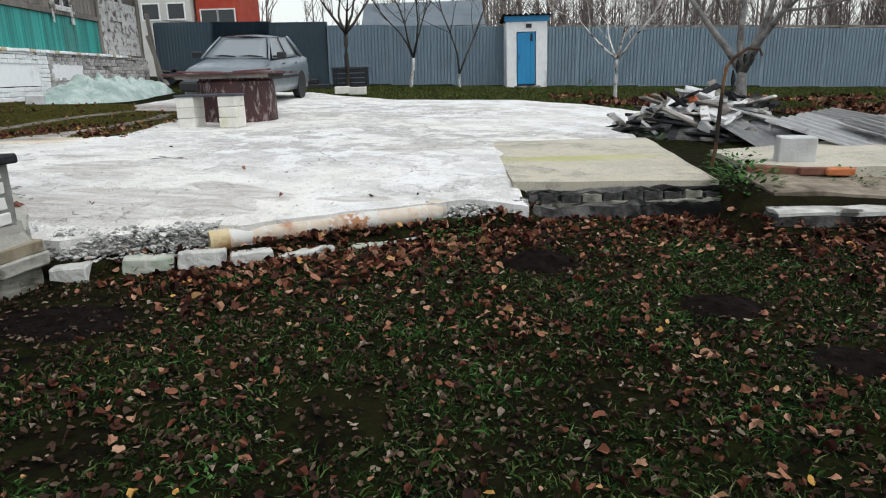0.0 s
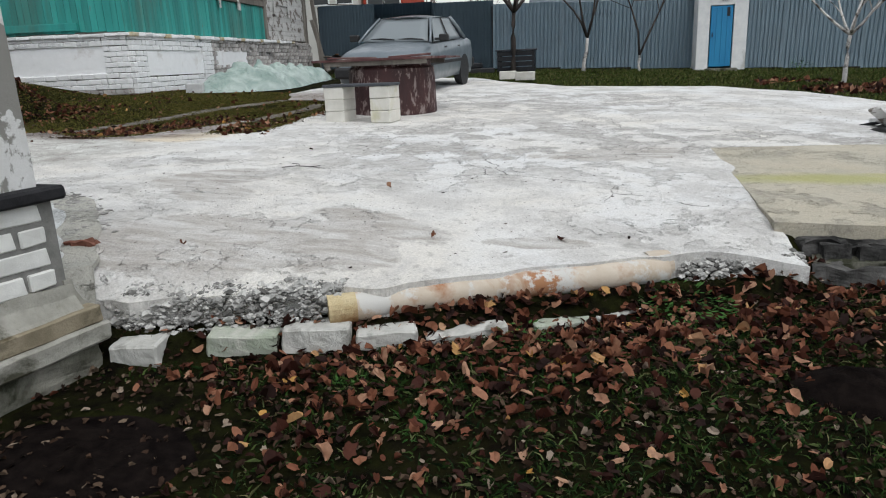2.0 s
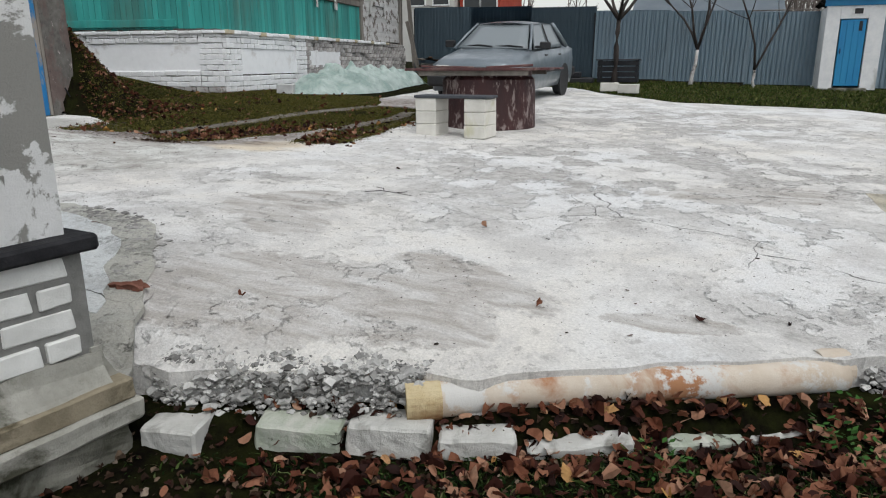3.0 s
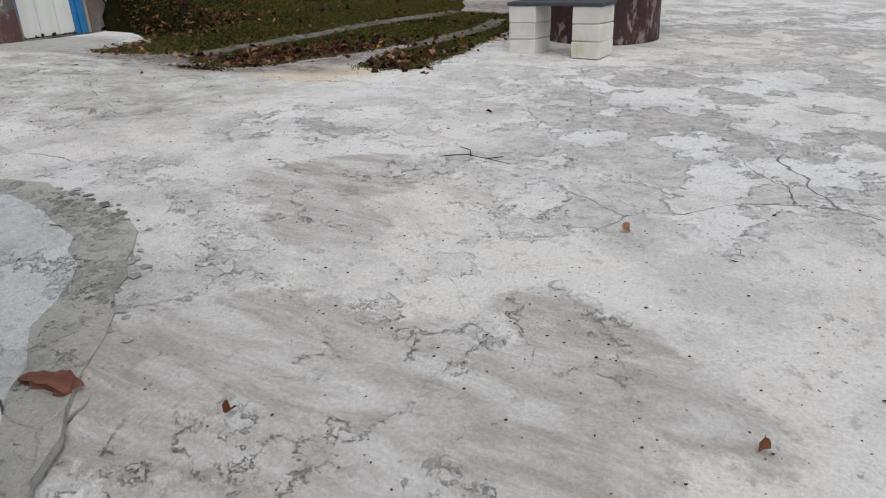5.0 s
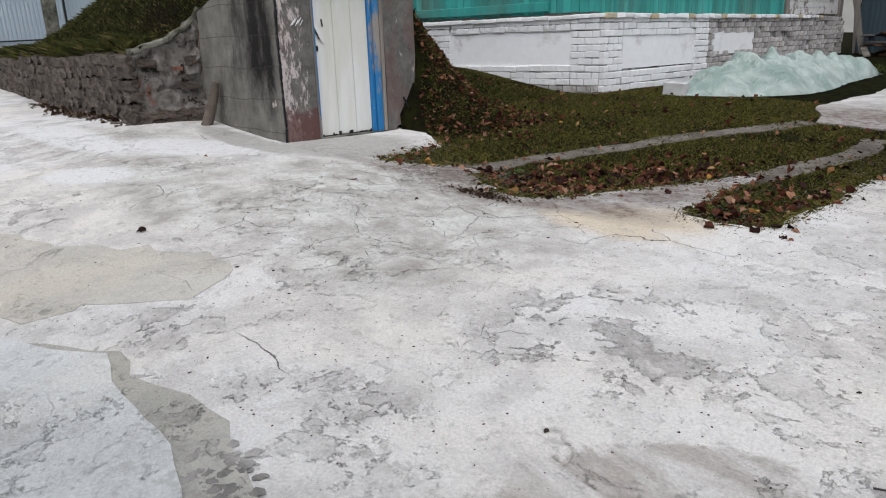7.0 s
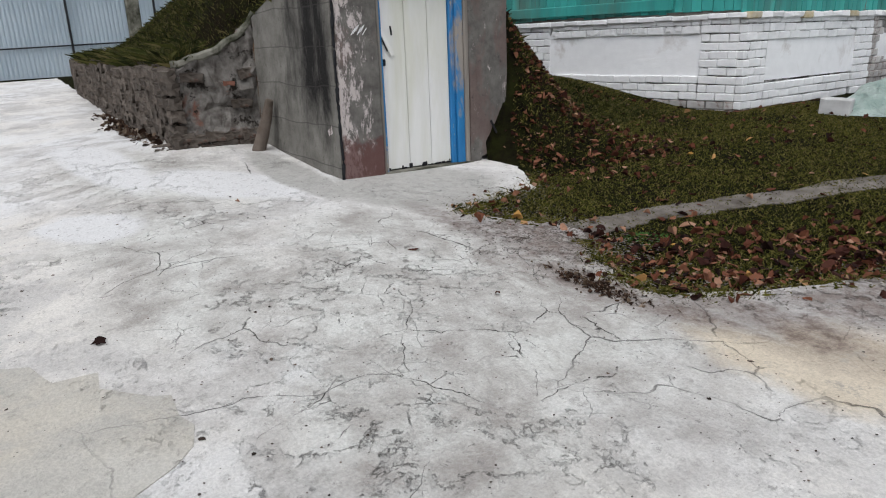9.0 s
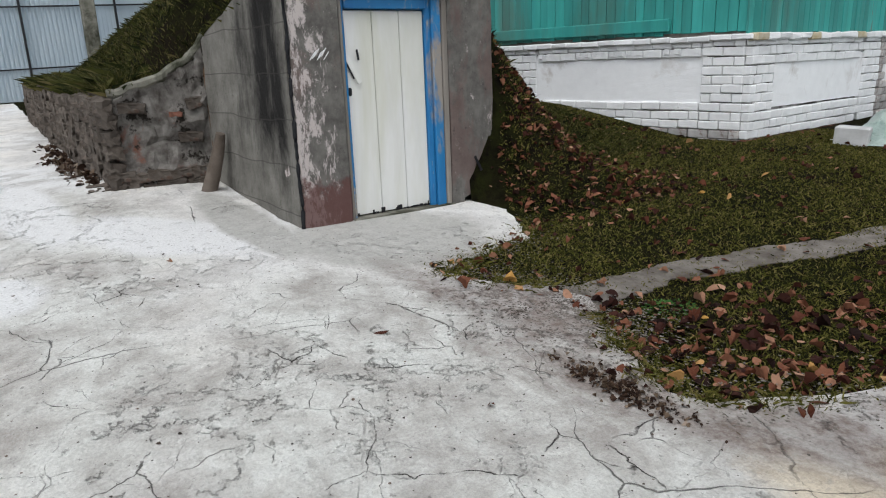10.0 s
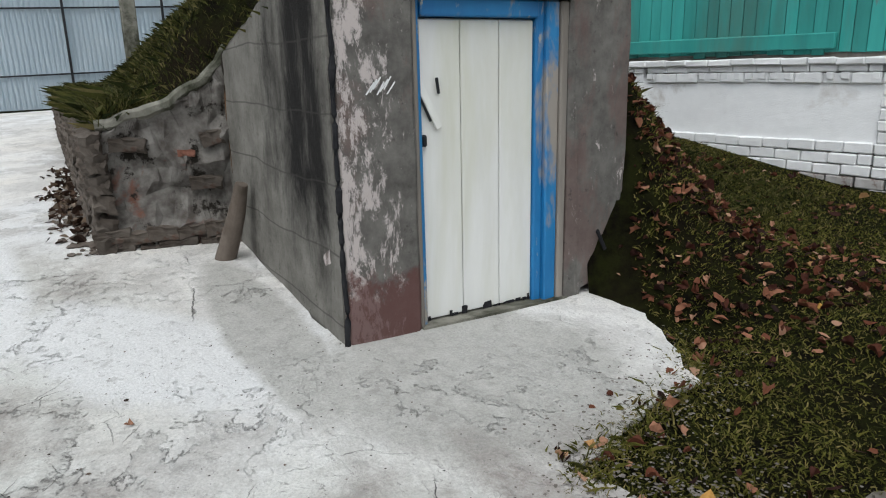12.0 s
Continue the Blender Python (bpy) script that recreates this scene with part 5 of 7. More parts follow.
# ---- parked car ----
def paint_material():
    m, n, l, p = mat("grey_blue_paint", 0.35, 0.35)
    v = coords(n, l)
    l.new(mix(n, l, ramp(n, l, noise_tex(n, l, v, 2.0, 6.0), (0.35, 0.0), (0.65, 1.0)), (0.15, 0.18, 0.205), (0.19, 0.22, 0.245)), p.inputs["Base Color"])
    l.new(ramp(n, l, noise_tex(n, l, v, 5.0, 6.0), (0.3, 0.28), (0.7, 0.5)), p.inputs["Roughness"])
    p.inputs["Coat Weight"].default_value, p.inputs["Coat Roughness"].default_value = 0.6, 0.15
    return m


def car():
    paint = paint_material()
    glass = mat("car_glass", 0.22)[0]
    glass.node_tree.nodes["Principled BSDF"].inputs["Base Color"].default_value = (0.20, 0.225, 0.24, 1)
    chrome = mat("lamp_glass", 0.12)[0]
    chrome.node_tree.nodes["Principled BSDF"].inputs["Base Color"].default_value = (0.5, 0.5, 0.48, 1)
    c = new("car")
    tagged(c, "dusty grey-blue saloon car parked on the yard", "car")
    c.matrix_basis = pose(-4.52, 14.7, float(yard_z(-4.52, 14.7)) + 0.012, 1.72, 1.97, -6) @ Matrix.Diagonal((1, 1, 1.05, 1))
    W = 0.82
    # stations along the car: y, half width at sill, at belt, belt height, deck height
    st = [(0.0, 0.70, 0.70, 0.60, 0.66), (0.10, 0.78, 0.76, 0.66, 0.74), (0.5, 0.81, 0.79, 0.76, 0.82), (1.15, 0.82, 0.80, 0.84, 0.92), (2.0, 0.83, 0.81, 0.88, 0.93), (3.0, 0.83, 0.81, 0.91, 0.95), (3.45, 0.82, 0.80, 0.92, 0.99), (4.0, 0.80, 0.77, 0.90, 0.98), (4.18, 0.74, 0.70, 0.86, 0.93)]
    bm = bmesh.new()
    rings = []
    for y, ws, wb, hb, hd in st:
        lo = 0.22
        prof = [(-ws * 0.96, lo), (-ws, lo + 0.16), (-ws, hb - 0.2), (-wb, hb), (-wb * 0.82, hd), (-wb * 0.4, hd + 0.015), (0, hd + 0.02), (wb * 0.4, hd + 0.015), (wb * 0.82, hd), (wb, hb), (ws, hb - 0.2), (ws, lo + 0.16), (ws * 0.96, lo)]
        rings.append([bm.verts.new((x, y, z)) for x, z in prof])
    for a, b in zip(rings, rings[1:]):
        for k in range(len(a)):
            bm.faces.new((a[k], a[(k + 1) % len(a)], b[(k + 1) % len(a)], b[k]))
    bm.faces.new(rings[0])
    bm.faces.new(rings[-1][::-1])
    bmesh.ops.subdivide_edges(bm, edges=[e for e in bm.edges if abs(e.verts[0].co.y - e.verts[1].co.y) > 0.3], cuts=2)
    part("body", bm, paint, c, "", True)
    # greenhouse
    base, roof = [(1.08, 0.77), (3.52, 0.75)], [(1.72, 0.56), (3.02, 0.57)]
    zb, zr = 0.92, 1.385
    P = {}
    for s in (-1, 1):
        P["fb", s], P["rb", s] = Vector((s * base[0][1], base[0][0], zb)), Vector((s * base[1][1], base[1][0], zb + 0.04))
        P["fr", s], P["rr", s] = Vector((s * roof[0][1], roof[0][0], zr - 0.03)), Vector((s * roof[1][1], roof[1][0], zr - 0.01))
    bm = bmesh.new()
    nx, ny = 9, 7
    g = [[None] * ny for _ in range(nx)]
    for i in range(nx):
        for j in range(ny):
            u, v = i / (nx - 1), j / (ny - 1)
            p = P["fr", -1].lerp(P["fr", 1], u).lerp(P["rr", -1].lerp(P["rr", 1], u), v)
            p.z += 0.045 * math.sin(math.pi * u) * (0.5 + 0.5 * math.sin(math.pi * v)) + 0.02 * math.sin(math.pi * v)
            p.y += -0.05 * math.sin(math.pi * u) * (1 - v) + 0.03 * math.sin(math.pi * u) * v
            g[i][j] = bm.verts.new(p)
    for i in range(nx - 1):
        for j in range(ny - 1):
            bm.faces.new((g[i][j], g[i + 1][j], g[i + 1][j + 1], g[i][j + 1]))
    bmesh.ops.solidify(bm, geom=bm.faces[:], thickness=0.04)
    part("roof", bm, paint, c, "", True)

    def pane(name, a, b, d, e, out, mt, inset=0.0):
        bm = bmesh.new()
        vs = [bm.verts.new(v + Vector(out)) for v in (a, b, d, e)]
        bm.faces.new(vs)
        bmesh.ops.subdivide_edges(bm, edges=bm.edges, cuts=5, use_grid_fill=True)
        bmesh.ops.solidify(bm, geom=bm.faces[:], thickness=0.012)
        return part(name, bm, mt, c, "", True)

    pane("windscreen", P["fb", -1] + Vector((0.06, 0.02, 0.02)), P["fb", 1] + Vector((-0.06, 0.02, 0.02)), P["fr", 1] + Vector((-0.04, 0, 0)), P["fr", -1] + Vector((0.04, 0, 0)), (0, 0, 0), glass)
    pane("rear_window", P["rb", -1], P["rb", 1], P["rr", 1], P["rr", -1], (0, 0, 0), glass)
    for s in (-1, 1):
        pane("side_window", P["fb", s].lerp(P["rb", s], 0.10), P["fb", s].lerp(P["rb", s], 0.50), P["fr", s].lerp(P["rr", s], 0.46), P["fr", s].lerp(P["rr", s], 0.06), (0, 0, 0), glass)
        pane("side_window", P["fb", s].lerp(P["rb", s], 0.53), P["fb", s].lerp(P["rb", s], 0.88), P["fr", s].lerp(P["rr", s], 0.92), P["fr", s].lerp(P["rr", s], 0.50), (0, 0, 0), glass)
        for a, b, r in (("fb", "fr", 0.028), ("rb", "rr", 0.05)):
            bm = bmesh.new()
            tube(bm, [P[a, s], P[a, s].lerp(P[b, s], 0.5) + Vector((s * 0.008, 0, 0.01)), P[b, s]], [r, r * 0.9, r], 8)
            part("pillar", bm, paint, c, "", True)
        bm = bmesh.new()
        tube(bm, [P["fb", s].lerp(P["rb", s], 0.515), P["fr", s].lerp(P["rr", s], 0.48)], [0.022, 0.02], 6)
        part("pillar", bm, RUBBER, c, "black door pillar")
        m_ = part("mirror", box_bm(s * 0.98 - 0.1, s * 0.98 + 0.1, 1.28, 1.38, 0.93, 1.06, 0.02), RUBBER, c, "black door mirror")
        part("stalk", box_bm(min(s * 0.78, s * 0.92), max(s * 0.78, s * 0.92), 1.31, 1.36, 0.95, 0.99, 0.01), RUBBER, m_)
        part("headlight", box_bm(s * 0.52 - 0.14, s * 0.52 + 0.14, -0.02, 0.06, 0.53, 0.66, 0.02), chrome, c, "clear headlight")
        part("rear_light", box_bm(s * 0.6 - 0.12, s * 0.6 + 0.12, 4.13, 4.2, 0.68, 0.86, 0.02), surface("red_lens", (0.25, 0.01, 0.01), (0.3, 0.02, 0.02), 9, 0.2), c)
        part("side_moulding", box_bm(s * 0.835 - 0.008, s * 0.835 + 0.008, 0.95, 3.1, 0.50, 0.56, 0.004), RUBBER, c)
        for yd in (2.02, 2.95):
            part("door_handle", box_bm(s * 0.815 - 0.012, s * 0.815 + 0.012, yd - 0.15, yd, 0.80, 0.83, 0.005), RUBBER, c)
    part("bumper", box_bm(-0.80, 0.80, -0.09, 0.12, 0.30, 0.50, 0.04), RUBBER, c, "black front bumper")
    part("bumper", box_bm(-0.80, 0.80, 4.1, 4.26, 0.34, 0.54, 0.04), RUBBER, c, "black rear bumper")
    part("grille", box_bm(-0.36, 0.36, -0.03, 0.04, 0.54, 0.65, 0.01), RUBBER, c, "black grille")
    plate = part("number_plate", box_bm(-0.26, 0.26, -0.105, -0.09, 0.36, 0.47, 0.004), PLASTER_WHITE, c, "white number plate")
    for i in range(6):
        part("bar", box_bm(-0.2 + i * 0.07, -0.16 + i * 0.07, -0.108, -0.1045, 0.385, 0.445), RUBBER, plate)
    for x0, x1, rz in ((-0.55, 0.0, 4), (0.05, 0.62, 3)):
        bm = bmesh.new()
        tube(bm, [(x0, 1.16, 0.965), ((x0 + x1) / 2, 1.13, 0.985), (x1, 1.10, 0.965)], [0.014, 0.016, 0.012], 6)
        part("wiper", bm, RUBBER, c)
    for y in (0.78, 3.28):
        for s in (-1, 1):
            wh = part("wheel", bmesh.new(), RUBBER, c)
            bm = bmesh.new()
            n = 28
            prof = ((0.02, 0.17), (0.0, 0.19), (-0.015, 0.25), (0.0, 0.285), (0.03, 0.292), (0.14, 0.292), (0.17, 0.27))
            rg = [[bm.verts.new((s * (0.815 - d), y + r * math.cos(a), 0.292 + r * math.sin(a))) for a in [2 * math.pi * k / n for k in range(n)]] for d, r in prof]
            for a, b in zip(rg, rg[1:]):
                for k in range(n):
                    bm.faces.new((a[k], a[(k + 1) % n], b[(k + 1) % n], b[k]))
            bm.faces.new(rg[-1])
            bm.to_mesh(wh.data)
            bm.free()
            bm = bmesh.new()
            r = bmesh.ops.create_cone(bm, cap_ends=True, segments=20, radius1=0.18, radius2=0.16, depth=0.04)
            bmesh.ops.transform(bm, matrix=pose(s * 0.80, y, 0.292, 0, s * 90, 0), verts=bm.verts)
            part("rim", bm, chrome, wh, "grey steel rim")
            bm = bmesh.new()
            tube(bm, [(s * 0.79, y, 0.30), (s * 0.835, y, 0.30)], [0.335, 0.33], 28)
            part("wheel_arch", bm, RUBBER, c, "dark wheel arch")


car()

# ---- cellar details, mound and stone wall ----
def formwork_material():
    """Board-marked concrete with black mould running down beside the front edge."""
    m, n, l, p = mat("formwork_concrete", 0.95)
    v = coords(n, l)
    col = mix(n, l, ramp(n, l, noise_tex(n, l, v, 4.0, 10.0, 0.7), (0.36, 0.0), (0.64, 1.0)), (0.13, 0.123, 0.11), (0.225, 0.215, 0.195))
    col = mix(n, l, ramp(n, l, noise_tex(n, l, v, 18.0, 8.0, 0.75), (0.58, 0.0), (0.66, 0.6)), col, (0.07, 0.065, 0.058))
    streak = noise_tex(n, l, coords(n, l, (1.6, 1.0, 0.5)), 2.2, 12.0, 0.72, 0.3)
    sx = n.new("ShaderNodeSeparateXYZ")
    l.new(v, sx.inputs[0])

    def span(out, a, b, c, d):
        mr = n.new("ShaderNodeMapRange")
        mr.inputs[1].default_value, mr.inputs[2].default_value, mr.inputs[3].default_value, mr.inputs[4].default_value = a, b, c, d
        l.new(out, mr.inputs[0])
        return mr.outputs[0]

    band = math_node(n, l, "MULTIPLY", span(sx.outputs[0], -1.35, -0.5, 0.0, 1.0), span(sx.outputs[0], -0.22, -0.05, 1.0, 0.3))
    band = math_node(n, l, "MULTIPLY", band, span(sx.outputs[2], 1.15, 1.75, 0.1, 1.0))
    wet = math_node(n, l, "ADD", math_node(n, l, "MULTIPLY", band, 0.36), streak)
    col = mix(n, l, ramp(n, l, wet, (0.58, 0.0), (0.86, 0.97)), col, (0.014, 0.013, 0.013))
    wave = n.new("ShaderNodeTexWave")
    wave.bands_direction = "Z"
    wave.inputs["Scale"].default_value, wave.inputs["Distortion"].default_value, wave.inputs["Detail"].default_value = 0.9, 1.2, 3.0
    l.new(v, wave.inputs["Vector"])
    seam = ramp(n, l, wave.outputs["Fac"], (0.0, 0.6), (0.004, 0.0))
    col = mix(n, l, seam, col, (0.05, 0.047, 0.043))
    l.new(col, p.inputs["Base Color"])
    bump(n, l, p, mix(n, l, 0.4, noise_tex(n, l, v, 30.0, 8.0, 0.7), noise_tex(n, l, v, 3.5, 10.0, 0.75)), 0.8, 0.02)
    return m


def pier_material():
    m, n, l, p = mat("peeling_pier", 0.9)
    v = coords(n, l, (1, 1, 0.45))
    w = coords(n, l)
    col = mix(n, l, ramp(n, l, noise_tex(n, l, w, 6.0, 10.0, 0.7), (0.36, 0.0), (0.64, 1.0)), (0.095, 0.09, 0.083), (0.19, 0.18, 0.168))
    col = mix(n, l, ramp(n, l, noise_tex(n, l, v, 2.4, 8.0, 0.7, 0.3), (0.50, 0.0), (0.58, 0.6)), col, (0.17, 0.115, 0.105))
    sx = n.new("ShaderNodeSeparateXYZ")
    l.new(w, sx.inputs[0])
    lean = n.new("ShaderNodeMapRange")
    lean.inputs[1].default_value, lean.inputs[2].default_value, lean.inputs[3].default_value, lean.inputs[4].default_value = -0.02, 0.34, 0.105, -0.012
    l.new(sx.outputs[1], lean.inputs[0])
    chips = math_node(n, l, "ADD", lean.outputs[0], noise_tex(n, l, v, 7.5, 14.0, 0.82, 0.2))
    col = mix(n, l, ramp(n, l, chips, (0.575, 0.0), (0.615, 0.92)), col, (0.56, 0.50, 0.485))
    col = mix(n, l, ramp(n, l, noise_tex(n, l, w, 13.0, 9.0, 0.75), (0.60, 0.0), (0.66, 0.75)), col, (0.05, 0.045, 0.042))
    foot = n.new("ShaderNodeMath")
    foot.operation = "MULTIPLY_ADD"
    foot.inputs[1].default_value = 0.7
    l.new(noise_tex(n, l, w, 5.0, 8.0, 0.7), foot.inputs[0])
    l.new(sx.outputs[2], foot.inputs[2])
    mr = n.new("ShaderNodeMapRange")
    mr.inputs[1].default_value, mr.inputs[2].default_value, mr.inputs[3].default_value, mr.inputs[4].default_value = 1.56, 1.66, 0.85, 0.0
    l.new(foot.outputs[0], mr.inputs[0])
    left = n.new("ShaderNodeMapRange")
    left.inputs[1].default_value, left.inputs[2].default_value, left.inputs[3].default_value, left.inputs[4].default_value = 0.5, 0.6, 1.0, 0.0
    l.new(sx.outputs[1], left.inputs[0])
    col = mix(n, l, math_node(n, l, "MULTIPLY", mr.outputs[0], left.outputs[0]), col, (0.125, 0.06, 0.055))
    l.new(col, p.inputs["Base Color"])
    bump(n, l, p, mix(n, l, 0.5, noise_tex(n, l, w, 26.0, 9.0, 0.75), noise_tex(n, l, v, 6.0, 10.0, 0.75)), 1.0, 0.02)
    return m


FORMWORK, PEELING = formwork_material(), pier_material()
for ob in cellar.children:
    if ob.name.startswith("wing_wall") or ob.name.startswith("lintel"):
        ob.data.materials[0] = FORMWORK
    elif ob.name.startswith("pier"):
        ob.data.materials[0] = PEELING
for a, b, z0, z1 in ((-0.002, 0.02, 1.0, 3.2),):
    bm = bmesh.new()
    pts = [(-0.004 + 0.008 * noise.noise(Vector((z * 3, 1, 0))), -0.079 + 0.012 * noise.noise(Vector((z * 4, 5, 0))), z) for z in np.linspace(0.93, 3.2, 46)]
    tube(bm, pts, [0.011 + 0.024 * abs(noise.noise(Vector((p[2] * 9, 2, 7)))) for p in pts], 6)
    part("broken_edge", bm, BLACK_FELT, cellar, "dark crumbled edge of the pier")
for k in range(7):
    bm = box_bm(-0.002, 0.002, -0.003, 0.003, -0.035, 0.035)
    bmesh.ops.transform(bm, matrix=pose(0.010, 0.10 + k * 0.018, 2.20 + 0.012 * (k % 3), -38 + 5 * (k % 2)), verts=bm.verts)
    part("scratch", bm, PLASTER_WHITE, cellar, "white scratched stroke")

part("handle", box_bm(-0.085, -0.05, 0.405, 0.43, 1.90, 1.96, 0.008), DARK_STEEL, cdoor, "black door handle")
bm = box_bm(-0.008, 0.0, -0.02, 0.016, -0.165, 0.165, 0.003, jitter=0.004)
bmesh.ops.transform(bm, matrix=pose(-0.058, 0.435, 2.14, 26), verts=bm.verts)
part("hasp", bm, DOOR_WHITE, cdoor, "hanging white-painted hasp")
bm = box_bm(-0.006, 0.004, -0.006, 0.006, -0.11, 0.12, 0.002)
bmesh.ops.transform(bm, matrix=pose(-0.062, 0.41, 2.125, 26), verts=bm.verts)
part("bar", bm, DARK_STEEL, cdoor, "thin black iron edge of the hasp")
bm = box_bm(-0.006, 0.004, -0.008, 0.008, -0.04, 0.04, 0.003)
bmesh.ops.transform(bm, matrix=pose(-0.06, 0.50, 2.2, 8), verts=bm.verts)
part("catch", bm, DARK_STEEL, cdoor, "black worn catch")
chip_rnd = random.Random(31)
for k in range(16):
    y = chip_rnd.uniform(0.41, 1.09)
    bm = box_bm(-0.0835, -0.079, y, y + chip_rnd.uniform(0.012, 0.05), 0.958, 0.958 + chip_rnd.uniform(0.008, 0.045), jitter=0.003)
    part("rotten_chip", bm, BLACK_FELT, cdoor, "rotted dark chip at the door's foot")
bm = box_bm(-0.004, 0.006, -0.012, 0.012, -0.075, 0.075, 0.003)
bmesh.ops.transform(bm, matrix=pose(0.006, 1.565, 1.265, 28), verts=bm.verts)
part("gouge", bm, BLACK_FELT, cellar, "dark gouge in the pier")
part("threshold", rough_box(-0.2, 0.0, 0.35, 1.32, 0.7, 0.955, 5, 0.008), FOOT_CONCRETE, cellar)
bm = bmesh.new()
tube(bm, [(-11.16, 8.70, 1.0), (-11.10, 8.755, 1.2), (-11.03, 8.80, 1.4), (-10.98, 8.83, 1.575)], [0.072, 0.066, 0.056, 0.042], 20)
pb = part("pipe", bm, surface("old_pipe", (0.10, 0.08, 0.065), (0.17, 0.14, 0.12), 6, 0.7, stain=(0.06, 0.05, 0.04)))
tagged(pb, "short brown pipe leaning on the cellar wall", "pipe")

WALL_X = (-23.5, -11.70, -11.58, -10.4, -9.75, -9.0)
WALL_Z = (1.95, 1.98, 2.36, 2.66, 3.22, 3.22)
CREST_X = (-24.0, -22.0, -18.0, -13.0, -9.0)
CREST_Z = (1.6, 2.35, 3.0, 3.45, 3.5)


def front_y(x):
    return np.where(x > -9.8, 10.45, np.where(x > -11.75, 9.06, 8.25))


def mound_z(x, y):
    yf = np.interp(x, (-13.2, -11.85, -9.8), (8.25, 9.0, 9.06))
    wt, cr = np.interp(x, WALL_X, WALL_Z), np.interp(x, CREST_X, CREST_Z)
    g = yard_z(x, y)
    top = wt + (cr - wt) * smoothstep(yf, yf + 1.5, y)
    fx = (1 - smoothstep(-10.7, -8.5, x)) * smoothstep(-24.2, -21.5, x)
    fy = 1 - smoothstep(10.4, 12.6, y)
    ahead = smoothstep(-9.62, -9.42, x)
    fy = fy * (1 - ahead * (1 - smoothstep(10.45, 11.0, y)))
    toe = 0.42 * smoothstep(9.4, 12.4, -x) * smoothstep(11.0, 13.4, y)
    return g - 0.03 + np.maximum((top - g) * fx * fy, 0) + toe * fx + 0.035 * np.sin(x * 5 + y * 3) * np.cos(y * 4.3 - x) * fx * fy


mx, my = np.arange(-24.2, -8.35, 0.12), np.arange(8.2, 14.6, 0.12)
MX, MY = np.meshgrid(mx, my)
MZ = mound_z(MX, MY)
k = len(mx)
ii = np.arange(k - 1)[None, :] + k * np.arange(len(my) - 1)[:, None]
cxm, cym = (MX[:-1, :-1] + 0.06), (MY[:-1, :-1] + 0.06)
keep = cym > front_y(cxm)
Fm = np.stack([ii, ii + 1, ii + 1 + k, ii + k], -1)[keep]
mound = stuff_mesh("mound", np.stack([MX, MY, MZ], -1).reshape(-1, 3), Fm, GROUND, "grassy earth mound heaped over the cellar", "mound")
mound["kind"] = "structure"
mound.data.shade_smooth()

retain = thing("retaining_wall", "crumbling rubble stone wall with patches of grey render", "wall", (0, 0, 0), kind="structure")
RENDERED = surface("grey_render", (0.085, 0.075, 0.068), (0.21, 0.198, 0.185), 9.0, 0.95, stain=(0.16, 0.075, 0.055), stain_scale=2.3, stain_amt=(0.56, 0.64), flake=(0.022, 0.019, 0.016), flake_scale=5.0, flake_amt=(0.55, 0.60), relief=1.0)
bm = rough_box(-11.0, 0, 0.0, 0.4, 0.6, 1.97, 18, 0.03, 0.3)
bmesh.ops.transform(bm, matrix=pose(-11.85, 8.06, 0), verts=bm.verts)
part("core", bm, STONE, retain)
bm = prism([(0, 0.6), (0.95, 0.6), (0.95, 2.44), (0.87, 2.34), (0.7, 2.2), (0.5, 2.07), (0.25, 1.99), (0, 1.94)], -0.35, 0.0, 15, 0.0)
for v in bm.verts:
    q = v.co
    strata = noise.noise(Vector((q.x * 2, q.y * 2.5, q.z * 11)))
    lump = noise.noise_vector(Vector((q.x * 5, q.y * 5, q.z * 8))) * 0.06 + noise.noise_vector(Vector((q.x * 14, q.y * 14, q.z * 26))) * 0.035
    base = 0.075 * float(smoothstep(1.36, 1.24, q.z + 0.05 * noise.noise(q * 4)))
    q += lump + Vector((base + 0.035 * strata, -0.4 * base, 0))
bmesh.ops.transform(bm, matrix=pose(-11.70, 8.05, 0, 0, 0, -8), verts=bm.verts)
part("core", bm, RENDERED, retain, "rendered stone end with broken strata")
bm = bmesh.new()
rimp = [(-11.72 + 0.13 * t, 8.05 + 0.92 * t, float(np.interp(t, (0, 0.26, 0.52, 0.74, 0.92, 1.0), (1.95, 2.0, 2.08, 2.21, 2.35, 2.45)))) for t in np.linspace(0, 1, 26)]
rimp = [Vector(q) + noise.noise_vector(Vector(q) * 7) * 0.025 for q in rimp]
tube(bm, rimp, [0.038 + 0.02 * abs(noise.noise(q * 9)) for q in rimp], 7)
part("mortar_rim", bm, FOOT_CONCRETE, retain, "pale crumbling mortar rim")
bm = bmesh.new()
tube(bm, [(-11.56 + 0.012 * math.sin(z * 9), 8.925, z) for z in np.linspace(1.1, 2.42, 12)], [0.02] * 12, 6)
part("rust_seam", bm, RUSTY_STICK, retain, "rusty seam between the walls")
smesh = []
for i in range(6):
    bm = rough_box(-0.165, 0.165, -0.07, 0.07, -0.08, 0.08, 3, 0.045, 0.07, 0.0)
    me = shared(bm, STONE)
    me.name = "stone"
    smesh.append(me)
rnd = random.Random(5)
z = 1.0
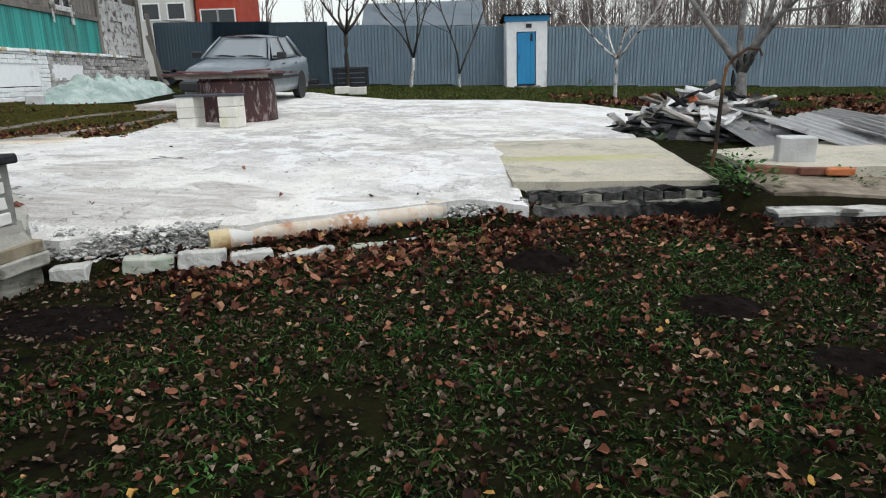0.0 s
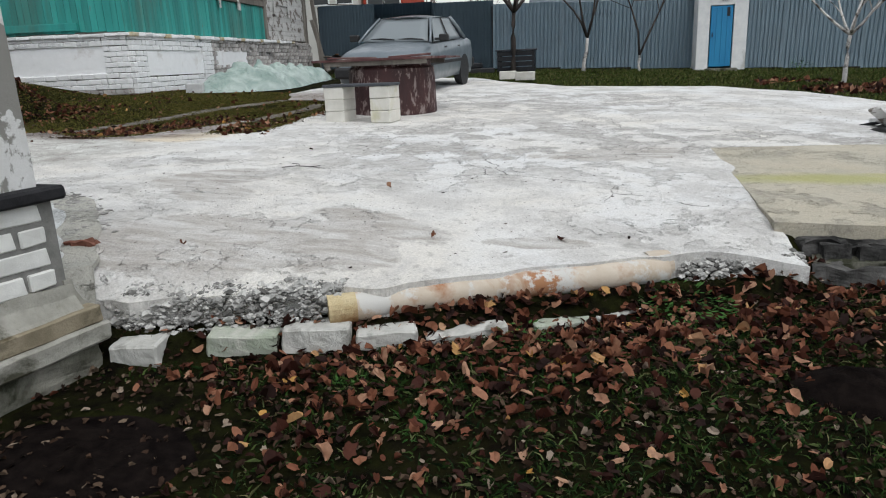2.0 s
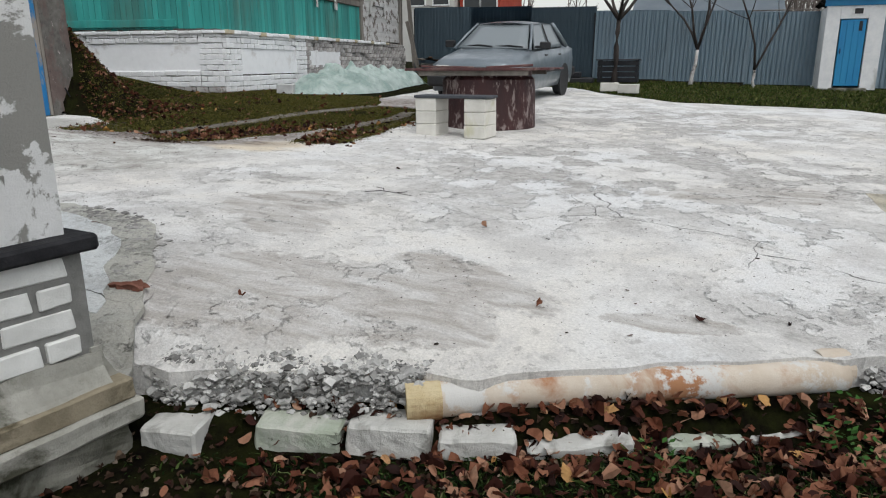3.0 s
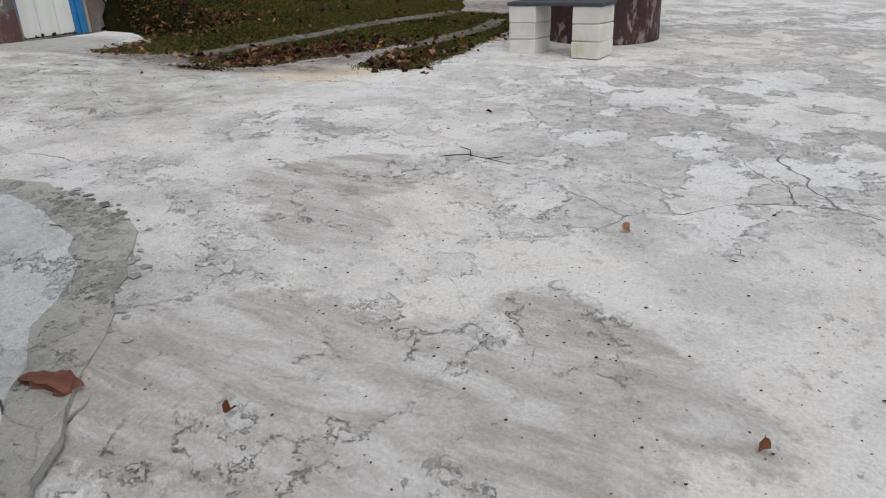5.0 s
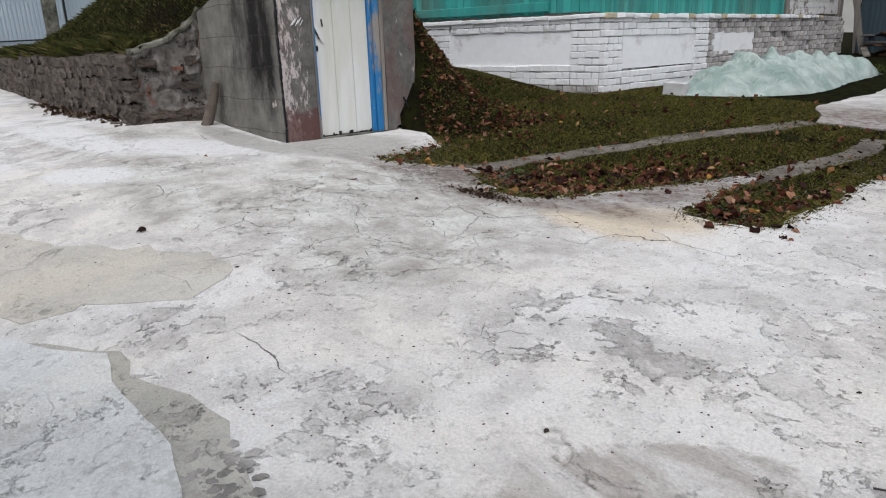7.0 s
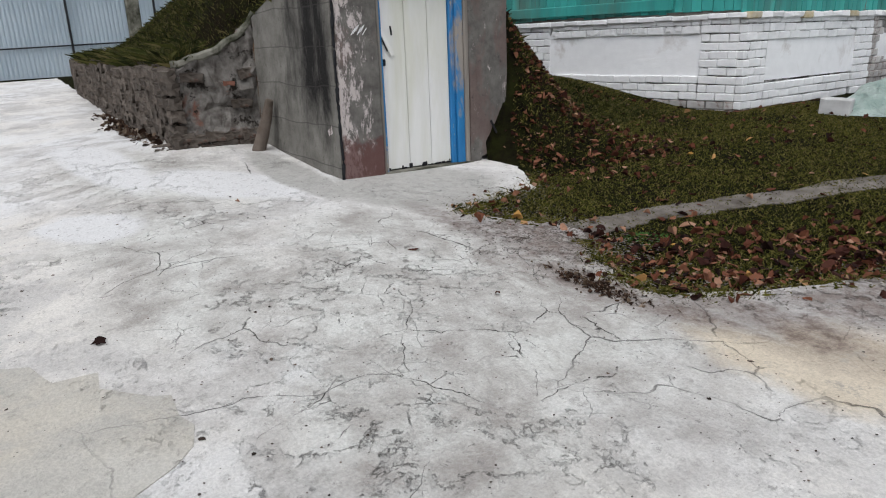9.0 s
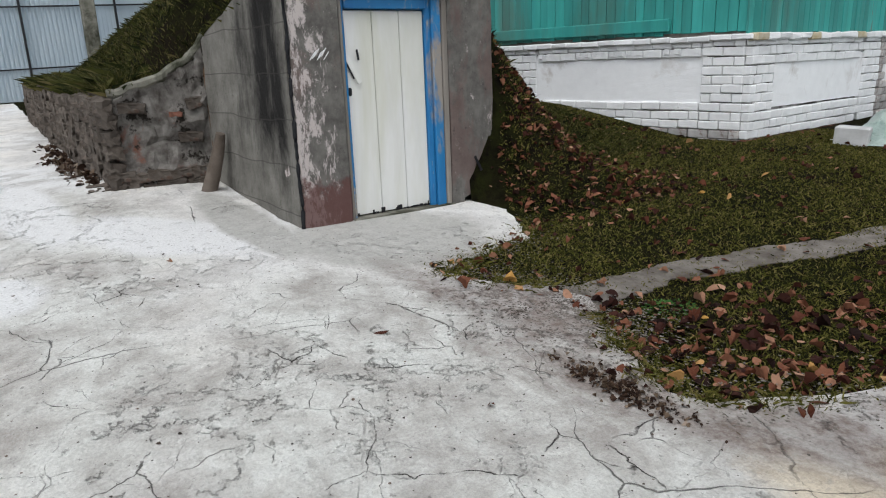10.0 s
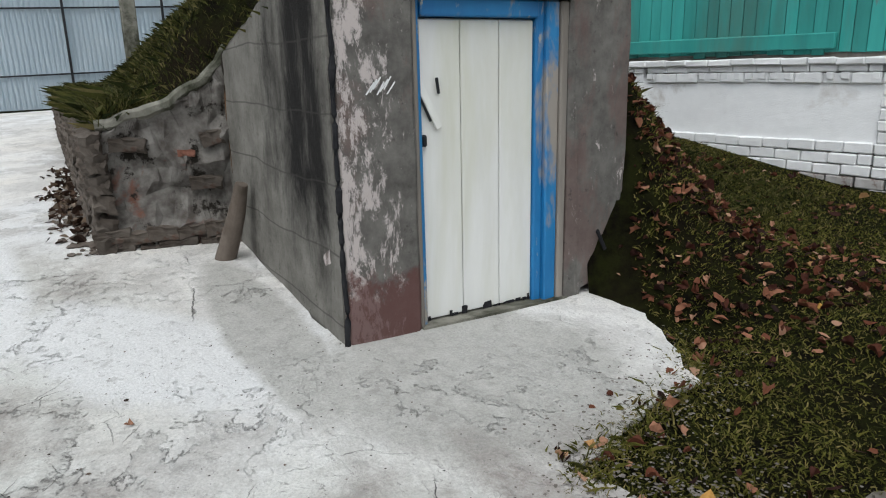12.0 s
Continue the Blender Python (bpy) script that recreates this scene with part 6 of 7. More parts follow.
for c in range(7):
    s = 0.0
    while s < 9.5:
        w = rnd.uniform(0.6, 1.25)
        x = -11.75 - s
        zz = float(yard_z(x, 8.0)) + 0.04 + c * 0.145
        if zz < 1.93:
            ob = new("stone", rnd.choice(smesh))
            ob.parent = retain
            ob.matrix_basis = pose(x, 8.04 + rnd.uniform(-0.03, 0.02), zz, rnd.uniform(-6, 6), rnd.uniform(-6, 6), rnd.choice((0, 180))) @ Matrix.Diagonal((w, 1, rnd.uniform(0.75, 1.0), 1))
        s += 0.31 * w

end_rnd = random.Random(23)
end_stones = smesh + [shared(rough_box(-0.125, 0.125, -0.05, 0.05, -0.036, 0.036, 3, 0.02, 0.06), RED_BRICK) for _ in range(2)]
for c in range(11):
    s = 0.03 + 0.05 * (c % 2)
    z = 0.98 + c * 0.105
    while s < 0.86 and z < 1.88 + 0.5 * max(0.0, s - 0.45):
        low = c < 3
        if low or end_rnd.random() < 0.08 + 0.22 * (s > 0.55):
            ob = new("stone", end_rnd.choice(end_stones if s > 0.3 else smesh))
            ob.parent = retain
            deep = 0.055 if low else -0.012
            ob.matrix_basis = pose(-11.70 + 0.139 * s + deep, 8.05 + 0.99 * s - 0.01, z + end_rnd.uniform(-0.02, 0.02), end_rnd.uniform(-8, 8), end_rnd.uniform(-8, 8), 82 + end_rnd.uniform(-6, 6)) @ Matrix.Diagonal((end_rnd.uniform(0.45, 0.8), 0.75, end_rnd.uniform(0.5, 0.7), 1))
        s += end_rnd.uniform(0.14, 0.24)

# ---- trodden tracks over the grass ----
TRACK_A = [(-7.35, 9.62), (-7.42, 10.5), (-7.1, 11.4), (-6.65, 12.4), (-6.2, 13.4), (-5.95, 14.3)]
TRACK_B = [(-5.22, 10.9), (-5.1, 11.7), (-4.98, 12.5), (-5.2, 13.8)]
for i, (pts, w) in enumerate(((TRACK_A, 0.15), (TRACK_B, 0.13))):
    pts = [Vector(p) for p in pts]
    fine = []
    for a, b in zip(pts, pts[1:]):
        fine += [a.lerp(b, t / 5) for t in range(5)]
    left, right = [], []
    for a, b in zip(fine, fine[1:]):
        d = (b - a).normalized()
        nrm = Vector((-d.y, d.x)) * (w + 0.05 * noise.noise(Vector((a.x * 3, a.y * 3, 0))))
        left.append(tuple(a + nrm))
        right.append(tuple(a - nrm))
    sheet("path", left + right[::-1], lambda x, y: yard_z(x, y) - 0.002, 0.03, EARTH, step=0.15, jag=0.035, edge_step=0.06, label="trodden grey earth track across the grass", category="path", seed=20 + i)

# ---- trees ----
def tree(name, label, at, height, trunk_r, fork, limbs, seed, trunk_mat, limb_mat, spread=0.7, lean=(0, 0), depth=3, group="", vase=0.5):
    rnd = random.Random(seed)
    t = thing(name, label, "tree", (at[0], at[1], at_ground(*at) - 0.05), group=group)
    top = Vector((lean[0], lean[1], fork))
    bm = bmesh.new()
    pts = [Vector((0, 0, 0)).lerp(top, k / 5) + Vector((rnd.uniform(-0.02, 0.02), rnd.uniform(-0.02, 0.02), 0)) for k in range(6)]
    pts[-1] = top
    tube(bm, pts, [trunk_r * (1.25 if k == 0 else 1 - 0.06 * k) for k in range(6)], 9)
    part("trunk", bm, trunk_mat, t, "", True)
    crown = bmesh.new()

    def grow(p, d, length, r, level):
        n = 5
        pts, q = [p], Vector(d)
        for k in range(n):
            q = (q + Vector((rnd.gauss(0, 0.13), rnd.gauss(0, 0.13), 0.06 + rnd.gauss(0, 0.08)))).normalized()
            pts.append(pts[-1] + q * length / n)
        tube(crown if level else limb, pts, [max(0.0035, r * (1 - 0.72 * k / n)) for k in range(n + 1)], 7 if level == 0 else (5 if level == 1 else 3), level < 2)
        if level < depth:
            for _ in range(rnd.randint(3, 5) if level else rnd.randint(5, 7)):
                k = rnd.randint(2, n)
                dd = (pts[k] - pts[k - 1]).normalized()
                side = Vector((rnd.gauss(0, 1), rnd.gauss(0, 1), rnd.gauss(0.2, 0.6))).normalized()
                grow(pts[k], (dd + side * 0.8).normalized(), length * rnd.uniform(0.35, 0.6), max(0.004, r * 0.38), level + 1)

    a0 = rnd.uniform(0, 6.28)
    for i in range(limbs):
        limb = bmesh.new()
        a = a0 + 6.283 * i / limbs + rnd.uniform(-0.4, 0.4)
        d = Vector((math.cos(a) * spread, math.sin(a) * spread, vase + rnd.uniform(0, 0.5))).normalized()
        grow(top, d, (height - fork) * rnd.uniform(0.75, 1.0), trunk_r * 0.62, 0)
        part("limb", limb, limb_mat, t, "", True)
    part("crown", crown, limb_mat, t, "bare dark twigs")


tree("apple_tree", "bare dark fruit tree with forked crown by the fence", (-2.75, 22.6), 3.9, 0.085, 1.75, 5, 3, BARK, BARK, 1.0, (0.03, 0), group="bare fruit trees", vase=0.55)
tree("apple_tree", "bare fruit tree with limewashed trunk by the fence", (-0.75, 23.3), 4.0, 0.06, 1.0, 4, 8, LIMED_BARK, BARK, 0.55, (0.1, 0), group="bare fruit trees", vase=0.9)
tree("apple_tree", "bare forked fruit tree against the fence", (0.85, 23.5), 4.0, 0.055, 0.5, 2, 12, LIMED_BARK, BARK, 0.45, (0.0, 0), group="bare fruit trees", vase=1.0)
tree("apple_tree", "young fruit tree with limewashed trunk and thin branches", (4.45, 17.4), 2.7, 0.05, 1.05, 6, 17, LIMED_BARK, LIMED_BARK, 0.9, (0.05, 0), group="bare fruit trees", vase=0.55, depth=3)
tree("apple_tree", "old grey bare tree with leaning limbs behind the rubble", (6.55, 15.0), 4.6, 0.14, 0.8, 4, 23, GREY_BARK, GREY_BARK, 0.75, (0.05, 0.1), group="bare fruit trees", vase=0.9)

# ---- far surroundings ----
def far_house(at, w, d, h, ridge, wall_m, roof_m, label, windows=()):
    b = thing("house", label, "house", (at[0], at[1], 1.2))
    part("wall", box_bm(0, w, 0, d, -0.5, h), wall_m, b)
    bm = bmesh.new()
    vs = [bm.verts.new(v) for v in ((-0.4, -0.4, h - 0.1), (w + 0.4, -0.4, h - 0.1), (w + 0.4, d + 0.4, h - 0.1), (-0.4, d + 0.4, h - 0.1), (-0.4, d / 2, ridge), (w + 0.4, d / 2, ridge))]
    for q in ((0, 1, 5, 4), (2, 3, 4, 5), (0, 4, 3), (1, 2, 5)):
        bm.faces.new([vs[i] for i in q])
    bmesh.ops.solidify(bm, geom=bm.faces[:], thickness=0.08)
    part("roof", bm, roof_m, b)
    for x, z in windows:
        wd = part("window", box_bm(x, x + 1.0, -0.03, 0.05, z, z + 0.9), GLASS, b, "dark window")
        for a, c, e, f in ((x - 0.08, x, z - 0.08, z + 0.98), (x + 1.0, x + 1.08, z - 0.08, z + 0.98), (x, x + 1.0, z + 0.9, z + 0.98), (x, x + 1.0, z - 0.08, z)):
            part("frame", box_bm(a, c, -0.06, 0.04, e, f), PLASTER_WHITE, wd)


PINKISH = surface("pale_render", (0.50, 0.49, 0.46), (0.58, 0.57, 0.54), 1.0, 0.9)
RED_ROOF = surface("red_roof", (0.34, 0.05, 0.03), (0.42, 0.08, 0.05), 1.5, 0.7)
GREY_ROOF = surface("grey_roof", (0.22, 0.26, 0.30), (0.28, 0.32, 0.36), 1.2, 0.7, relief=0.1)
far_house((-20.8, 46), 5.6, 7, 7.0, 9.0, PINKISH, GREY_ROOF, "pale rendered house beyond the fence", ((2.6, 4.1), (4.2, 4.1)))
far_house((-15.0, 46.5), 2.6, 6, 7.0, 9.2, RED_ROOF, RED_ROOF, "red clad house beyond the fence", ((0.3, 3.7), (1.4, 3.7)))
far_house((-2.9, 33.5), 5.0, 5, 2.2, 3.7, GREY_WOOD, GREY_ROOF, "low shed with a grey roof beyond the fence")


def wood(name, label, count, xr, yr, hr, seed):
    rnd = random.Random(seed)
    bm = bmesh.new()
    for _ in range(count):
        x, y, h = rnd.uniform(*xr), rnd.uniform(*yr), rnd.uniform(*hr)
        tp = Vector((x + rnd.uniform(-0.5, 0.5), y, 0.8 + h))
        b = Vector((x, y, 0.2))
        tube(bm, [b, b.lerp(tp, 0.5) + Vector((rnd.uniform(-0.2, 0.2), 0, 0)), tp], [0.12, 0.08, 0.02], 4, False)
        for _ in range(14):
            u = rnd.uniform(0.2, 0.95)
            p = b.lerp(tp, u)
            a = rnd.uniform(0, 6.28)
            ln = (1.15 - u) * h * 0.4
            q = p + Vector((math.cos(a) * ln * 0.6, math.sin(a) * ln * 0.6, ln * 0.9))
            tube(bm, [p, q], [0.04, 0.015], 3, False)
            for _ in range(2):
                w = p.lerp(q, rnd.uniform(0.4, 1))
                tube(bm, [w, w + Vector((rnd.uniform(-0.5, 0.5), rnd.uniform(-0.4, 0.4), rnd.uniform(0.2, 0.9)))], [0.02, 0.01], 3, False)
    ob = part(name, bm, surface("far_bark", (0.13, 0.11, 0.10), (0.20, 0.17, 0.155), 3, 0.95))
    tagged(ob, label, "trees", "", "stuff")


wood("far_woods", "belt of bare brown trees beyond the fence", 300, (3, 62), (52, 66), (6.5, 10), 4)
wood("far_woods", "scattered bare trees beyond the fence", 26, (-30, 6), (48, 70), (6, 9), 9)
for p0, p1, sag, r in (((-9.5, 25.6, 3.55), (2.6, 25.2, 3.05), 0.12, 0.018),):
    bm = bmesh.new()
    tube(bm, [Vector(p0).lerp(Vector(p1), k / 12) - Vector((0, 0, sag * 4 * (k / 12) * (1 - k / 12))) for k in range(13)], [r] * 13, 5)
    tagged(part("cable", bm, GREY_WOOD), "sagging cable strung above the fence", "cable")
bm = box_bm(4.3, 22, 24.47, 24.55, 0, 0.07)
for v in bm.verts:
    v.co.z += float(yard_z(v.co.x, 24.4)) + 1.98
tagged(part("fence_rail", bm, GREY_WOOD), "weathered timber rail along the fence top", "rail", "", "structure")
# closing walls behind the camera
ob = part("back_fence", box_bm(-27.5, 24, -9.2, -9.0, -0.4, 1.9), GREY_WOOD)
tagged(ob, "plain weathered timber fence closing the garden", "fence", "", "structure")
ob = part("side_fence", box_bm(22.2, 22.4, -9.0, 24.4, -0.6, 1.9), GREY_WOOD)
tagged(ob, "plain weathered timber fence at the garden side", "fence", "", "structure")

# ---- things by the fence ----
crate = thing("crate", "dark blue-grey slatted crate by the fence", "crate", (-3.25, 22.75, at_ground(-3.0, 22.9)))
for k in range(4):
    part("slat", box_bm(0, 1.1, 0, 0.02, 0.03 + k * 0.15, 0.16 + k * 0.15, 0.006), DARK_STEEL, crate)
    part("slat", box_bm(0, 0.02, 0.02, 0.6, 0.03 + k * 0.15, 0.16 + k * 0.15, 0.006), DARK_STEEL, crate)
    part("slat", box_bm(1.08, 1.10, 0.02, 0.6, 0.03 + k * 0.15, 0.16 + k * 0.15, 0.006), DARK_STEEL, crate)
part("lid", box_bm(-0.04, 1.14, -0.03, 0.65, 0.62, 0.66, 0.008), TREAD, crate)
for x in (0.02, 1.03):
    for y in (0.022, 0.56):
        part("leg", box_bm(x, x + 0.05, y, y + 0.04, 0, 0.62), DARK_STEEL, crate)
for x, y, w, rz in ((-2.72, 19.25, 0.42, 10), (-2.30, 18.95, 0.44, -14)):
    ob = part("block", rough_box(0, w, 0, 0.2, 0, 0.2, 4, 0.006, 0.1, 0.012), BLOCK)
    ob.matrix_basis = pose(x, y, at_ground(x, y) + 0.03, 0, 0, rz)
    tagged(ob, "pale building block lying at the yard's far edge", "block", "pale blocks at the yard edge")
tr = thing("trough", "low black trough with a pot on it by the fence", "trough", (-4.3, 22.3, at_ground(-4.2, 22.3)))
part("tray", rough_box(0, 1.0, 0, 0.4, 0, 0.14, 4, 0.008, 0.2, 0.02), RUBBER, tr)
part("pot", box_bm(0.25, 0.65, 0.08, 0.32, 0.14, 0.30, 0.03), DARK_STEEL, tr)

# ---- grass, leaves and weeds ----
def blades(name, xy, zs, rng, lo, hi, width, material, label, lean=0.6):
    n = len(xy)
    a, h = rng.uniform(0, 2 * np.pi, n), rng.uniform(lo, hi, n)
    w = width * rng.uniform(0.6, 1.4, n)
    b = rng.uniform(0, 2 * np.pi, n)
    ln = h * lean * rng.uniform(0.3, 1.6, n)
    base = np.stack([xy[:, 0], xy[:, 1], zs - 0.006], 1)
    dx = np.stack([np.cos(a) * w, np.sin(a) * w, 0 * w], 1)
    mid = base + np.stack([np.cos(b) * ln * 0.35, np.sin(b) * ln * 0.35, h * 0.65], 1)
    tip = base + np.stack([np.cos(b) * ln, np.sin(b) * ln, h * 0.85], 1)
    V = np.stack([base - dx, base + dx, mid + dx * 0.7, tip, mid - dx * 0.7], 1).reshape(-1, 3)
    F = (np.arange(n)[:, None] * 5 + np.arange(5)[None, :])
    return stuff_mesh(name, V, F, material, label, "grass")


def fallen(name, xy, zs, rng, size, label, material=None):
    """Curled leaves: a rib with two raised halves."""
    n = len(xy)
    L = size * rng.uniform(0.5, 1.4, n)
    W = L * rng.uniform(0.4, 0.8, n)
    c = rng.uniform(-0.3, 0.8, n) * L
    th = np.arange(11) * 2 * np.pi / 11
    lobe = rng.uniform(0.0, 0.2, n)[:, None] * np.cos(5 * th + 0.6)[None, :]
    rad = 0.6 * (1 + lobe + rng.normal(0, 0.1, (n, 11)))
    P = np.zeros((n, 12, 3))
    P[:, :11, 0] = rad * np.cos(th) * L[:, None]
    P[:, :11, 1] = rad * np.sin(th) * W[:, None]
    P[:, :11, 2] = (np.abs(np.sin(th))[None, :] ** 1.5 + rng.normal(0, 0.22, (n, 11))) * c[:, None]
    rz, rx, ry = rng.uniform(0, 2 * np.pi, n), rng.normal(0, 0.35, n), rng.normal(0, 0.3, n)
    y, z = P[:, :, 1] * np.cos(rx)[:, None] - P[:, :, 2] * np.sin(rx)[:, None], P[:, :, 1] * np.sin(rx)[:, None] + P[:, :, 2] * np.cos(rx)[:, None]
    x, z = P[:, :, 0] * np.cos(ry)[:, None] + z * np.sin(ry)[:, None], -P[:, :, 0] * np.sin(ry)[:, None] + z * np.cos(ry)[:, None]
    xx, yy = x * np.cos(rz)[:, None] - y * np.sin(rz)[:, None], x * np.sin(rz)[:, None] + y * np.cos(rz)[:, None]
    z = z - z.min(1, keepdims=True) * 0.85
    V = np.stack([xx + xy[:, 0:1], yy + xy[:, 1:2], z + zs[:, None]], -1).reshape(-1, 3)
    f = np.array([(11, k, (k + 1) % 11) for k in range(11)])
    F = (np.arange(n)[:, None, None] * 12 + f[None]).reshape(-1, 3)
    return stuff_mesh(name, V, F, material or LEAVES, label, "leaves")


def value_noise(xy, scale, seed):
    return np.array([noise.noise(Vector((x * scale, y * scale, seed))) for x, y in xy])


rg = np.random.RandomState(21)


def lawn_points(n, x0, x1, y0, y1, over=-0.02):
    xy = np.stack([rg.uniform(x0, x1, n), rg.uniform(y0, y1, n)], 1)
    return xy[xy[:, 1] < np.interp(xy[:, 0], EDGE_X, EDGE_Y) + over]


BARE = ((-2.3, 3.8, 0.75), (0.7, 4.6, 0.30), (1.62, 3.76, 0.28), (1.95, 3.0, 0.25), (-0.5, 2.6, 0.3), (-1.6, 2.4, 0.25))


def not_bare(xy, soft=0.6):
    keep = np.ones(len(xy), bool)
    for x, y, r in BARE:
        d = np.hypot(xy[:, 0] - x, xy[:, 1] - y) / r
        keep &= rg.uniform(0, 1, len(xy)) < smoothstep(soft, 1.25, d)
    return keep


p = lawn_points(260000, -4.5, 6.5, -0.6, 6.0)
nz = value_noise(p, 1.3, 2.0) + 0.5 * value_noise(p, 5.0, 7.0)
p = p[(nz > rg.uniform(-0.75, 0.35, len(nz))) & not_bare(p)]
blades("grass", p, lawn_z(p[:, 0], p[:, 1]), rg, 0.012, 0.042, 0.0048, BLADES, "short dark-green autumn grass in the lawn", 1.3)
p = lawn_points(60000, -4.5, 6.5, -0.6, 6.0, 0.14)
nz = value_noise(p, 3.0, 12.0)
p = p[(nz > 0.32) & not_bare(p)]
blades("clover", p, lawn_z(p[:, 0], p[:, 1]), rg, 0.015, 0.04, 0.009, WEED, "patches of broad-leaved green weeds in the lawn", 1.6)
p = lawn_points(60000, -4.5, 6.5, -0.6, 6.0, 0.14)
d = np.interp(p[:, 0], EDGE_X, EDGE_Y) - p[:, 1]
dens = 0.8 * np.exp(-(d / 0.75) ** 2) * (p[:, 0] > -2.3)
near_edge = (rg.uniform(0, 1, len(p)) < dens) & (value_noise(p, 1.1, 5.0) > rg.uniform(-0.9, 0.25, len(p))) & not_bare(p, 0.3)
strewn = (rg.uniform(0, 1, len(p)) < 0.20) & (value_noise(p, 1.4, 15.0) > rg.uniform(-0.7, 0.35, len(p))) & not_bare(p, 0.3)
q = p[near_edge]
fallen("fallen_leaves", q, ground_z(q[:, 0], q[:, 1]) + 0.012, rg, 0.050, "red-brown fallen leaves drifted along the yard edge")
q = p[strewn & ~near_edge]
fallen("fallen_leaves", q, ground_z(q[:, 0], q[:, 1]) + 0.014, rg, 0.036, "brown and tan fallen leaves strewn over the lawn")
p = lawn_points(26000, -4.5, 6.5, -0.6, 6.0, 0.14)
fallen("fallen_leaves", p, ground_z(p[:, 0], p[:, 1]) + 0.006, rg, 0.026, "small dark leaf scraps on the lawn", SCRAPS)


def inside(xy, poly):
    x, y = xy[:, 0], xy[:, 1]
    r = np.zeros(len(xy), bool)
    for (x0, y0), (x1, y1) in zip(poly, poly[1:] + poly[:1]):
        c = (y0 > y) != (y1 > y)
        r ^= c & (x < (x1 - x0) * (y - y0) / (y1 - y0 + 1e-12) + x0)
    return r


PATCH = RIM + [(-9.3, 10.7), (-13, 13.7), (-9.3, 14.2), (-9.4, 16), (-6.6, 15.6), (-6.4, 15.1), (-5.92, 13.9)]
TRACKS = list(zip(TRACK_A, TRACK_A[1:])) + list(zip(TRACK_B, TRACK_B[1:]))


def track_distance(xy):
    best = np.full(len(xy), 9.0)
    for a, b in TRACKS:
        a, b = np.array(a), np.array(b)
        t = np.clip(((xy - a) @ (b - a)) / ((b - a) @ (b - a)), 0, 1)
        best = np.minimum(best, np.hypot(*(xy - a - t[:, None] * (b - a)).T))
    return best


def patch_points(n):
    xy = np.stack([rg.uniform(-13, -4.4, n), rg.uniform(9, 16, n)], 1)
    return xy[inside(xy, PATCH)]


def upper_z(xy):
    g, m_ = ground_z(xy[:, 0], xy[:, 1]), mound_z(xy[:, 0], xy[:, 1])
    return np.where((xy[:, 0] < -8.4) & (xy[:, 1] > front_y(xy[:, 0])), np.maximum(g, m_), g)


p = patch_points(300000)
td = track_distance(p)
p = p[(rg.uniform(0, 1, len(p)) < smoothstep(-0.06, 0.20, td)) & (value_noise(p, 1.2, 3.0) > rg.uniform(-0.8, 0.2, len(p)))]
blades("grass", p, upper_z(p), rg, 0.010, 0.034, 0.0042, MOSS, "mossy olive grass before the house", 1.3)
q = []
for (x0, y0), (x1, y1) in zip(RIM[1:], RIM[2:]):
    k = int(1500 * math.hypot(x1 - x0, y1 - y0))
    t = rg.uniform(0, 1, k)
    q.append(np.stack([x0 + (x1 - x0) * t + rg.normal(0, 0.05, k), y0 + (y1 - y0) * t + rg.normal(0, 0.05, k)], 1))
q = np.concatenate(q)
q = q[(value_noise(q, 4.0, 8.0) > rg.uniform(-0.5, 0.4, len(q))) & (track_distance(q) > 0.2)]
blades("grass", q, upper_z(q) + 0.014, rg, 0.012, 0.045, 0.004, MOSS, "ragged grass rim creeping over the concrete", 1.7)
p = patch_points(30000)
rgd = np.minimum(np.hypot(p[:, 0] + 6.35, p[:, 1] - 9.75) / 0.75, np.hypot(p[:, 0] + 9.2, p[:, 1] - 11.5) / 0.7)
edge = np.minimum(np.hypot(p[:, 0] + 4.75, p[:, 1] - 9.95) / 0.45, np.hypot(p[:, 0] + 5.9, p[:, 1] - 10.6) / 0.6)
dens = 0.025 + 0.62 * np.exp(-np.minimum(rgd, edge) ** 2) * (1 - 0.8 * np.exp(-(track_distance(p) / 0.16) ** 2))
p = p[rg.uniform(0, 1, len(p)) < dens]
q = []
for (x0, y0), (x1, y1) in zip(RIM[1:], RIM[2:]):
    for _ in range(int(26 * math.hypot(x1 - x0, y1 - y0))):
        t = rg.rand()
        q.append((x0 + (x1 - x0) * t + rg.normal(0, 0.1), y0 + (y1 - y0) * t + rg.normal(0, 0.1)))
p = np.concatenate([p, np.array(q)])
fallen("fallen_leaves", p, upper_z(p) + 0.012, rg, 0.050, "drift of brown leaves at the edge of the concrete")
spots = []
ring_ = RIM[1:]
for (x0, y0), (x1, y1) in zip(ring_, ring_[1:]):
    for _ in range(int(900 * math.hypot(x1 - x0, y1 - y0) / 2)):
        t = rg.rand()
        x, y = x0 + (x1 - x0) * t + rg.normal(0, 0.14), y0 + (y1 - y0) * t + rg.normal(0, 0.14)
        spots.append((x, y, slab_top(x, y) + 0.001, rg.uniform(0.002, 0.008)))
stones("soil_crumbs", spots, EARTH, "dark earth and leaf crumbs spread over the concrete edge", "soil", 0.3, 12)
mouth = np.stack([rg.normal(-7.25, 0.38, 2600), rg.normal(9.48, 0.22, 2600)], 1)
stones("soil_crumbs", [(a, b, slab_top(a, b) + 0.001, r) for (a, b), r in zip(mouth, rg.uniform(0.002, 0.009, len(mouth)))], EARTH, "earth trodden out of the track mouth over the concrete", "soil", 0.3, 13)
mouth = np.stack([rg.normal(-6.45, 0.17, 420), rg.normal(9.03, 0.05, 420)], 1)
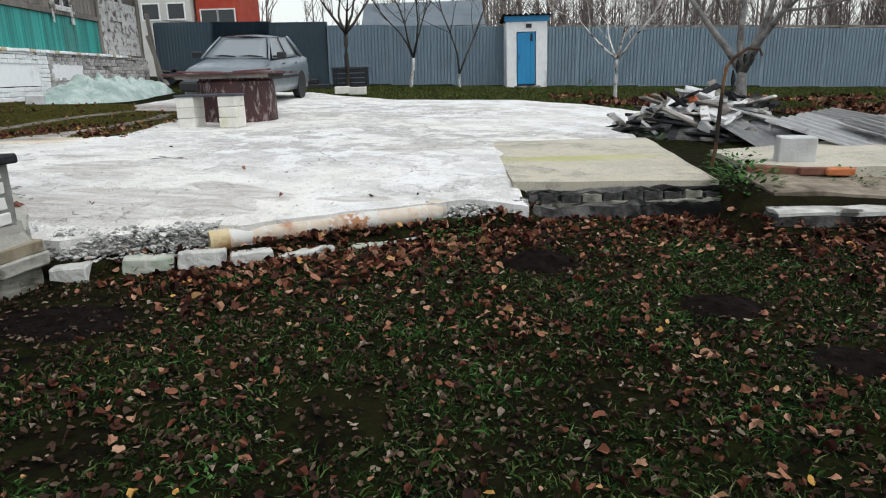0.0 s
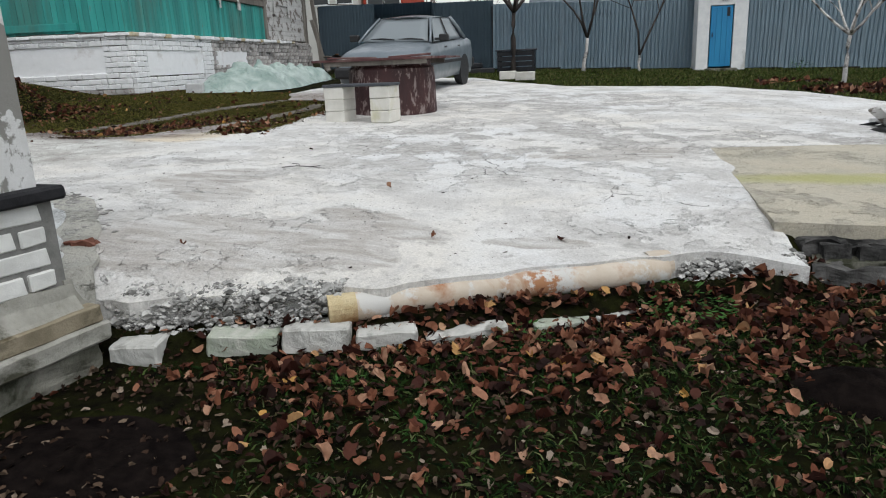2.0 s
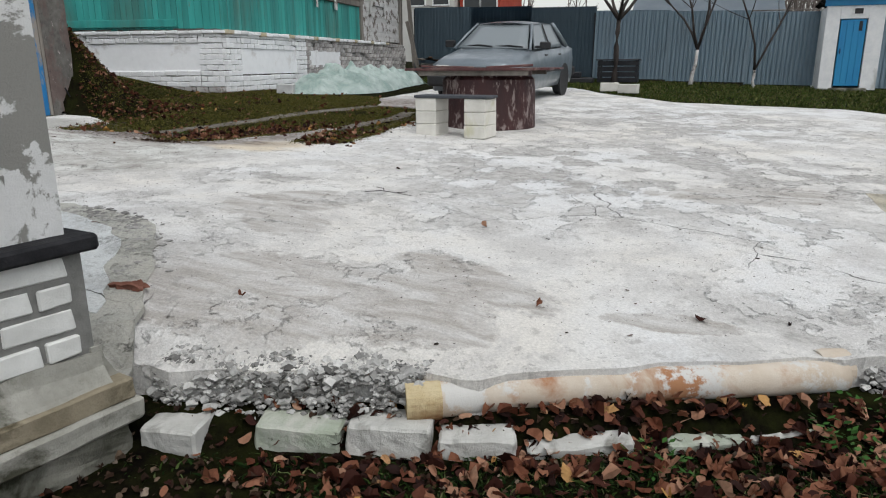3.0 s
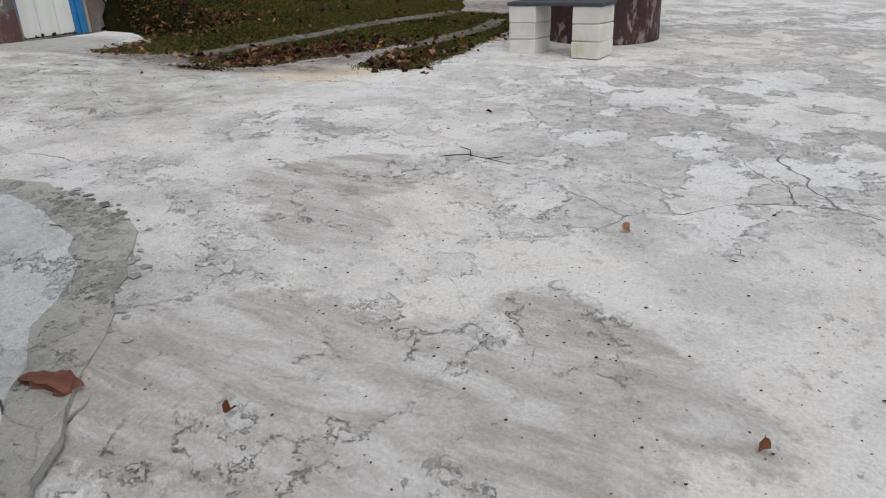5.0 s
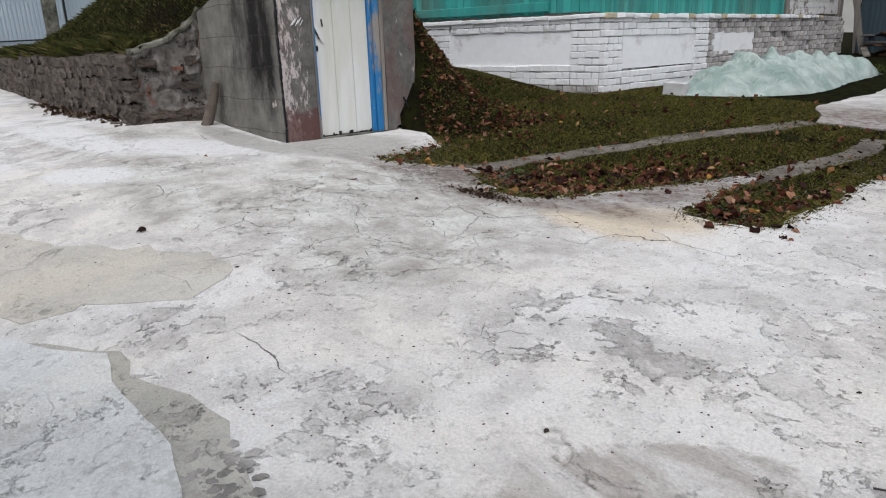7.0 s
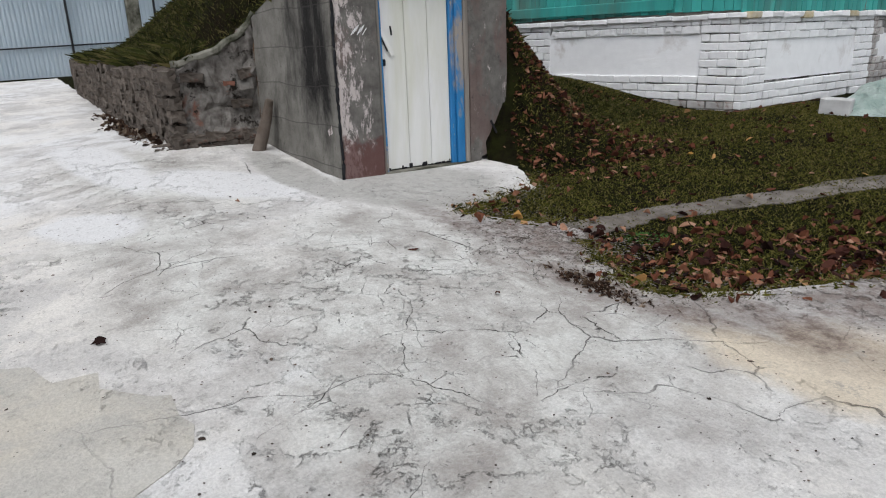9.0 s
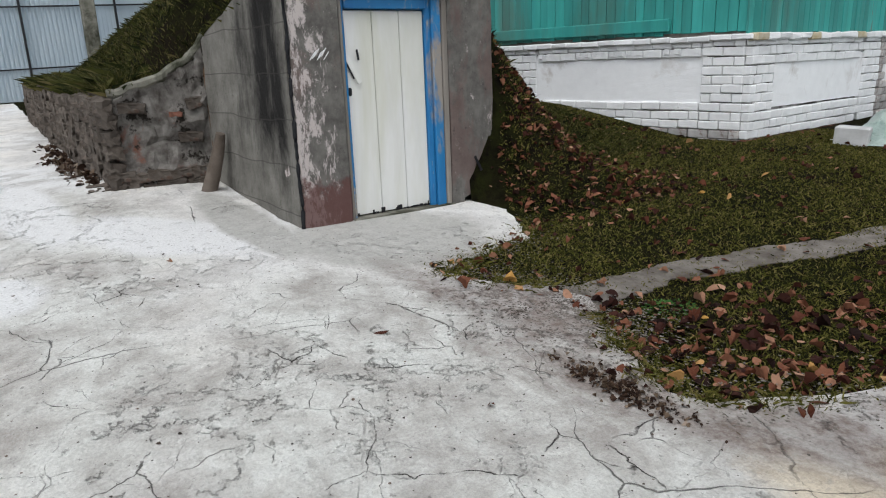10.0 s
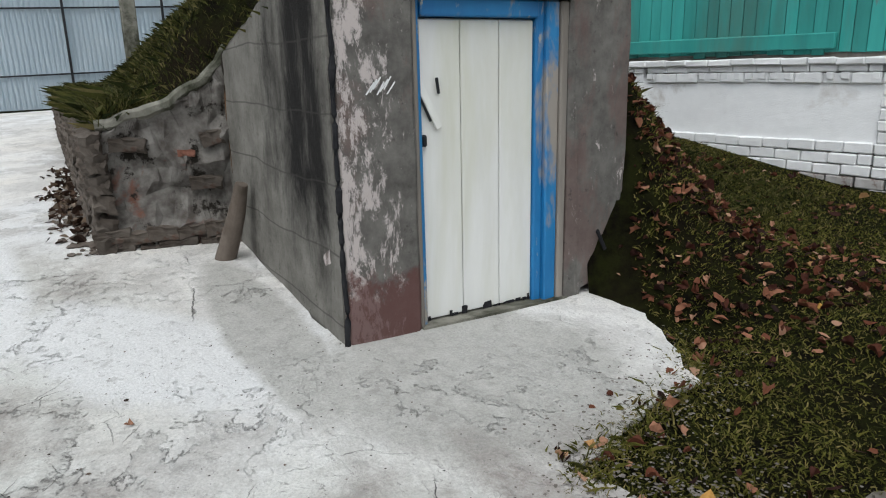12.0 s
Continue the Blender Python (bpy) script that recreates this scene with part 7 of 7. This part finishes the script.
fallen("fallen_leaves", mouth, np.array([slab_top(a, b) for a, b in mouth]) + 0.003, rg, 0.018, "dark leaf litter washed along the grass edge", SCRAPS)
# strip along the back fence
p = np.stack([rg.uniform(-8, 16, 60000), rg.uniform(14.5, 24.3, 60000)], 1)
bx = np.interp(p[:, 0], (-8, -3.5, -2.3, -1.0, 2.0, 3.4, 4.3, 16), (20.3, 20.3, 18.7, 17.4, 17.4, 16.0, 13.8, 12.5))
p = p[p[:, 1] > bx]
blades("grass", p, ground_z(p[:, 0], p[:, 1]), rg, 0.03, 0.09, 0.012, island_material("fence_grass", (0.0, (0.03, 0.05, 0.012)), (0.5, (0.07, 0.10, 0.02)), (1.0, (0.14, 0.13, 0.05))), "green grass strip along the fence", 1.0)
p = np.stack([rg.uniform(3, 12, 3500), rg.uniform(13, 19, 3500)], 1)
p = p[(p[:, 1] > np.interp(p[:, 0], (3, 4.3, 12), (17, 14, 13))) & (value_noise(p, 0.7, 9.0) > -0.05)]
fallen("fallen_leaves", p, ground_z(p[:, 0], p[:, 1]) + 0.02, rg, 0.11, "rusty leaves on the grass behind the rubble")
# mound
p = np.stack([rg.uniform(-23.5, -8.6, 150000), rg.uniform(8.2, 13.6, 150000)], 1)
p = p[p[:, 1] > front_y(p[:, 0]) + 0.02]
right = p[:, 0] > -9.9
p = p[(~right & (value_noise(p, 1.5, 4.0) > rg.uniform(-0.9, 0.1, len(p))))]
blades("grass", p, mound_z(p[:, 0], p[:, 1]), rg, 0.02, 0.085, 0.005, SHAGGY, "shaggy olive grass on the mound", 1.4)
fx = rg.uniform(-21.0, -11.7, 40000)
p = np.stack([fx, 8.06 + 0.45 * rg.beta(1.0, 2.2, len(fx))], 1)
p = p[value_noise(p, 2.2, 14.0) > rg.uniform(-0.7, 0.3, len(p))]
blades("grass", p, np.interp(p[:, 0], WALL_X, WALL_Z) + 0.25 * (p[:, 1] - 8.06) + rg.uniform(-0.14, 0.05, len(p)), rg, 0.05, 0.17, 0.0038, SHAGGY, "long shaggy grass hanging over the stone wall", 1.5)
ft = rg.uniform(0, 1, 9000)
p = np.stack([-11.75 + 1.5 * ft, 9.0 + 0.06 * ft + 0.5 * rg.beta(1.0, 2.0, len(ft))], 1)
blades("grass", p, mound_z(p[:, 0], p[:, 1]) - 0.02, rg, 0.04, 0.13, 0.0038, SHAGGY, "shaggy grass along the cellar wall top", 1.5)
fx = -11.9 - 5.0 * rg.beta(1.3, 1.6, 220)
p = np.stack([fx, 7.93 - 0.35 * rg.beta(1.0, 3.0, len(fx))], 1)
fallen("fallen_leaves", p, np.array([slab_top(a, b) for a, b in p]) + 0.006, rg, 0.06, "dark wet leaves blown against the stone wall", SCRAPS)
clods = [(a, b, slab_top(a, b) + 0.005, r) for a, b, r in zip(rg.uniform(-15, -11.6, 160), 7.95 - 0.3 * rg.beta(1.0, 3.0, 160), rg.uniform(0.01, 0.05, 160))]
stones("wall_rubble", clods, STONE, "crumbled stone and earth along the wall foot", "rubble", 0.5, 44)
p = np.stack([rg.uniform(-11.5, -8.5, 9000), rg.uniform(10.6, 13.6, 9000)], 1)
p = p[value_noise(p, 1.0, 6.0) + 0.6 * np.exp(-((p[:, 1] - 11.4) / 0.6) ** 2) > rg.uniform(0.25, 1.3, len(p))]
fallen("fallen_leaves", p, mound_z(p[:, 0], p[:, 1]) + 0.015, rg, 0.04, "dark brown leaves on the side of the mound")


def weed(at, count, h, spread, seed, label, z=None):
    r = np.random.RandomState(seed)
    vs, fs = [], []
    for _ in range(count):
        a, rad = r.uniform(0, 6.28), spread * math.sqrt(r.rand())
        x, y = at[0] + rad * math.cos(a), at[1] + rad * math.sin(a)
        zz = (at_ground(x, y) if z is None else z) + r.uniform(0.0, h) * (1 - 0.6 * rad / spread)
        d = np.array([math.cos(a), math.sin(a), r.uniform(-0.4, 0.7)])
        d /= np.linalg.norm(d)
        L = r.uniform(0.4, 1.0) * min(0.10, 0.022 + 0.2 * h)
        w = L * r.uniform(0.15, 0.32)
        sd = np.cross(d, (0, 0, 1.0))
        sd /= np.linalg.norm(sd) + 1e-6
        b = np.array([x, y, zz])
        o = len(vs)
        vs += [b, b + d * L * 0.5 + sd * w, b + d * L, b + d * L * 0.5 - sd * w]
        fs += [(o, o + 1, o + 2, o + 3)]
    ob = stuff_mesh("weed_leaves", np.array(vs), fs, WEED, label, "weed")
    return ob


weed((2.75, 6.05), 300, 0.36, 0.28, 1, "leafy green nettles beside the old slab")
weed((3.0, 6.9), 160, 0.3, 0.3, 2, "green weeds between slab and foundation")
weed((3.9, 6.3), 160, 0.2, 0.35, 3, "low green weeds on the foundation edge")
weed((0.05, 5.48), 320, 0.16, 0.26, 4, "dark leafy weeds at the pipe end", 0.16)
weed((-0.75, 5.02), 60, 0.12, 0.12, 5, "small green weed by the edging slabs", 0.14)
weed((5.1, 22.9), 220, 0.4, 0.35, 6, "dark green plant by the fence")
weed((8.4, 22.4), 200, 0.35, 0.4, 7, "green plant by the fence")
weed((2.95, 9.4), 90, 0.2, 0.2, 8, "grass tuft at the slab corner")
weed((-6.95, 10.0), 240, 0.05, 0.15, 9, "bright green tuft in the grass edge")
weed((-4.85, 9.9), 240, 0.06, 0.2, 10, "bright green tuft at the grass tip")


def molehill(x, y, r, h, seed):
    vs, fs = [], []
    for j in range(12):
        for k in range(26):
            a, q = 6.283 * k / 26, j / 11
            rr = r * q * (1 + 0.15 * noise.noise(Vector((math.cos(a) * 2, math.sin(a) * 2, seed))))
            X_, Y_ = x + rr * math.cos(a), y + 0.75 * rr * math.sin(a)
            vs.append((X_, Y_, float(lawn_z(X_, Y_)) - 0.01 + h * (1 - q * q) + 0.025 * noise.noise(Vector((X_ * 22, Y_ * 22, seed))) * (1 - q)))
    for j in range(11):
        for k in range(26):
            fs.append((j * 26 + k, j * 26 + (k + 1) % 26, (j + 1) * 26 + (k + 1) % 26, (j + 1) * 26 + k))
    me = bpy.data.meshes.new("molehill")
    me.from_pydata(vs, [], fs)
    me.materials.append(SOIL)
    tagged(new("molehill", me), "molehill or bare patch of black crumbly soil in the lawn", "molehill", "molehills")


molehill(0.68, 4.65, 0.30, 0.11, 1)
molehill(1.62, 3.76, 0.27, 0.07, 2)
molehill(1.95, 3.0, 0.26, 0.05, 3)
# flat patch of bare black soil, built as a very low molehill
molehill(-2.25, 3.75, 0.5, 0.03, 4)
molehill(-2.4, 3.0, 0.35, 0.06, 5)

# ---- scraps lying on the concrete ----
ob = part("brick_piece", rough_box(-0.085, 0.085, -0.035, 0.035, -0.005, 0.022, 5, 0.022, 0.035, 0.0), RED_BRICK)
ob.matrix_basis = pose(-3.2, 5.02, slab_top(-3.2, 5.02) + 0.005, 0, 0, 5)
tagged(ob, "broken piece of red brick on the concrete", "brick piece")
bm = bmesh.new()
for pth in ([(-3.1, 7.42, 0), (-2.98, 7.47, 0.01), (-2.85, 7.44, 0.012), (-2.7, 7.43, 0.004)], [(-2.95, 7.46, 0.01), (-3.0, 7.56, 0.01), (-3.08, 7.6, 0.006)], [(-2.85, 7.44, 0.01), (-2.78, 7.52, 0.01)]):
    tube(bm, [(x, y, slab_top(x, y) + 0.008 + z) for x, y, z in pth], [0.0035 - 0.0006 * k for k in range(len(pth))], 5)
tagged(part("twig", bm, BARK), "thin dark twig lying on the concrete", "twig")
q = np.array([(-3.26, 8.47), (-1.95, 6.81), (-1.34, 5.66), (-4.13, 5.75), (-7.23, 6.65), (-9.15, 7.88), (-1.5, 6.71), (-2.66, 5.15), (-0.9, 5.55), (-0.6, 5.85), (-6.63, 8.49), (-7.45, 8.46), (-0.2, 5.95)])
fallen("fallen_leaves", q, np.array([slab_top(a, b) for a, b in q]) + 0.004, rg, 0.042, "single brown leaves lying on the concrete")
